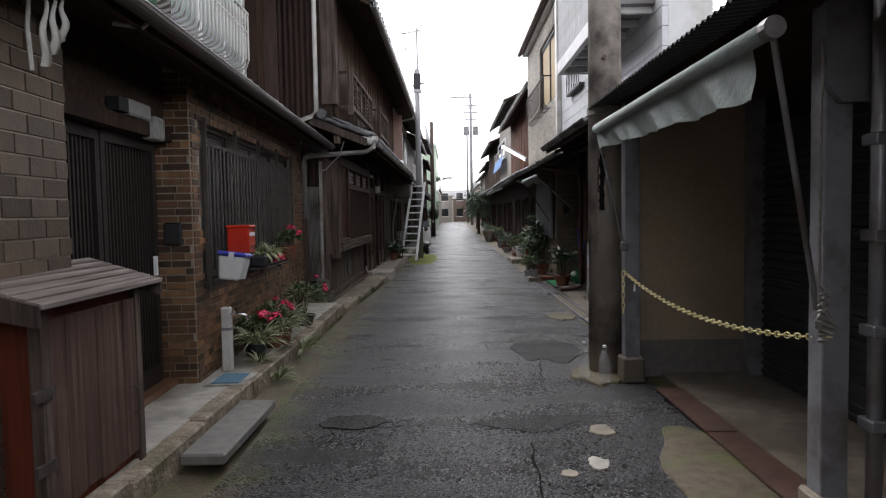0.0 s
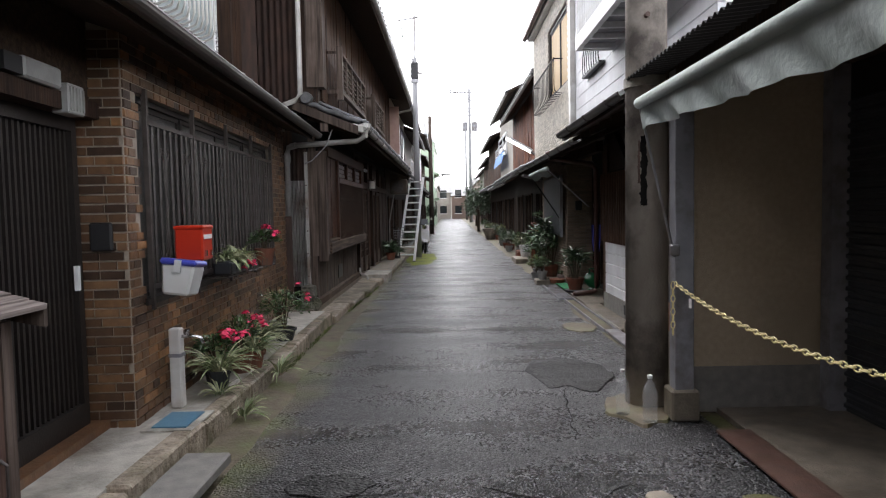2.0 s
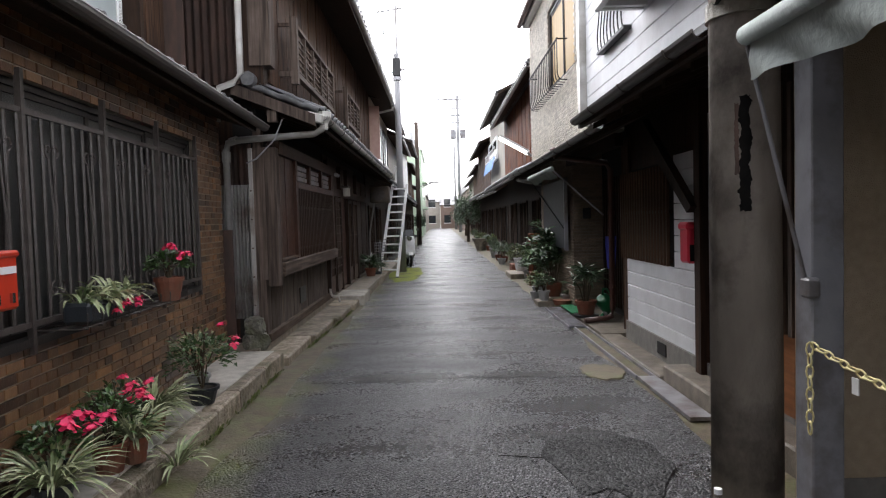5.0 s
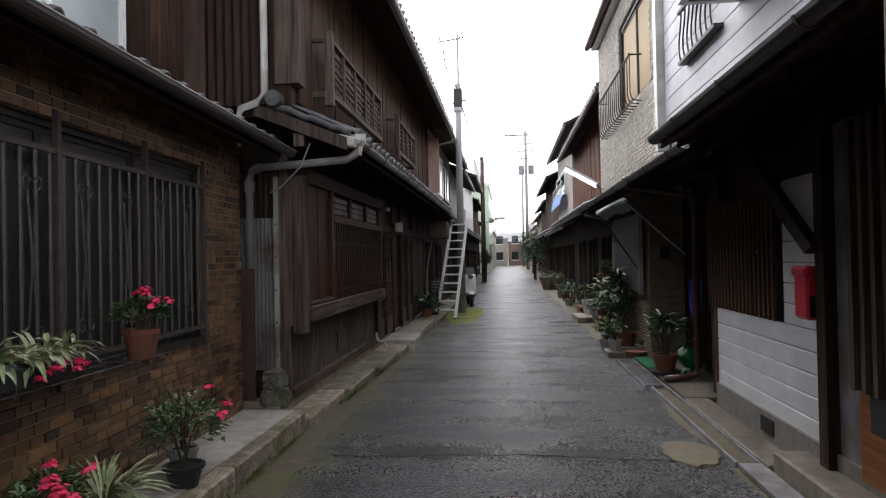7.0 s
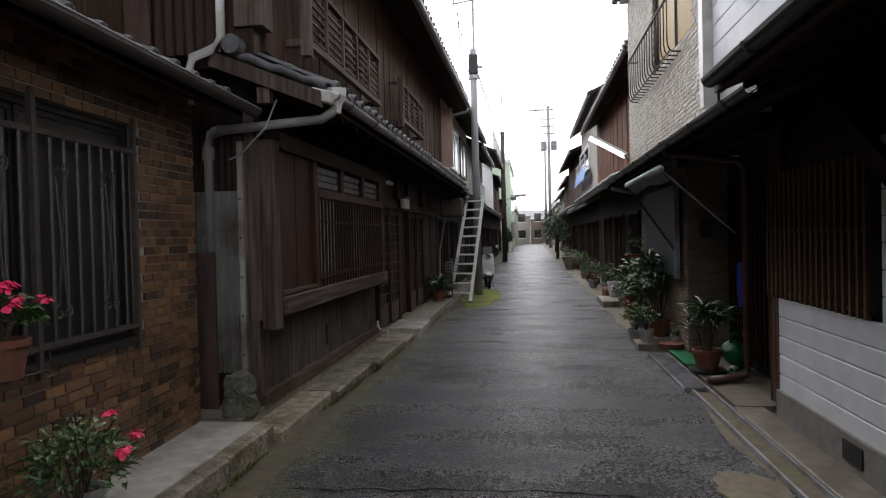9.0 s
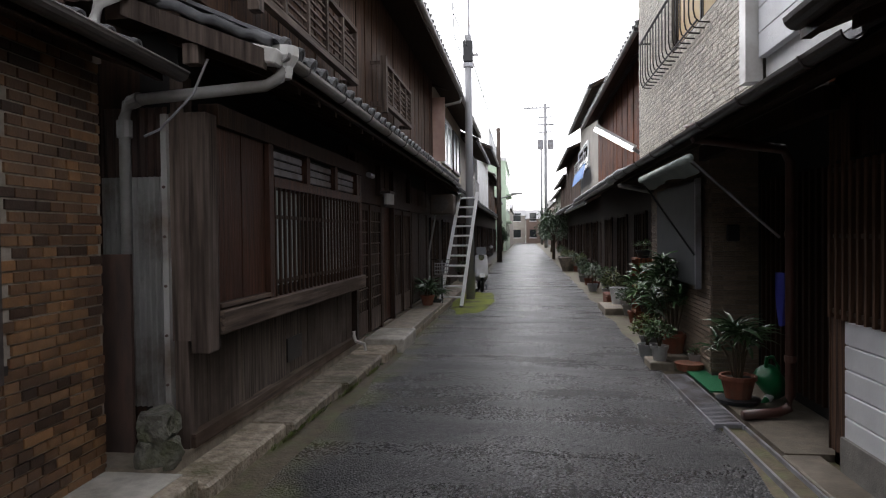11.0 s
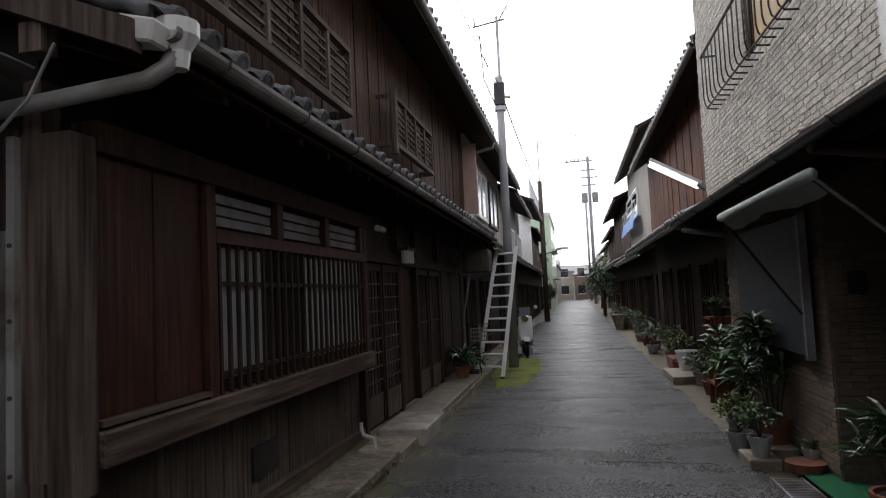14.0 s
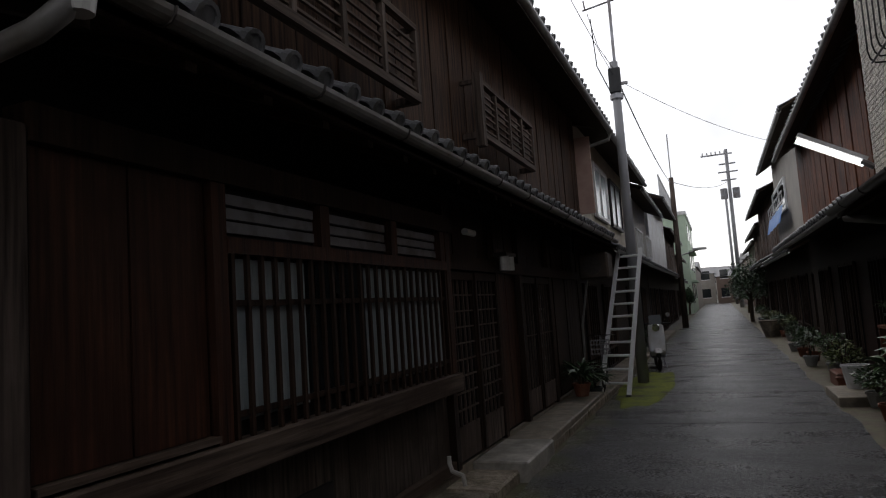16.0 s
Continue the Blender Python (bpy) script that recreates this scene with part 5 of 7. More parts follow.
# ---- right side: red-brown timber house and those beyond ----
def far_house(name, label, side, x, y0, y1, ztop, wallm, eave_z=2.4, eave_x=None, up_x=None, roof_x=None, plank=True, lower=None, seed=1):
    """Two storeys; side -1: its front faces +x."""
    h = thing(name, label, "house")
    s = side
    ux = x if up_x is None else up_x
    part("wall", box(x, y0, 0.0, x + s * 0.4, y1, eave_z + 0.4), lower or M_WOOD_DK, h)
    part("wall", box(ux, y0, eave_z + 0.3, ux + s * 4, y1, ztop), wallm, h)
    part("wall", box(x + s * 0.4, y0, 0.0, x + s * 4, y0 + 0.2, eave_z + 0.4), M_WOOD_DK, h)
    if plank:
        planks(h, "plank", wallm, ux, y0, y1, eave_z + 0.4, ztop - 0.05, 0.26, 0.03, -s, seed)
    ex = x - s * 0.7 if eave_x is None else eave_x
    part("soffit", prism([(x, eave_z + 0.3), (ex, eave_z), (ex, eave_z + 0.04), (x, eave_z + 0.4)], "y", y0, y1), M_SOFFIT, h)
    pantile_eave(h, ex - s * 0.04, eave_z + 0.07, ux, eave_z + 0.4, y0, y1, 0.27, 0.05)
    gutter(h, ex - s * 0.05, eave_z, y0, y1, M_GUT_M, 0.05, False)
    rx = ux - s * 0.6 if roof_x is None else roof_x
    part("soffit", prism([(ux, ztop - 0.02), (rx, ztop - 0.3), (rx, ztop - 0.26), (ux, ztop + 0.04)], "y", y0 - 0.1, y1 + 0.1), M_SOFFIT, h)
    pantile_eave(h, rx - s * 0.04, ztop - 0.22, ux + s * 2.2, ztop + 0.95, y0 - 0.1, y1 + 0.1, 0.27, 0.05)
    gutter(h, rx - s * 0.05, ztop - 0.3, y0, y1, M_GUT_M, 0.05, False)
    part("gable", prism([(rx, ztop - 0.28), (ux + s * 2.2, ztop + 0.93), (ux + s * 4.0, ztop), (ux + s * 4.0, ztop - 0.1), (ux, ztop - 0.1)], "y", y0 - 0.06, y0 + 0.1), wallm if plank else M_WOOD_DK, h)
    part("roof", prism([(ux + s * 2.2, ztop + 0.95), (ux + s * 4.6, ztop - 0.2), (ux + s * 4.6, ztop - 0.3), (ux + s * 2.2, ztop + 0.85)], "y", y0 - 0.1, y1 + 0.1), M_GREYROOF, h)
    rng = random.Random(seed)
    y = y0 + 0.4
    while y < y1 - 1.6:
        w = rng.uniform(1.1, 1.8)
        d = part("door", box(x - s * 0.02, y, 0.1, x, y + w, 1.95), M_PANE_DK, h)
        for k in range(7):
            part("bar", box(x - s * 0.05, y + k * (w - 0.04) / 6, 0.1, x - s * 0.02, y + k * (w - 0.04) / 6 + 0.04, 1.95), M_WOOD_DK if rng.random() < 0.7 else M_WOOD_GREY, d)
        for z in (0.1, 0.5, 1.9):
            part("rail", box(x - s * 0.045, y, z, x - s * 0.02, y + w, z + 0.06), M_WOOD_DK, d)
        y += w + rng.uniform(0.4, 1.2)
    return h
h3 = far_house("redwood_house", "two-storey house clad in rusty red-brown planks", 1, 2.5, 17.02, 26.8, 4.92, M_WOOD_RUST, 2.4, 1.75, 2.45, 2.0, seed=3)
part("gutter_outlet", tube([(1.7, 17.3, 2.42), (1.72, 17.25, 2.28), (1.9, 16.95, 2.22), (2.1, 16.7, 2.15)], 0.04, 8), M_GUT_M, h3, smooth=True)
tl = thing("street_lamp", "lit fluorescent street lamp tube on a slanting bracket", "lamp")
part("bracket", rod((2.0, 17.1, 2.76), (1.9, 17.12, 2.84), 0.03), M_STEEL, tl)
part("housing", box(-0.34, -0.05, 0.02, 0.36, 0.05, 0.06, m=Matrix.Translation((1.62, 17.15, 3.0)) @ pose(0, 0, 0, 0, 30, 0)), M_WHITE, tl)
part("tube", rod((1.33, 17.15, 3.15), (1.92, 17.15, 2.81), 0.032, 12), M_TUBE, tl, "glowing white fluorescent tube")
h4 = far_house("plaster_house", "pale plaster house with a blue sheet below its window", 1, 2.75, 27.0, 36.5, 6.15, M_BEIGE_B, 2.45, 2.1, 2.7, 2.25, False, seed=5)
part("wall", box(2.68, 26.95, 2.9, 2.74, 27.3, 5.5), M_WOOD_DK, h4)
sash(h4, 2.68, 32.5, 37.0, 4.1, 5.0, 2, M_ALU, M_PANE_DK, 0.06, out=-1)
bt = thing("blue_tarp", "bright blue sheet tied to a window rail", "tarp")
part("sheet", sheet(20, 5, lambda u, v: (2.5 - 0.12 * v + 0.02 * math.sin(u * 23), 31.7 + 5.3 * u, 4.15 - 0.55 * v)), M_BLUE_T, bt, smooth=True)
part("top_rail", rod((2.48, 31.6, 4.5), (2.48, 37.1, 4.5), 0.025), M_WHITE, bt)
part("rail", rod((2.48, 31.6, 4.17), (2.48, 37.1, 4.17), 0.02), M_WHITE, bt)
for k in range(8):
    part("bar", rod((2.48, 31.7 + k * 0.76, 4.17), (2.48, 31.7 + k * 0.76, 4.5), 0.012), M_WHITE, bt)
far_house("timber_house", "dark timber house far along the lane", 1, 2.8, 36.7, 47, 5.5, M_WOOD_UP, 2.6, 2.1, 2.75, 2.2, seed=7)
far_house("timber_house", "dark timber house far along the lane", 1, 3.2, 47.2, 60, 5.2, M_WOOD_UP, 2.6, 2.5, 3.1, 2.6, seed=8)
far_house("plaster_house", "beige house far along the lane", 1, 3.6, 60.2, 78, 5.2, M_BEIGE_B, 2.6, 3.0, 3.5, 3.0, False, seed=9)

# ---- left side beyond the timber house ----
hC = far_house("cream_house", "cream plaster house with dark framed upper windows", -1, -1.95, 21.6, 28.5, 5.0, M_CREAM, 2.5, -1.25, -1.8, -1.2, False, seed=11)
part("end_board", box(-1.95, 21.52, 3.2, -1.5, 21.58, 4.62), M_PINK, hC, "faded pink end board")
sash(hC, -1.76, 23.3, 25.0, 3.4, 4.45, 2, M_ALU, M_FROST_L, 0.06)
sash(hC, -1.76, 25.6, 27.4, 3.4, 4.45, 2, M_ALU_DK, M_FROST_L, 0.06)
far_house("timber_house", "dark timber house far along the lane", -1, -2.0, 28.6, 36, 4.9, M_BEIGE_B, 2.5, -1.3, -1.9, -1.3, False, seed=13)
hD = far_house("white_plaster_house", "white house with a roof terrace rail", -1, -2.0, 36.2, 45, 5.6, M_WHITE, 2.5, -1.3, -1.8, -1.2, False, seed=14)
for k in range(24):
    part("bar", box(-1.3, 36.4 + 0.36 * k, 5.5, -1.27, 36.43 + 0.36 * k, 6.3), M_WHITE, hD)
part("rail", box(-1.31, 36.3, 6.26, -1.26, 45, 6.32), M_WHITE, hD)
for a in (29.5, 32.5):
    b = thing("balcony", "small white railing below an upper window", "balcony")
    for k in range(10):
        part("bar", box(-1.62, a + 0.2 * k, 2.95, -1.6, a + 0.02 + 0.2 * k, 3.6), M_WHITE, b)
    part("top_rail", box(-1.64, a, 3.6, -1.58, a + 1.85, 3.65), M_WHITE, b)
    part("bottom_rail", box(-1.85, a, 2.9, -1.58, a + 1.85, 2.95), M_WHITE, b)
far_house("timber_house", "dark timber house far along the lane", -1, -2.1, 45.2, 57, 5.2, M_WOOD_UP, 2.5, -1.5, -2.0, -1.5, seed=15)
far_house("timber_house", "reddish timber house far along the lane", -1, -2.3, 57.2, 66, 4.4, M_WOOD_RUST, 2.5, -1.7, -2.2, -1.7, seed=16)
def block(name, label, x0, x1, y0, y1, z, material, cols, rows):
    h = thing(name, label, "building")
    part("wall", box(x0, y0, 0, x1, y1, z), material, h)
    part("roof", prism([(y0 - 0.4, z - 0.1), (y1 + 0.4, z - 0.1), ((y0 + y1) / 2, z + 1.0)], "x", x0 - 0.2, x1 + 0.2), M_GREYROOF, h)
    for i in range(cols):
        for j in range(rows):
            a = x0 + (x1 - x0) * (i + 0.25) / cols
            w = part("window", box(a, y0 - 0.05, 0.9 + j * 2.7, a + (x1 - x0) / cols * 0.5, y0 + 0.05, 2.2 + j * 2.7), M_PANE_DK, h)
            part("frame", box(a - 0.06, y0 - 0.07, 0.8 + j * 2.7, a + (x1 - x0) / cols * 0.5 + 0.06, y0 - 0.02, 0.9 + j * 2.7), M_ALU, w)
gb = thing("green_building", "pale green three-storey building", "building")
part("wall", box(-7, 68, 0, -1.45, 84, 8.2), M_GREEN_B, gb)
part("parapet", box(-7.1, 67.9, 8.2, -1.35, 84, 8.5), M_WHITE, gb)
for k in range(3):
    for j in range(3):
        part("window", box(-1.47, 70 + 4.5 * k, 1.2 + 2.5 * j, -1.42, 72 + 4.5 * k, 2.5 + 2.5 * j), M_PANE_DK, gb)
    part("balcony", box(-1.45, 69, 2.6 + 2.5 * (k - 1), -1.0, 76, 2.75 + 2.5 * (k - 1)), M_GREEN_B, gb) if k else None
block("house", "distant beige house closing the lane", -8, 0.3, 118, 126, 4.6, M_BEIGE_B, 3, 2)
block("house", "distant brown house closing the lane", 0.5, 7, 116, 126, 4.0, M_BROWN_B, 3, 2)
block("apartment_building", "distant grey apartment building", -9, 6, 170, 180, 6.4, M_BEIGE_B, 6, 2)
block("house", "distant house beside the lane", -9, -1.5, 86, 112, 4.6, M_BEIGE_B, 2, 2)
block("house", "distant house beside the lane", 3.6, 10, 80, 112, 5.0, M_BROWN_B, 2, 2)
# unseen wall added behind the walker, closing the lane and limiting its light
setting("wall_south", box(-6, -9.3, -0.1, 6, -9, 3), M_WOOD_DK, "unseen dark wall added to close the lane", "wall")

# ---- poles, wires ----
def pole(x, y, top, r, material, label):
    p = thing("utility_pole", label, "utility pole")
    part("shaft", rod((x, y, -0.1), (x, y, top), r, 16, r2=r * 0.75), material, p, smooth=True)
    return p
P1 = pole(-1.04, 22.5, 6.25, 0.105, M_POLE_L, "slender grey steel pole behind a ladder, with an aerial")
part("mast", rod((-1.02, 22.5, 6.0), (-1.02, 22.5, 7.6), 0.03), M_STEEL, P1)
part("crossarm", rod((-1.55, 22.5, 7.42), (-0.85, 22.5, 7.52), 0.02), M_STEEL, P1)
part("arm_tip", rod((-0.98, 22.5, 7.5), (-0.78, 22.5, 7.82), 0.016), M_STEEL, P1)
part("arm_tip", rod((-1.5, 22.5, 7.42), (-1.52, 22.5, 7.62), 0.016), M_STEEL, P1)
part("insulator", box(-1.15, 22.35, 5.6, -0.92, 22.45, 6.1), M_CABLE, P1, bev=0.02)
part("clamp", rod((-1.04, 22.5, 5.5), (-1.04, 22.5, 5.6), 0.13), M_STEEL, P1)
part("clamp", box(-0.95, 22.4, 5.75, -0.8, 22.45, 5.8), M_STEEL, P1)
part("cable", tube([(-1.12, 22.4, 5.6), (-1.35, 22.4, 6.2), (-1.4, 22.4, 7.18)], 0.012, 5), M_CABLE, P1)
part("cable", tube([(-1.0, 22.36, 6.0), (-1.3, 22.4, 6.6), (-1.45, 22.4, 7.3)], 0.008, 5), M_CABLE, P1)
P2 = pole(-1.15, 44, 7.4, 0.15, M_WOOD_GREY, "brown wooden utility pole with a small street lamp")
part("lamp_arm", rod((-1.15, 44, 3.5), (-0.1, 43.8, 3.75), 0.03), M_STEEL, P2)
part("lamp_head", box(-0.5, 43.7, 3.7, 0.15, 43.9, 3.82), M_WHITE, P2, bev=0.03)
part("mast", rod((-1.15, 44, 7.2), (-1.15, 44, 9.6), 0.03), M_STEEL, P2)
P3 = pole(2.55, 80, 15.5, 0.2, M_POLE_L, "tall utility pole with transformers and crossarms")
for z, w in ((15, 2.6), (14.0, 1.5), (13.2, 1.8), (12.4, 1.4)):
    part("crossarm", box(2.55 - w * (0.9 if z == 15 else 0.5), 79.9, z, 2.55 + w * (0.2 if z == 15 else 0.5), 80.05, z + 0.12), M_STEEL_P, P3)
for x in (2.0, 3.1):
    part("transformer", rod((x, 79.8, 10.6), (x, 79.8, 11.6), 0.33, 12), M_STEEL_P, P3)
for k in range(6):
    part("insulator", rod((0.4 + 0.4 * k, 80, 15.1), (0.4 + 0.4 * k, 80, 15.4), 0.07), M_WHITE, P3)
P4 = pole(2.6, 100, 14, 0.18, M_POLE_L, "distant slim utility pole")
def wire(p, q, sag, r=0.012):
    p, q = Vector(p), Vector(q)
    w = tagged(part("wire", tube([p.lerp(q, k / 14) - Vector((0, 0, 4 * sag * (k / 14) * (1 - k / 14))) for k in range(15)], r, 5), M_CABLE, None), "thin black overhead wire between poles", "wire")
wire((-1.0, 22.5, 5.9), (-1.15, 44, 7.1), 0.25, 0.016)
wire((-1.05, 22.5, 5.95), (-2.2, 8, 8.6), 0.2, 0.007)
wire((-1.15, 44, 7.2), (2.55, 80, 12.4), 0.5, 0.02)
wire((-1.02, 22.5, 5.9), (2.6, 30, 5.6), 0.2, 0.006)
wire((2.4, 17.6, 4.4), (2.2, 17.5, 2.5), -0.02)

# ---- ladder ----
ld = thing("ladder", "pale aluminium ladder leaning against the pole", "ladder")
L0, L1, R0, R1 = Vector((-1.57, 20.75, 0.0)), Vector((-1.24, 22.2, 2.52)), Vector((-1.09, 20.6, 0.0)), Vector((-0.83, 22.1, 2.52))
def stile(a, b):
    d = (b - a)
    m = Matrix.Translation((a + b) / 2) @ d.to_track_quat("Z", "Y").to_matrix().to_4x4()
    st = part("stile", box(-0.035, -0.017, -d.length / 2, 0.035, 0.017, d.length / 2, m=m), M_ALU, ld)
    part("foot", box(a.x - 0.04, a.y - 0.04, -0.005, a.x + 0.04, a.y + 0.04, 0.05), M_TYRE, st)
stile(L0, L1), stile(R0, R1)
for k in range(1, 12):
    u = k / 11.6
    a, b = L0.lerp(L1, u), R0.lerp(R1, u)
    part("rung", rod(a, b, 0.022, 8), M_ALU, ld)


# ---- plants ----
def leaves(name, parent, material, count, place, length, width, rng, droop=0.3, seg=3):
    """Many single leaves: place(k) gives root, direction; each arches over and narrows."""
    verts, faces = [], []
    for k in range(count):
        p, d = place(k)
        d = Vector(d).normalized()
        L = length * rng.uniform(0.7, 1.2)
        W = width * rng.uniform(0.8, 1.2)
        side = d.cross(Vector((0, 0, 1)))
        if side.length < 0.05:
            side = Vector((1, 0, 0))
        side.normalize()
        side = (side + Vector((0, 0, rng.uniform(-0.5, 0.5)))).normalized()
        q = Vector(p)
        base = len(verts)
        dd = d.copy()
        for s in range(seg + 1):
            u = s / seg
            w = W * max(0.06, math.sin(math.pi * min(0.97, 0.12 + 0.85 * u)))
            fold = Vector((0, 0, w * 0.25))
            verts.extend([tuple(q - side * w / 2 + fold), tuple(q), tuple(q + side * w / 2 + fold)])
            q = q + dd * (L / seg)
            dd = (dd - Vector((0, 0, droop / seg * 2))).normalized()
        for s in range(seg):
            a = base + 3 * s
            faces.extend([(a, a + 1, a + 4, a + 3), (a + 1, a + 2, a + 5, a + 4)])
    return quads(name, verts, faces, material, parent, "stuff")


def pot(parent, r, h, material, z=0.0, label=""):
    p = part("pot", lathe([(0, 0), (r * 0.7, 0), (r * 0.95, h * 0.82), (r * 1.06, h * 0.82), (r * 1.06, h), (r * 0.9, h), (r * 0.85, h * 0.86), (0, h * 0.86)], 16, m=pose(0, 0, z)), material, parent, label, smooth=False)
    part("soil", lathe([(r * 0.86, h * 0.88), (0, h * 0.9)], 12, m=pose(0, 0, z)), M_SOIL, p)
    return p


def ball_dirs(rng, up=-0.1):
    while True:
        v = Vector((rng.gauss(0, 1), rng.gauss(0, 1), rng.gauss(0.25, 0.9))).normalized()
        if v.z > up:
            return v


def spider_plant(x, y, z, r, label, potm=None, seed=1, n=120):
    rng = random.Random(seed)
    t = thing("spider_plant", label, "plant", pose(x, y, z), "potted plants by the brick house")
    h = 0.0
    if potm:
        pot(t, 0.085, 0.15, potm)
        h = 0.13
    def place(k):
        a = rng.uniform(0, 6.283)
        return (0.03 * math.cos(a), 0.03 * math.sin(a), h), (math.cos(a), math.sin(a), rng.uniform(0.4, 2.2))
    leaves("foliage", t, M_LEAF_V, n, place, r * 1.1, 0.017, rng, 0.75, 5)
    return t


def flower(parent, p, r, rng):
    verts_bm = bmesh.new()
    for k in range(16):
        a = k * 2.4
        d = Vector((math.cos(a), math.sin(a), rng.uniform(-0.2, 1.1))).normalized()
        e = d.cross(Vector((0.3, 0.2, 1))).normalized()
        f = (d.cross(e) + 0.5 * d).normalized()
        c = Vector(p) + d * r * rng.uniform(0.35, 1.05)
        w = r * rng.uniform(0.4, 0.62)
        vs = [verts_bm.verts.new(c + q) for q in (-f * w, e * w * 0.7 - f * w * 0.2, e * w * 0.55 + f * w * 0.6 + d * w * 0.25, f * w * 0.8 + d * w * 0.3, -e * w * 0.55 + f * w * 0.6 + d * w * 0.25, -e * w * 0.7 - f * w * 0.2)]
        verts_bm.faces.new(vs)
    part("flower", verts_bm, M_FLOWER, parent, "bright pink flower head")


def flowering(x, y, z, w, h, label, blooms, potm, seed, leafm=None, leaf=0.05, n=220, group="potted plants by the brick house", potr=0.1, poth=0.17, name="flowering_plant", br=0.035):
    rng = random.Random(seed)
    t = thing(name, label, "plant", pose(x, y, z), group)
    base = 0.0
    if potm:
        pot(t, potr, poth, potm)
        base = poth * 0.88
    for k in range(7):
        a = k * 0.9 + rng.random()
        e = Vector((0.7 * w * math.cos(a) * rng.uniform(0.3, 0.9), 0.7 * w * math.sin(a) * rng.uniform(0.3, 0.9), base + h * rng.uniform(0.5, 0.9)))
        part("stem", tube([(0, 0, base - 0.02), (e.x * 0.4, e.y * 0.4, base + (e.z - base) * 0.6), e], 0.006, 5), M_STEM, t)
    def place(k):
        v = ball_dirs(rng, -0.4)
        f = rng.uniform(0.45, 1.0) ** 0.6
        lump = 0.75 + 0.4 * noise.noise(v * 2 + Vector((seed, 0, 0)))
        return (v.x * w * f * lump, v.y * w * f * lump, base + h * 0.44 + v.z * h * 0.5 * f * lump), (v.x + rng.uniform(-.6, .6), v.y + rng.uniform(-.6, .6), rng.uniform(-0.3, 0.8))
    leaves("foliage", t, leafm or M_LEAF, n, place, leaf, leaf * 0.55, rng, 0.3, 2)
    for k in range(blooms):
        v = ball_dirs(rng, 0.0)
        v.x = abs(v.x) * 0.9
        flower(t, (v.x * w, v.y * w * 0.9, base + h * 0.55 + v.z * h * 0.45), br * rng.uniform(0.8, 1.2), rng)
    return t


def broad_plant(x, y, z, stems, height, label, potm, seed, leaf=0.2, lw=0.045, spread=0.25, potr=0.14, poth=0.2, leafm=None, group="potted plants along the lane", per=24, name="broad_leaf_plant"):
    """Canes with whorls of long leaves."""
    rng = random.Random(seed)
    t = thing(name, label, "plant", pose(x, y, z), group)
    base = 0
    if potm:
        pot(t, potr, poth, potm)
        base = poth * 0.85
    spots = []
    for k in range(stems):
        a = 6.283 * k / stems + rng.uniform(-0.4, 0.4)
        hh = height * rng.uniform(0.45, 1.0)
        e = Vector((spread * rng.uniform(0.2, 1) * math.cos(a), spread * rng.uniform(0.2, 1) * math.sin(a), base + hh))
        part("cane", tube([(0.03 * math.cos(a), 0.03 * math.sin(a), base - 0.03), (e.x * 0.5, e.y * 0.5, base + hh * 0.6), e], 0.009, 6), M_STEM, t)
        spots.append(e)
    def place(k):
        e = spots[k % stems]
        a = rng.uniform(0, 6.283)
        return e + Vector((0, 0, rng.uniform(-0.32, 0.03) * height * 0.7)), (math.cos(a), math.sin(a), rng.uniform(-0.1, 1.3))
    leaves("foliage", t, leafm or M_LEAF_DK, stems * per, place, leaf, lw, rng, 0.5, 3)
    return t


# at the brick house
spider_plant(-1.85, 6.3, 0.148, 0.3, "variegated spider plant in a dark pot", M_POT_DK, 1)
spider_plant(-1.62, 6.12, -0.01, 0.2, "small spider plant rooted in the gutter edge", None, 2, 40)
spider_plant(-1.62, 7.2, 0.05, 0.22, "small spider plant rooted in the gutter edge", None, 3, 45)
spider_plant(-1.9, 7.55, 0.148, 0.3, "variegated spider plant in a terracotta pot", M_TERRA, 4)
spider_plant(-1.8, 6.15, 0.148, 0.14, "small spider plant rooted at the wall foot", None, 44, 30)
flowering(-1.85, 6.85, 0.148, 0.24, 0.34, "geranium with pink flower heads in a red-brown pot", 8, M_TERRA, 5, br=0.042)
flowering(-1.95, 7.2, 0.148, 0.2, 0.34, "leafy geranium with a pink bloom", 2, M_POT_DK, 6)
flowering(-1.82, 8.25, 0.148, 0.3, 0.52, "leafy rose bush with a pink bloom in a black pot", 3, M_POT_DK, 7, M_LEAF, 0.05, 380, poth=0.13, potr=0.12)
flowering(-1.95, 8.5, 0.148, 0.26, 0.46, "sparse pale-edged shrub in a grey pot", 0, M_POT_GR, 8, M_LEAF_V, 0.035, 330)
# on the window ledge
fl = flowering(-1.93, 7.98, 0.975, 0.19, 0.24, "geranium with pink flowers in a terracotta pot on a wire shelf", 6, M_TERRA, 9, potr=0.1, poth=0.17, br=0.034)
fb = thing("flower_box", "trailing pale leaves with red blooms in a hanging basket", "plant", pose(-1.97, 7.1, 0.98))
part("basket", box(-0.08, -0.3, 0, 0.08, 0.3, 0.12), M_POT_DK, fb, bev=0.02)
rr = random.Random(31)
leaves("foliage", fb, M_LEAF_V, 150, lambda k: ((rr.uniform(-0.06, 0.06), rr.uniform(-0.28, 0.28), 0.11), (rr.uniform(-0.3, 1), rr.uniform(-0.6, 0.6), rr.uniform(0, 1.0))), 0.16, 0.025, rr, 0.9, 4)
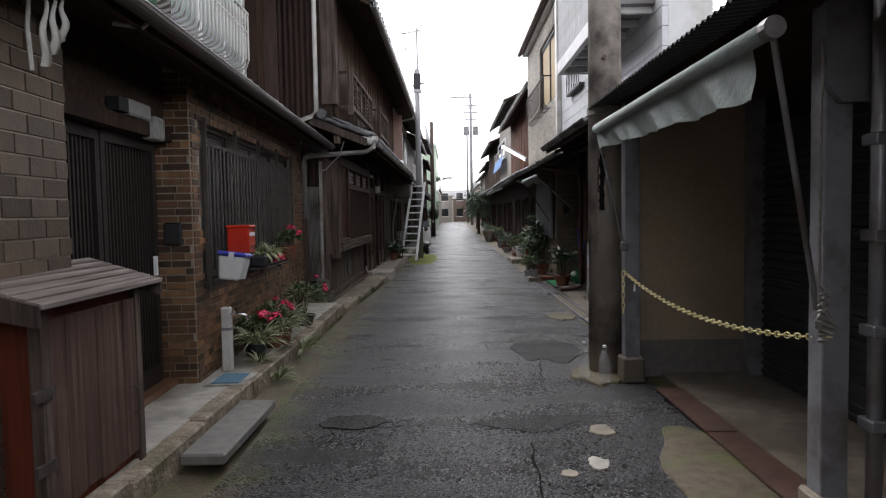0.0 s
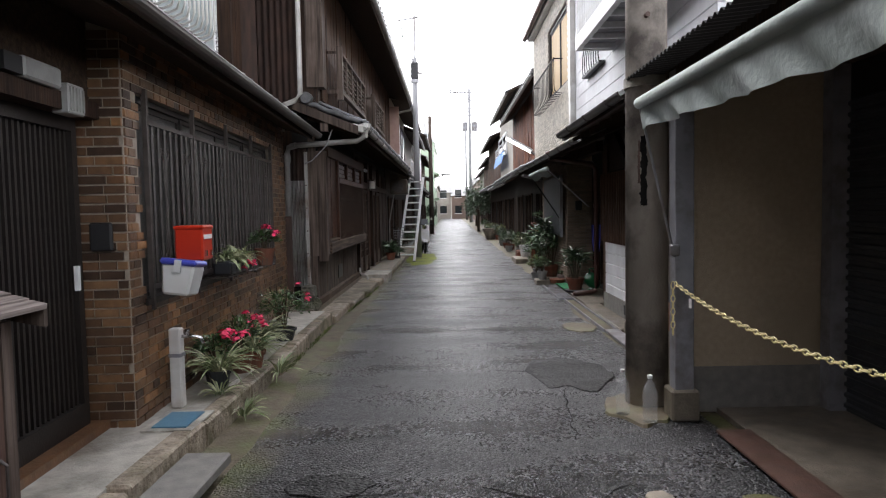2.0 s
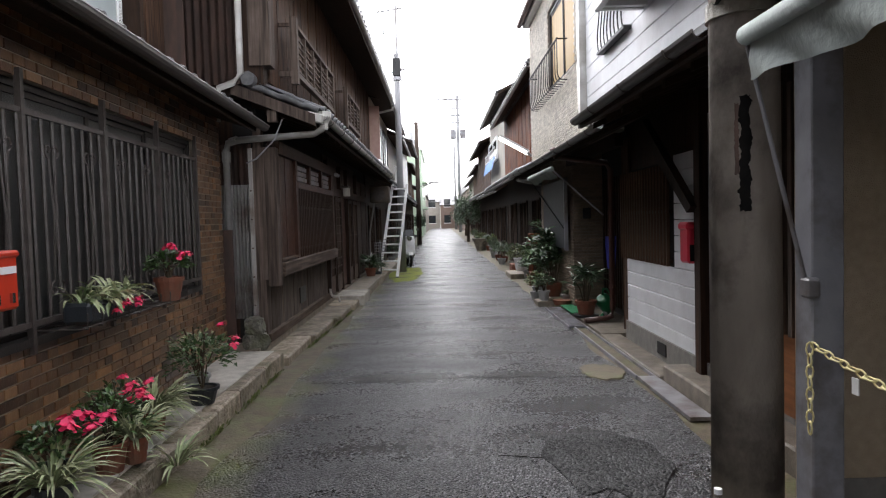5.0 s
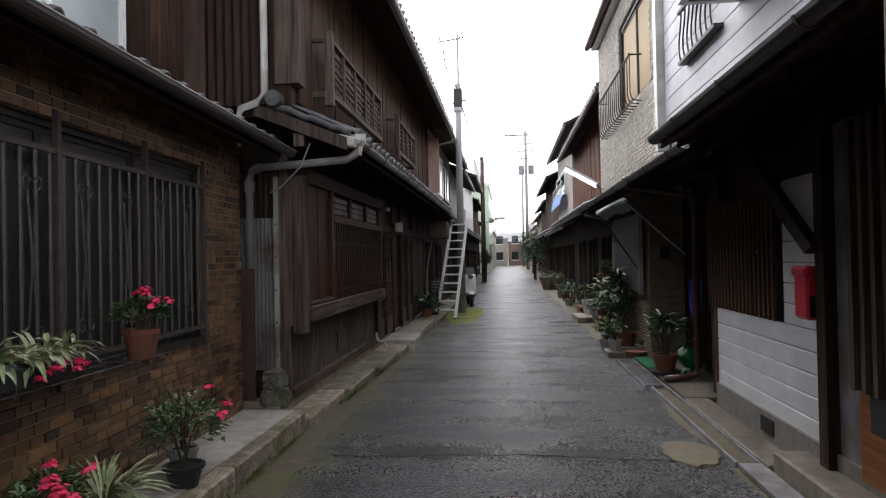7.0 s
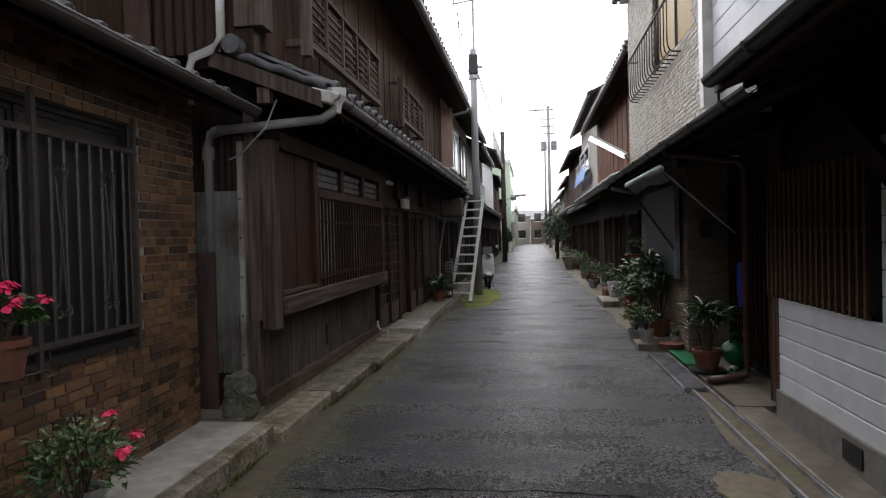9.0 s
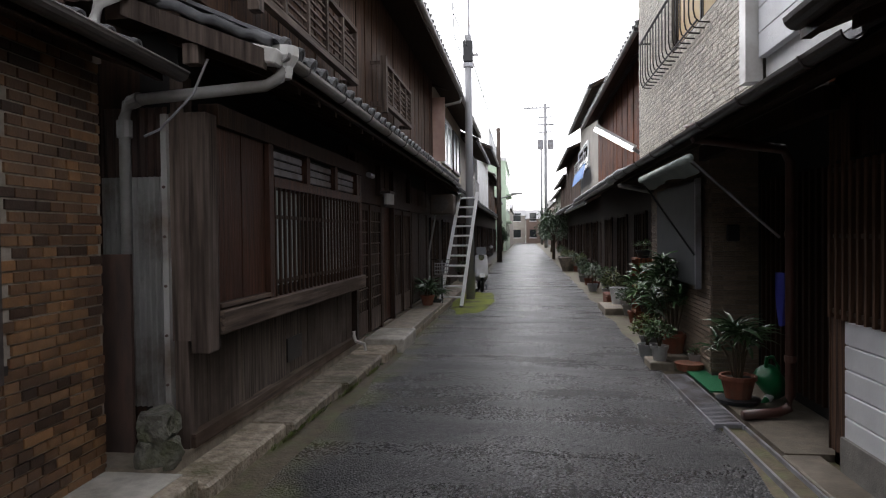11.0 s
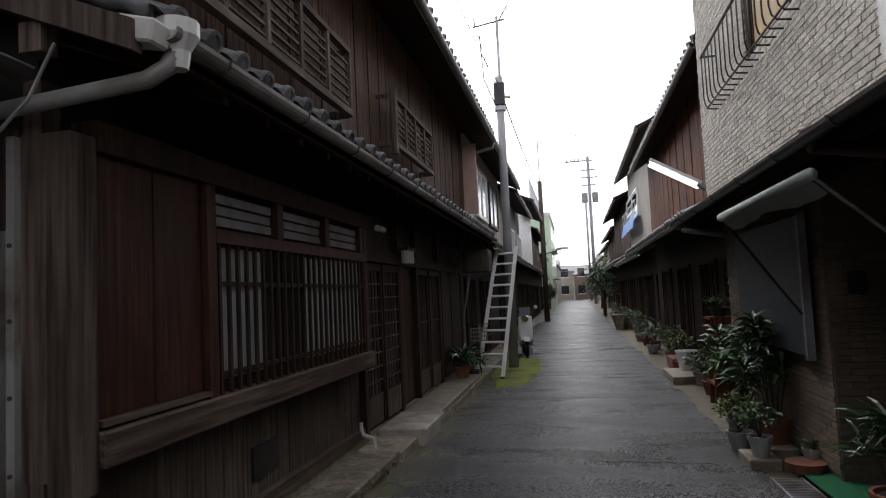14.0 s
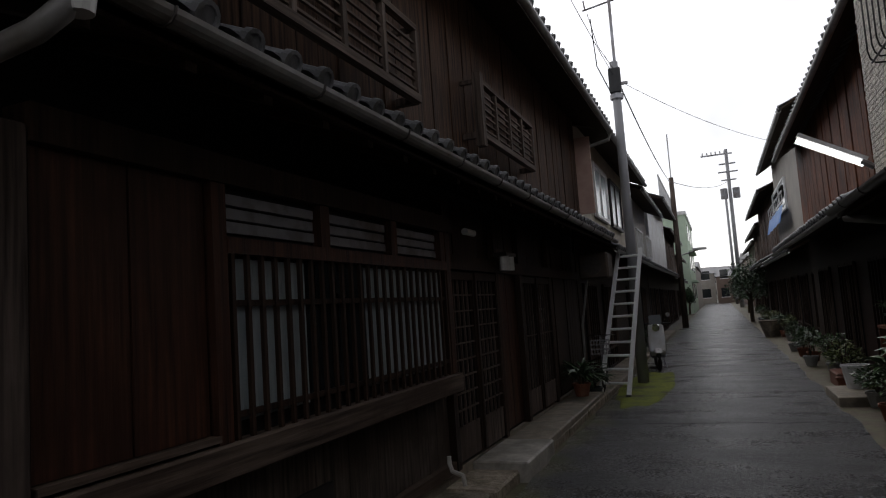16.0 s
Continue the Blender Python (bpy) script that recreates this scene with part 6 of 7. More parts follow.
for k in range(9):
    flower(fb, (0.1 + rr.uniform(0, 0.06), -0.1 + 0.045 * k + rr.uniform(-0.03, 0.03), 0.06 + rr.uniform(-0.08, 0.06)), 0.026, rr)
ws = thing("wire_shelf", "dark wire shelf hung under the window grille", "shelf")
for k in range(3):
    part("wire", rod((-2.16 + 0.13 * k, 6.75, 0.97), (-2.16 + 0.13 * k, 8.2, 0.97), 0.006, 5), M_IRON, ws)
for k in range(10):
    part("wire", tube([(-2.17, 6.75 + 0.16 * k, 1.1), (-2.17, 6.75 + 0.16 * k, 0.965), (-1.88, 6.75 + 0.16 * k, 0.965), (-1.88, 6.75 + 0.16 * k, 1.05)], 0.005, 5), M_IRON, ws)

# mailbox and plastic tub
mb = thing("mailbox", "red metal mailbox with a white label and two latches", "mailbox", pose(-1.83, 5.85, 1.18, 0, 0, 2.4))
part("body", box(-0.1, -0.11, 0.0, 0.09, 0.11, 0.225), M_RED, mb, bev=0.012)
part("lid", box(-0.105, -0.115, 0.215, 0.1, 0.115, 0.245), M_RED, mb, bev=0.01)
part("label_plate", box(0.09, -0.08, 0.15, 0.094, 0.09, 0.18), M_WHITE, mb, "white slot label")
for yy in (-0.06, 0.04):
    part("latch", box(0.09, yy, 0.03, 0.102, yy + 0.02, 0.07), M_CHROME, mb)
tb = thing("plastic_tub", "translucent plastic tub with a blue clip lid", "container", pose(-1.84, 5.6, 0.97, -5, 7, 2.4))
part("tub", prism([(-0.09, 0), (0.08, 0), (0.105, 0.2), (-0.115, 0.2)], "y", -0.11, 0.11), M_CLEAR, tb, bev=0.015)
part("lid", box(-0.125, -0.125, 0.195, 0.115, 0.125, 0.235), M_BLUE, tb, "blue plastic lid", bev=0.015)
for yy in (-0.133, 0.12):
    part("clip", box(-0.022, yy, 0.15, 0.022, yy + 0.013, 0.23), M_CLEAR, tb)


# tap post and hatch
tp = thing("standpipe", "white plastic garden tap post with a chrome tap", "tap", pose(-1.98, 5.83, 0.148))
part("post", box(-0.04, -0.04, 0, 0.04, 0.04, 0.56), M_PIPE_W, tp, bev=0.008)
part("band", box(-0.043, -0.043, 0.36, 0.043, 0.043, 0.385), M_STEEL_P, tp)
part("spout", tube([(0.03, 0, 0.5), (0.11, 0.02, 0.5), (0.16, 0.03, 0.485), (0.18, 0.03, 0.44)], 0.012, 8), M_CHROME, tp, smooth=True)
part("handle", tube([(0.08, -0.025, 0.545), (0.08, 0.035, 0.545)], 0.01, 6), M_CHROME, tp)
part("valve", rod((0.08, 0.01, 0.5), (0.08, 0.01, 0.54), 0.014), M_CHROME, tp)
ht = thing("meter_hatch", "blue water meter hatch in a pale concrete frame", "hatch", pose(-1.83, 5.48, 0.149))
part("frame", box(-0.17, -0.21, 0, 0.15, 0.21, 0.012), M_CONC_PALE, ht)
part("lid", box(-0.12, -0.16, 0.012, 0.1, 0.16, 0.02), M_BLUE_LID, ht)

# wooden shed
sd = thing("wooden_bin_shed", "weathered wooden storage box with a slatted sloping roof", "shed", pose(0, 0, 0))
part("body", box(-2.06, 2.88, 0.15, -1.8, 3.72, 1.1), M_SHED_RED, sd)
part("side_panel", box(-2.06, 2.85, 0.15, -1.8, 2.88, 1.1), M_SHED_RED, sd, "red-brown stained side board")
for k in range(6):
    part("board", box(-1.8, 2.9 + 0.134 * k, 0.19 + 0.006 * (k % 3), -1.775 + 0.004 * (k % 2), 3.03 + 0.134 * k, 1.06), M_WOOD_SHED, sd, bev=0.004)
part("frame_post", box(-1.82, 2.83, 0.15, -1.765, 2.895, 1.1), M_WOOD_GREY, sd)
part("frame_post", box(-1.82, 3.7, 0.12, -1.765, 3.76, 1.1), M_WOOD_GREY, sd)
for k in range(6):
    x0 = -1.7 - 0.072 * k
    part("roof_board", box(-0.032, 2.7, -0.01, 0.032, 3.84, 0.012, m=Matrix.Translation((x0, 0, 1.15 + 0.022 * k)) @ pose(0, 0, 0, 0, 14, 0)), M_WOOD_PALE, sd)
part("gable_board", prism([(-2.1, 1.14), (-1.68, 1.06), (-1.68, 1.15), (-2.1, 1.26)], "y", 2.68, 2.705), M_WOOD_GREY, sd)
part("gable_board", prism([(-2.1, 1.14), (-1.68, 1.06), (-1.68, 1.15), (-2.1, 1.26)], "y", 3.835, 3.86), M_WOOD_GREY, sd)
for z in (0.4, 0.72):
    part("latch", box(-1.772, 2.9, z, -1.755, 2.76, z + 0.05), M_IRON, sd)
part("handle", tube([(-1.77, 3.66, 0.42), (-1.745, 3.66, 0.44), (-1.745, 3.66, 0.56), (-1.77, 3.66, 0.58)], 0.007, 6), M_IRON, sd)

# cloth and green canvas under the eave
cl = thing("hanging_cloth", "dirty white cloth strips tied under the eave", "cloth")
for k in range(3):
    part("strip", sheet(4, 12, lambda u, v, k=k: (-1.76 + 0.025 * k + 0.035 * (u - 0.5) * (0.4 + v) + 0.012 * math.sin(v * 9 + k), 2.96 + 0.03 * k + 0.01 * math.sin(u * 6 + v * 5), 2.5 - (0.33 - 0.06 * k) * v)), M_PIPE_W, cl, smooth=True)
part("cord", tube([(-1.83, 2.98, 2.52), (-1.84, 2.97, 2.35), (-1.835, 2.98, 2.16)], 0.01, 6), M_PIPE_W, cl)
gc = thing("green_canopy", "folded green canvas awning under the eave", "awning")
part("canvas", lathe([(0.02, 0), (0.12, 0.02), (0.13, 0.4), (0.11, 0.8), (0.02, 0.82)], 14, m=pose(-1.62, 3.56, 2.66, 90, 0, 0)), M_CANVAS_G, gc, smooth=True)
part("rim", tube([(-1.52, 3.55, 2.55), (-1.6, 3.57, 2.5), (-1.75, 3.55, 2.52)], 0.012, 6), M_METER, gc)

# fittings at the entrance
mt = thing("door_light", "pale box lamp above the entrance", "lamp", A)
part("housing", box(-0.2, -0.85, 2.2, -0.1, -0.5, 2.31), M_POT_GR, mt, bev=0.012)
part("dark_end", box(-0.19, -1.0, 2.21, -0.11, -0.85, 2.3), M_CABLE, mt)
ic = thing("vent_box", "small ribbed beige meter box beside the door head", "box", A)
part("housing", box(-0.2, -0.44, 2.08, -0.1, -0.26, 2.25), M_POT_GR, ic, bev=0.008)
for k in range(5):
    part("rib", box(-0.1, -0.43 + 0.035 * k, 2.1, -0.092, -0.415 + 0.035 * k, 2.23), M_POT_GR, ic)
nm = thing("wall_lamp", "small black lamp fixed to the brick pier", "lamp", A)
part("body", box(-0.22, -0.05, 1.28, -0.08, -0.012, 1.46), M_CABLE, nm, bev=0.012)

# gap between the two houses: corrugated sheet, downpipe, rocks
cs = thing("corrugated_panel", "upright corrugated metal sheet with rust streaks", "panel")
bm = sheet(96, 1, lambda u, v: (-2.5 + 0.46 * u, 10.67 + 0.014 * math.sin(u * 6.283 * 12), 0.45 + 1.5 * v))
bmesh.ops.solidify(bm, geom=bm.faces[:], thickness=0.003)
part("sheet", bm, M_CORR, cs)
bm = sheet(48, 1, lambda u, v: (-2.5 + 0.46 * u, 10.675 + 0.01 * math.sin(u * 6.283 * 8), 1.95 + 0.45 * v))
bmesh.ops.solidify(bm, geom=bm.faces[:], thickness=0.003)
part("sheet", bm, M_CORR_DK, cs, "rust brown upper sheet")
part("edge_strip", box(-2.07, 10.64, 0.3, -2.03, 10.7, 2.35), M_CORR, cs)
for k in range(5):
    part("nail", rod((-2.05, 10.63, 0.6 + 0.32 * k), (-2.05, 10.642, 0.6 + 0.32 * k), 0.01, 6), M_RUST, cs)
lp = thing("downpipe", "pale grey gutter downpipe crossing under the eave", "pipe")
part("pipe", tube([(-1.2, 10.55, 2.6), (-1.22, 10.52, 2.52), (-1.3, 10.5, 2.47), (-2.2, 10.58, 2.43), (-2.27, 10.61, 2.41), (-2.3, 10.62, 2.33), (-2.3, 10.62, 1.45)], 0.037, 10), M_GUT_M, lp, smooth=True)
part("hopper", lathe([(0.04, -0.1), (0.05, -0.03), (0.085, 0.03), (0.085, 0.09), (0.06, 0.09)], 12, m=pose(-1.2, 10.56, 2.62)), M_PIPE_W, lp)
part("collar", rod((-2.3, 10.62, 2.2), (-2.3, 10.62, 2.31), 0.048, 12), M_GUT_M, lp)
part("collar", rod((-2.24, 10.6, 2.42), (-2.16, 10.57, 2.435), 0.045, 12), M_GUT_M, lp)
part("hopper_spout", prism([(-1.36, 2.6), (-1.2, 2.57), (-1.18, 2.66), (-1.34, 2.7)], "y", 10.38, 10.5), M_PIPE_W, lp, bev=0.01)
sb = tagged(part("scrap_board", box(-2.6, 10.58, 0.1, -2.26, 10.61, 1.45), M_CORR_DK, None), "dark rusty sheet leaning in the gap", "sheet")
up = thing("downpipe", "white downpipe on the corner of the timber house", "pipe")
part("pipe", tube([(-2.02, 10.32, 5.0), (-2.02, 10.32, 3.1), (-2.1, 10.3, 3.0), (-2.25, 10.3, 2.95), (-2.28, 10.3, 2.85), (-2.28, 10.3, 2.6)], 0.035, 10), M_PIPE_W, up, smooth=True)
us = thing("corrugated_panel", "dark upright ribbed sheet on the upper gable", "panel")
bm = sheet(60, 1, lambda u, v: (-2.9 + 0.85 * u, 10.38 + 0.015 * math.sin(u * 6.283 * 10), 3.0 + 2.1 * v))
bmesh.ops.solidify(bm, geom=bm.faces[:], thickness=0.003)
part("sheet", bm, M_CORR_DK, us)
part("edge_strip", box(-2.08, 10.36, 3.0, -2.04, 10.42, 5.1), M_CORR_DK, us)
ec = tagged(part("cable", tube([(-1.62, 10.4, 2.62), (-1.7, 10.36, 2.4), (-1.9, 10.34, 2.2), (-2.0, 10.34, 2.16)], 0.008, 6), M_STEEL_P, None), "loose grey cable hanging below the verge", "cable")
def rock(x, y, z, s, seed, label):
    bm = bmesh.new()
    bmesh.ops.create_icosphere(bm, subdivisions=3, radius=1)
    for v in bm.verts:
        c = v.co.copy()
        k = 1 + 0.35 * noise.noise(c * 1.3 + Vector((seed, 0, 0))) + 0.12 * noise.noise(c * 4 + Vector((seed, 3, 0)))
        for ax in range(3):
            c[ax] = max(-0.72, min(0.72, c[ax])) * k
        v.co = Vector((c.x * s[0], c.y * s[1], c.z * s[2]))
    ob = tagged(new("rock", mesh_of("rock", bm, M_ROCK)), label, "rock")
    ob.matrix_world = pose(x, y, z, 0, 0, seed * 20)
rock(-2.0, 10.42, 0.235, (0.17, 0.14, 0.12), 2, "rough grey boulder at the house corner")
rock(-2.02, 10.46, 0.4, (0.18, 0.14, 0.11), 5, "rough grey boulder stacked on another")
flowering(-1.95, 6.5, 0.148, 0.2, 0.28, "leafy geranium with pink blooms in a dark pot", 4, M_POT_DK, 181, br=0.04, n=260)
spider_plant(-1.78, 7.0, 0.148, 0.26, "variegated spider plant in a terracotta pot", M_TERRA, 182)
# wall fittings of the timber house
dl = thing("door_lamp", "round pale glass lamp beside the door", "lamp")
part("shade", rod((-1.8, 16.55, 2.02), (-1.8, 16.55, 2.2), 0.06, 12), M_CLEAR, dl)
part("shade", rod((-1.8, 16.75, 2.02), (-1.8, 16.75, 2.2), 0.06, 12), M_CLEAR, dl)
part("bracket", box(-1.9, 16.45, 2.18, -1.74, 16.85, 2.22), M_IRON, dl)
sl = thing("soffit_lamp", "small pale lamp under the eave", "lamp")
part("shade", rod((-1.8, 15.3, 2.36), (-1.8, 15.55, 2.36), 0.035, 10), M_CLEAR, sl)
ac = thing("air_conditioner", "grubby beige outdoor unit hung under the eave", "air conditioner")
part("casing", box(-1.75, 20.75, 1.98, -1.25, 21.3, 2.42), M_GRUBBY, ac, bev=0.03)
part("fan_grille", rod((-1.52, 20.735, 2.2), (-1.52, 20.75, 2.2), 0.16, 20), M_IRON, ac)
part("hose", tube([(-1.65, 20.95, 2.0), (-1.8, 20.95, 1.2), (-1.82, 21.0, 0.1)], 0.02, 8), M_GUT_M, ac)
sp2 = thing("drain_stub", "white plastic pipe stub at the sill", "pipe")
part("pipe", tube([(-1.87, 14.7, 0.36), (-1.87, 14.7, 0.3), (-1.84, 14.68, 0.24), (-1.72, 14.62, 0.22), (-1.7, 14.6, 0.14)], 0.02, 8), M_PIPE_W, sp2)
broad_plant(-1.7, 19.9, 0.14, 7, 0.25, "dark strap-leaved plant in a terracotta pot", M_TERRA, 41, 0.42, 0.05, 0.12, 0.14, 0.2, per=9)
broad_plant(-1.62, 20.5, 0.0, 5, 0.35, "dark leafy plant beside the ladder foot", M_POT_DK, 42, 0.35, 0.04, 0.15, per=10)

# ---- things on the right ----
rm = thing("mailbox", "pink-red plastic mailbox with a black window on white siding", "mailbox", pose(2.125, 8.86, 1.07))
part("body", box(-0.015, -0.1, 0, 0.1, 0.1, 0.34), M_PINKRED, rm, bev=0.02)
part("lid", box(-0.03, -0.11, 0.28, 0.1, 0.11, 0.35), M_PINKRED, rm, bev=0.02)
part("window", box(0.0, -0.106, 0.02, 0.085, -0.1, 0.16), M_PANE_DK, rm, "black clear window")
gm = thing("turf_mat", "bright green artificial turf mat", "mat")
part("mat", box(1.96, 13.05, 0.05, 2.3, 14.0, 0.066), M_GREEN_MAT, gm)
broad_plant(2.1, 12.7, 0.09, 8, 0.5, "young palm-like plant in a brown pot on a saucer", M_TERRA, 51, 0.24, 0.035, 0.2, 0.15, 0.2, per=16)
sa = tagged(part("saucer", lathe([(0.17, 0), (0.19, 0.035), (0.17, 0.035), (0, 0.03)], 16, m=pose(2.1, 12.7, 0.052)), M_POT_DK, None), "black plastic plant saucer on the porch", "saucer")
wc = thing("watering_can", "green plastic watering can lying tilted", "watering can", pose(2.42, 12.8, 0.2, 0, -48, 40))
part("body", lathe([(0.1, -0.1), (0.115, 0.0), (0.11, 0.14), (0.07, 0.17), (0.05, 0.17)], 16), M_GREEN_PL, wc, smooth=True)
part("spout", rod((-0.08, 0, -0.05), (-0.5, 0, 0.1), 0.03, 10, r2=0.015), M_GREEN_PL, wc)
part("collar", rod((-0.1, 0, -0.05), (-0.16, 0, -0.03), 0.036, 10), M_WHITE, wc)
part("handle", tube([(0.05, 0, 0.17), (0.12, 0, 0.22), (0.18, 0, 0.15), (0.17, 0, 0.02), (0.11, 0, -0.05)], 0.016, 8), M_GREEN_PL, wc, smooth=True)
bb = thing("blue_bag", "blue cloth hanging beside the lattice door", "cloth")
part("cloth", sheet(8, 12, lambda u, v: (2.42 + 0.16 * (u - 0.5) * (1 - 0.4 * v), 12.5 + 0.03 * math.sin(u * 9 + v * 3), 1.2 - 0.45 * v)), M_BLUE, bb, smooth=True)
sm = thing("small_meter", "small black box on the tiled pillar", "box")
part("housing", box(2.3, 13.69, 1.45, 2.42, 13.74, 1.62), M_CABLE, sm, bev=0.01)
def blk(x, y, w, l, h, label):
    tagged(part("concrete_block", box(x - w / 2, y - l / 2, -0.02, x + w / 2, y + l / 2, h), M_CONC, None, bev=0.01), label, "block", "blocks under the plant pots")
blk(1.78, 14.55, 0.26, 0.42, 0.08, "grey concrete block under a plant pot")
blk(2.02, 14.85, 0.24, 0.4, 0.1, "grey concrete block under a plant pot")
blk(1.95, 20.1, 0.4, 1.2, 0.12, "long concrete block beside the lane")
broad_plant(2.02, 14.9, 0.1, 9, 0.95, "tall bushy dracaena in a terracotta pot", M_TERRA, 61, 0.27, 0.045, 0.3, 0.15, 0.24, per=26)
broad_plant(1.86, 15.5, 0.0, 8, 0.85, "tall bushy dracaena beside the tiled wall", M_POT_GR, 62, 0.25, 0.04, 0.3, 0.14, 0.22, M_LEAF, per=24)
broad_plant(2.0, 16.2, 0.0, 8, 0.95, "leafy green plant beside the tiled wall", M_TERRA, 63, 0.2, 0.05, 0.3, 0.14, 0.2, M_LEAF, per=24)
flowering(1.78, 14.5, 0.08, 0.2, 0.34, "bushy small-leaved plant in a grey pot", 0, M_POT_GR, 64, M_LEAF, 0.06, 260, "potted plants along the lane", 0.1, 0.17, "leafy_plant")
flowering(1.75, 15.1, 0.0, 0.24, 0.42, "bushy small-leaved plant in a grey pot", 0, M_POT_GR, 65, M_LEAF_Y, 0.06, 300, "potted plants along the lane", 0.12, 0.17, "leafy_plant")
flowering(2.12, 14.25, 0.05, 0.08, 0.1, "small seedling in a pale pot", 0, M_POT_GR, 66, M_LEAF, 0.05, 40, "potted plants along the lane", 0.08, 0.15, "leafy_plant")
tagged(part("terracotta_saucer", lathe([(0.13, 0), (0.16, 0.08), (0.14, 0.08), (0, 0.06)], 16, m=pose(2.02, 14.1, 0.05)), M_TERRA, None), "upturned terracotta dish on the ledge", "dish")
# shelf with pots further on
rs = thing("plant_stand", "red wooden plant stand holding a small pot", "stand", pose(2.1, 17.4, 0))
part("side_panel", box(-0.15, -0.2, 0.02, 0.15, -0.17, 1.15), M_WOOD_RUST, rs)
part("side_panel", box(-0.15, 0.17, 0.02, 0.15, 0.2, 1.15), M_WOOD_RUST, rs)
for z in (0.3, 0.7, 1.12):
    part("shelf", box(-0.16, -0.21, z, 0.16, 0.21, z + 0.03), M_WOOD_RUST, rs)
flowering(2.1, 17.4, 1.15, 0.2, 0.2, "low green plant in a dark pot on a stand", 0, M_POT_DK, 71, M_LEAF, 0.05, 160, "potted plants along the lane", 0.12, 0.12, "leafy_plant")
flowering(2.1, 17.2, 0.33, 0.24, 0.32, "leafy green plant on a low shelf", 0, M_POT_DK, 72, M_LEAF, 0.06, 200, "potted plants along the lane", 0.1, 0.12, "leafy_plant")
wp = thing("white_bucket", "white plastic planter bucket", "bucket", pose(2.12, 20.4, 0.12))
part("bucket", lathe([(0, 0), (0.13, 0), (0.18, 0.3), (0.19, 0.3), (0.19, 0.33), (0.165, 0.33), (0.12, 0.03), (0, 0.03)], 16), M_WHITE, wp)
tagged(part("planter", box(2.0, 21.3, -0.02, 2.35, 22.1, 0.22), M_TERRA, None, bev=0.02), "long brown planter trough", "planter")
rp_ = random.Random(81)
for k in range(9):
    yy = 18.4 + k * 1.25 + rp_.uniform(-0.3, 0.3)
    if 19.9 < yy < 20.8:
        continue
    flowering(2.15 + rp_.uniform(-0.12, 0.12), yy, 0.0, rp_.uniform(0.22, 0.34), rp_.uniform(0.4, 0.85), "leafy potted shrub beside the lane", 0, rp_.choice([M_TERRA, M_POT_GR, M_POT_DK]), 90 + k, rp_.choice([M_LEAF, M_LEAF_DK, M_LEAF_Y]), 0.075, 260, "potted plants along the lane", 0.14, 0.2, "potted_shrub")
for k in range(9):
    yy = 30 + k * 2.1
    flowering(2.35, yy, 0.0, rp_.uniform(0.25, 0.4), rp_.uniform(0.4, 0.8), "leafy potted shrub beside the lane", 0, rp_.choice([M_TERRA, M_POT_GR]), 120 + k, rp_.choice([M_LEAF_DK, M_LEAF_Y]), 0.09, 200, "potted plants along the lane", 0.16, 0.22, "potted_shrub")
gbx = thing("stone_basin", "grey stone basin beside the lane", "basin", pose(2.0, 34.5, 0))
part("basin", lathe([(0, 0), (0.22, 0), (0.38, 0.5), (0.42, 0.55), (0.36, 0.55), (0.2, 0.12), (0, 0.1)], 14), M_CONC, gbx)
def tree(x, y, w, h, seed, label):
    rng = random.Random(seed)
    t = thing("tree", label, "tree", pose(x, y, 0))
    part("trunk", rod((0, 0, 0), (0.05, 0, h * 0.45), 0.1, 8, r2=0.06), M_STEM, t)
    for k in range(6):
        a = k * 1.1
        part("limb", rod((0.05, 0, h * (0.3 + 0.03 * k)), (w * 0.6 * math.cos(a), w * 0.6 * math.sin(a), h * (0.55 + 0.06 * k)), 0.04, 6, r2=0.015), M_STEM, t)
    def place(k):
        v = ball_dirs(rng, -0.6)
        f = rng.uniform(0.3, 1.0) ** 0.5 * (0.8 + 0.5 * noise.noise(v * 2.3 + Vector((seed, 0, 0))))
        return (v.x * w * f, v.y * w * 1.4 * f, h * 0.58 + v.z * h * 0.42 * f), ball_dirs(rng, -0.6)
    leaves("crown", t, M_LEAF_DK, 1800, place, 0.16, 0.08, rng, 0.3, 2)
tree(1.95, 47, 1.2, 3.3, 5, "dark evergreen tree leaning over the lane")
tree(2.1, 51, 1.25, 3.0, 6, "dark evergreen tree leaning over the lane")
tree(2.4, 62, 1.1, 2.4, 7, "dark evergreen shrub by the lane")
tree(-1.75, 66.5, 0.6, 2.2, 8, "green shrub before the pale green building")

# ---- scooter and bicycle by the pole ----
sc = thing("motor_scooter", "white motor scooter parked beside the pole", "scooter", pose(-0.98, 25.2, 0, 0, 0, 8))
for yy in (-0.55, 0.6):
    w = part("wheel", rod((-0.045, yy, 0.24), (0.045, yy, 0.24), 0.05, 10), M_STEEL, sc)
    tb2 = bmesh.new()
    tube([(0, yy + 0.2 * math.cos(a), 0.24 + 0.2 * math.sin(a)) for a in (6.2832 * k / 16 for k in range(17))], 0.045, 8, tb2)
    part("tyre", tb2, M_TYRE, w, smooth=True)
    part("rim", rod((-0.03, yy, 0.24), (0.03, yy, 0.24), 0.13, 14), M_ALU, w)
part("front_shield", prism([(-0.52, 0.4), (-0.32, 0.3), (-0.22, 0.95), (-0.3, 1.0), (-0.42, 0.75)], "x", -0.17, 0.17), M_WHITE, sc, bev=0.03)
part("front_fender", prism([(-0.8, 0.4), (-0.55, 0.5), (-0.35, 0.4), (-0.5, 0.36)], "x", -0.08, 0.08), M_WHITE, sc, bev=0.02)
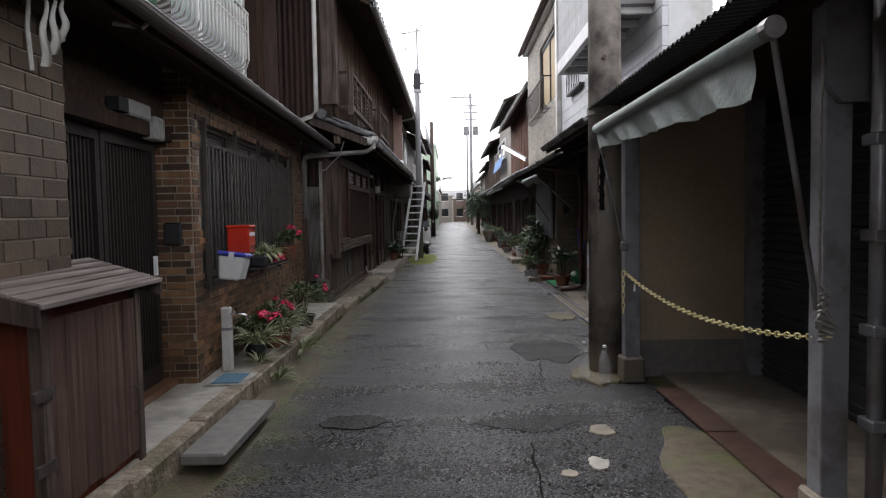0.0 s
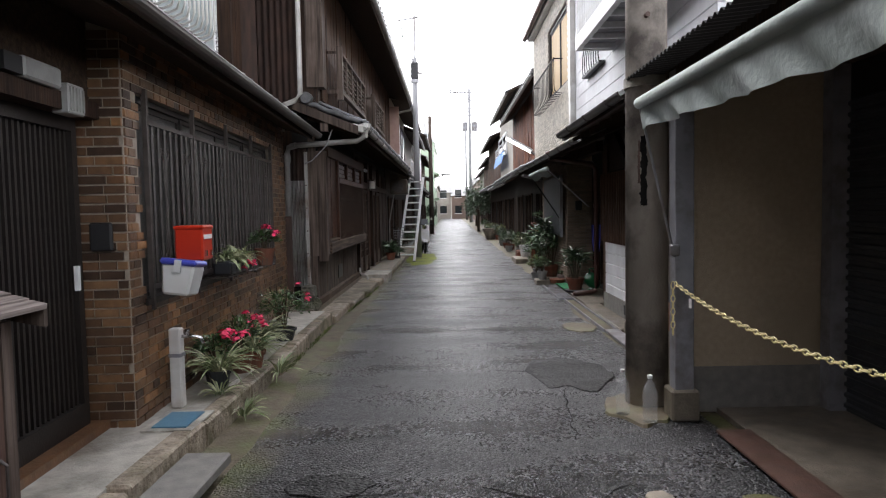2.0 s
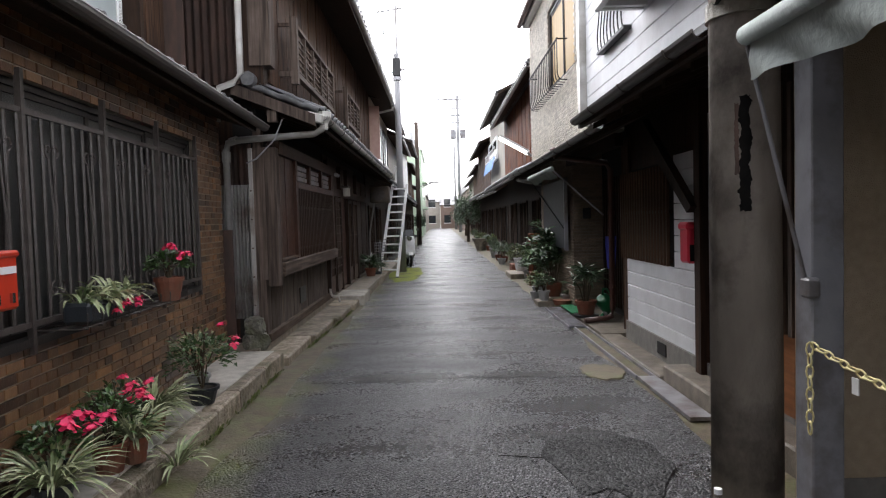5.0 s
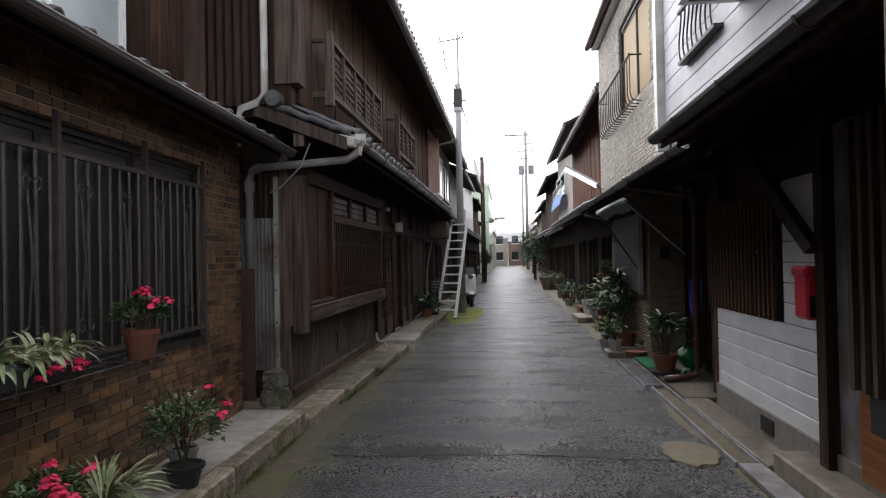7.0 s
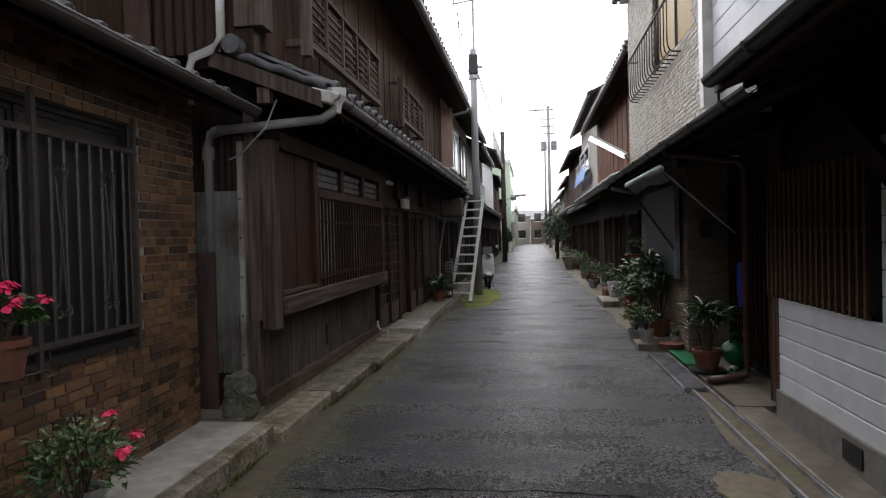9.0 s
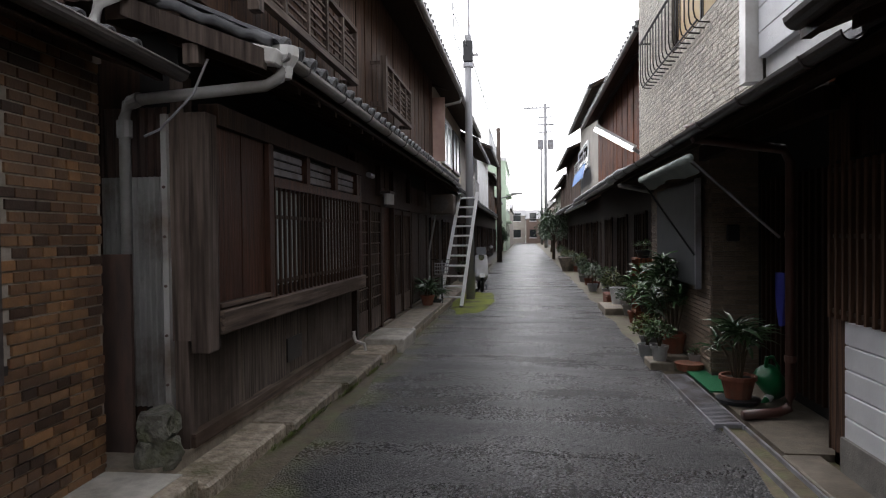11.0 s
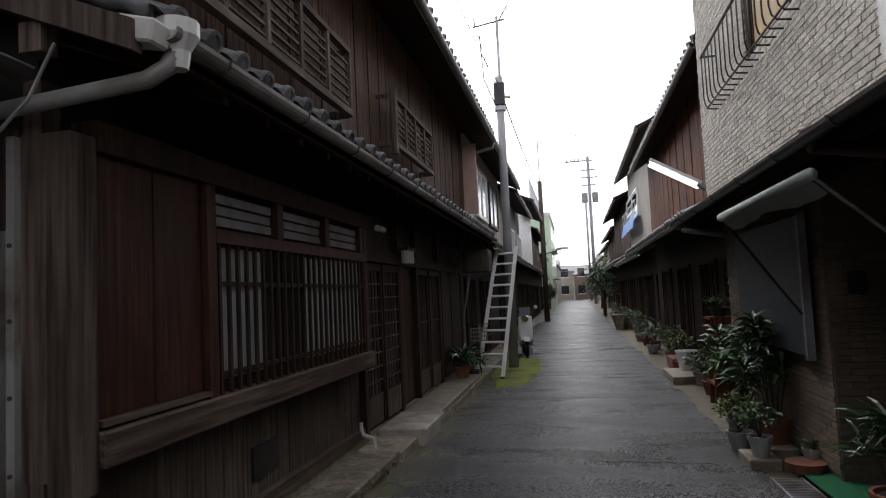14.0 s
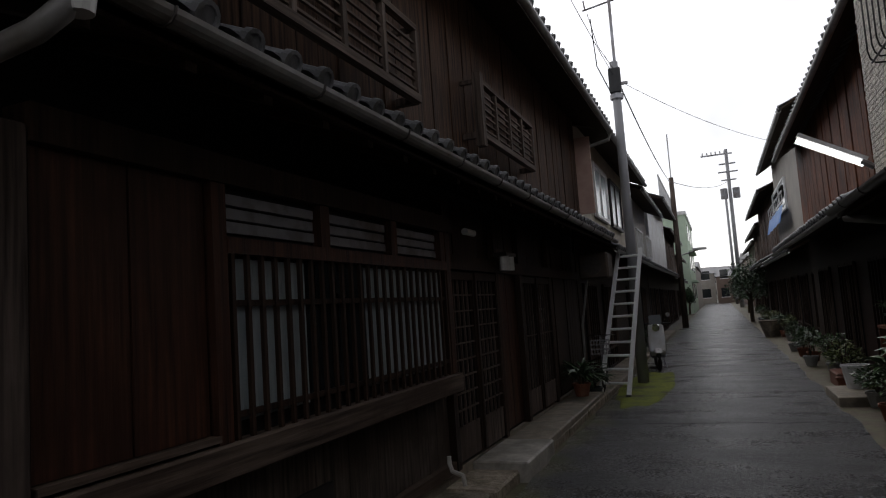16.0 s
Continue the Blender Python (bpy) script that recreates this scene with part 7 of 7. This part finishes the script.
part("footboard", box(-0.15, -0.3, 0.26, 0.15, 0.2, 0.33), M_STEEL_P, sc, bev=0.02)
part("rear_body", prism([(0.1, 0.3), (0.75, 0.45), (0.8, 0.68), (0.15, 0.72)], "x", -0.16, 0.16), M_WHITE, sc, bev=0.04)
part("seat", prism([(0.08, 0.72), (0.78, 0.7), (0.75, 0.8), (0.15, 0.8)], "x", -0.14, 0.14), M_TYRE, sc, bev=0.03)
part("handlebar", tube([(-0.32, -0.28, 1.0), (-0.1, -0.34, 1.03), (0.1, -0.34, 1.03), (0.32, -0.28, 1.0)], 0.018, 8), M_TYRE, sc)
part("headlight", rod((0, -0.44, 0.92), (0, -0.32, 0.94), 0.08, 14), M_CHROME, sc)
part("windscreen", sheet(6, 4, lambda u, v: (-0.13 + 0.26 * u, -0.42 + 0.12 * v, 1.0 + 0.2 * v)), M_PANE_DK, sc)
part("stand", rod((0.1, 0.1, 0.28), (0.2, 0.12, 0.0), 0.015), M_STEEL, sc)
part("mirror", rod((0.28, -0.3, 1.2), (0.28, -0.28, 1.2), 0.05, 10), M_CHROME, sc)
part("mirror_stem", rod((0.25, -0.29, 1.0), (0.28, -0.29, 1.2), 0.008), M_CABLE, sc)
bk = thing("bicycle", "dark bicycle leaning behind the ladder", "bicycle", pose(-1.6, 21.6, 0, 0, 0, 6))
for yy in (-0.52, 0.52):
    w = part("wheel", tube([(0, yy + 0.31 * math.cos(a), 0.33 + 0.31 * math.sin(a)) for a in (6.2832 * k / 24 for k in range(25))], 0.016, 6), M_TYRE, bk)
    part("rim", tube([(0, yy + 0.285 * math.cos(a), 0.33 + 0.285 * math.sin(a)) for a in (6.2832 * k / 24 for k in range(25))], 0.008, 5), M_CHROME, w)
for a, b in (((0, 0, 0.3), (0, -0.42, 0.8)), ((0, 0, 0.3), (0, 0.2, 0.85)), ((0, 0.52, 0.33), (0, 0, 0.3)), ((0, 0.52, 0.33), (0, 0.15, 0.7)), ((0, -0.52, 0.33), (0, -0.4, 0.98))):
    part("frame_tube", rod(a, b, 0.016), M_STEEL_P, bk)
part("handlebar", tube([(-0.25, -0.25, 1.0), (-0.1, -0.4, 1.0), (0.1, -0.4, 1.0), (0.25, -0.25, 1.0)], 0.011, 6), M_CHROME, bk)
part("saddle", box(-0.07, 0.1, 0.85, 0.07, 0.34, 0.91), M_TYRE, bk, bev=0.02)
for z in (0.7, 0.78, 0.86, 0.93):
    part("basket_wire", tube([(-0.15, -0.75, z), (0.15, -0.75, z), (0.15, -0.5, z), (-0.15, -0.5, z), (-0.15, -0.75, z)], 0.006, 5), M_STEEL, bk)
for k in range(7):
    part("basket_wire", tube([(-0.15 + 0.05 * k, -0.75, 0.93), (-0.15 + 0.05 * k, -0.75, 0.7), (-0.15 + 0.05 * k, -0.5, 0.7), (-0.15 + 0.05 * k, -0.5, 0.93)], 0.005, 5), M_STEEL, bk)
for k in range(4):
    flowering(-1.7, 27.5 + 1.7 * k, 0.0, 0.25, 0.6, "leafy potted shrub by the cream house", 0, M_POT_GR, 150 + k, M_LEAF_DK, 0.08, 200, "potted plants along the lane", 0.14, 0.2, "potted_shrub")

# moss tufts and weeds along the kerb
rw = random.Random(200)
wd = thing("kerb_weeds", "small green weeds in the kerb joint", "weeds", kind="stuff")
spots = [rw.choice([7.9, 8.9, 9.6, 11.6, 12.2, 13.1, 14.0]) + rw.gauss(0, 0.18) for k in range(500)]
leaves("blades", wd, M_LEAF_Y, 500, lambda k: ((-1.64 + min(1, max(0, (spots[k] - 10.3) / 5)) * 0.2 + rw.uniform(-0.01, 0.03), spots[k], -0.01), (rw.uniform(0, 1), rw.uniform(-1, 1), 1.2)), 0.045, 0.014, rw, 0.4, 2)
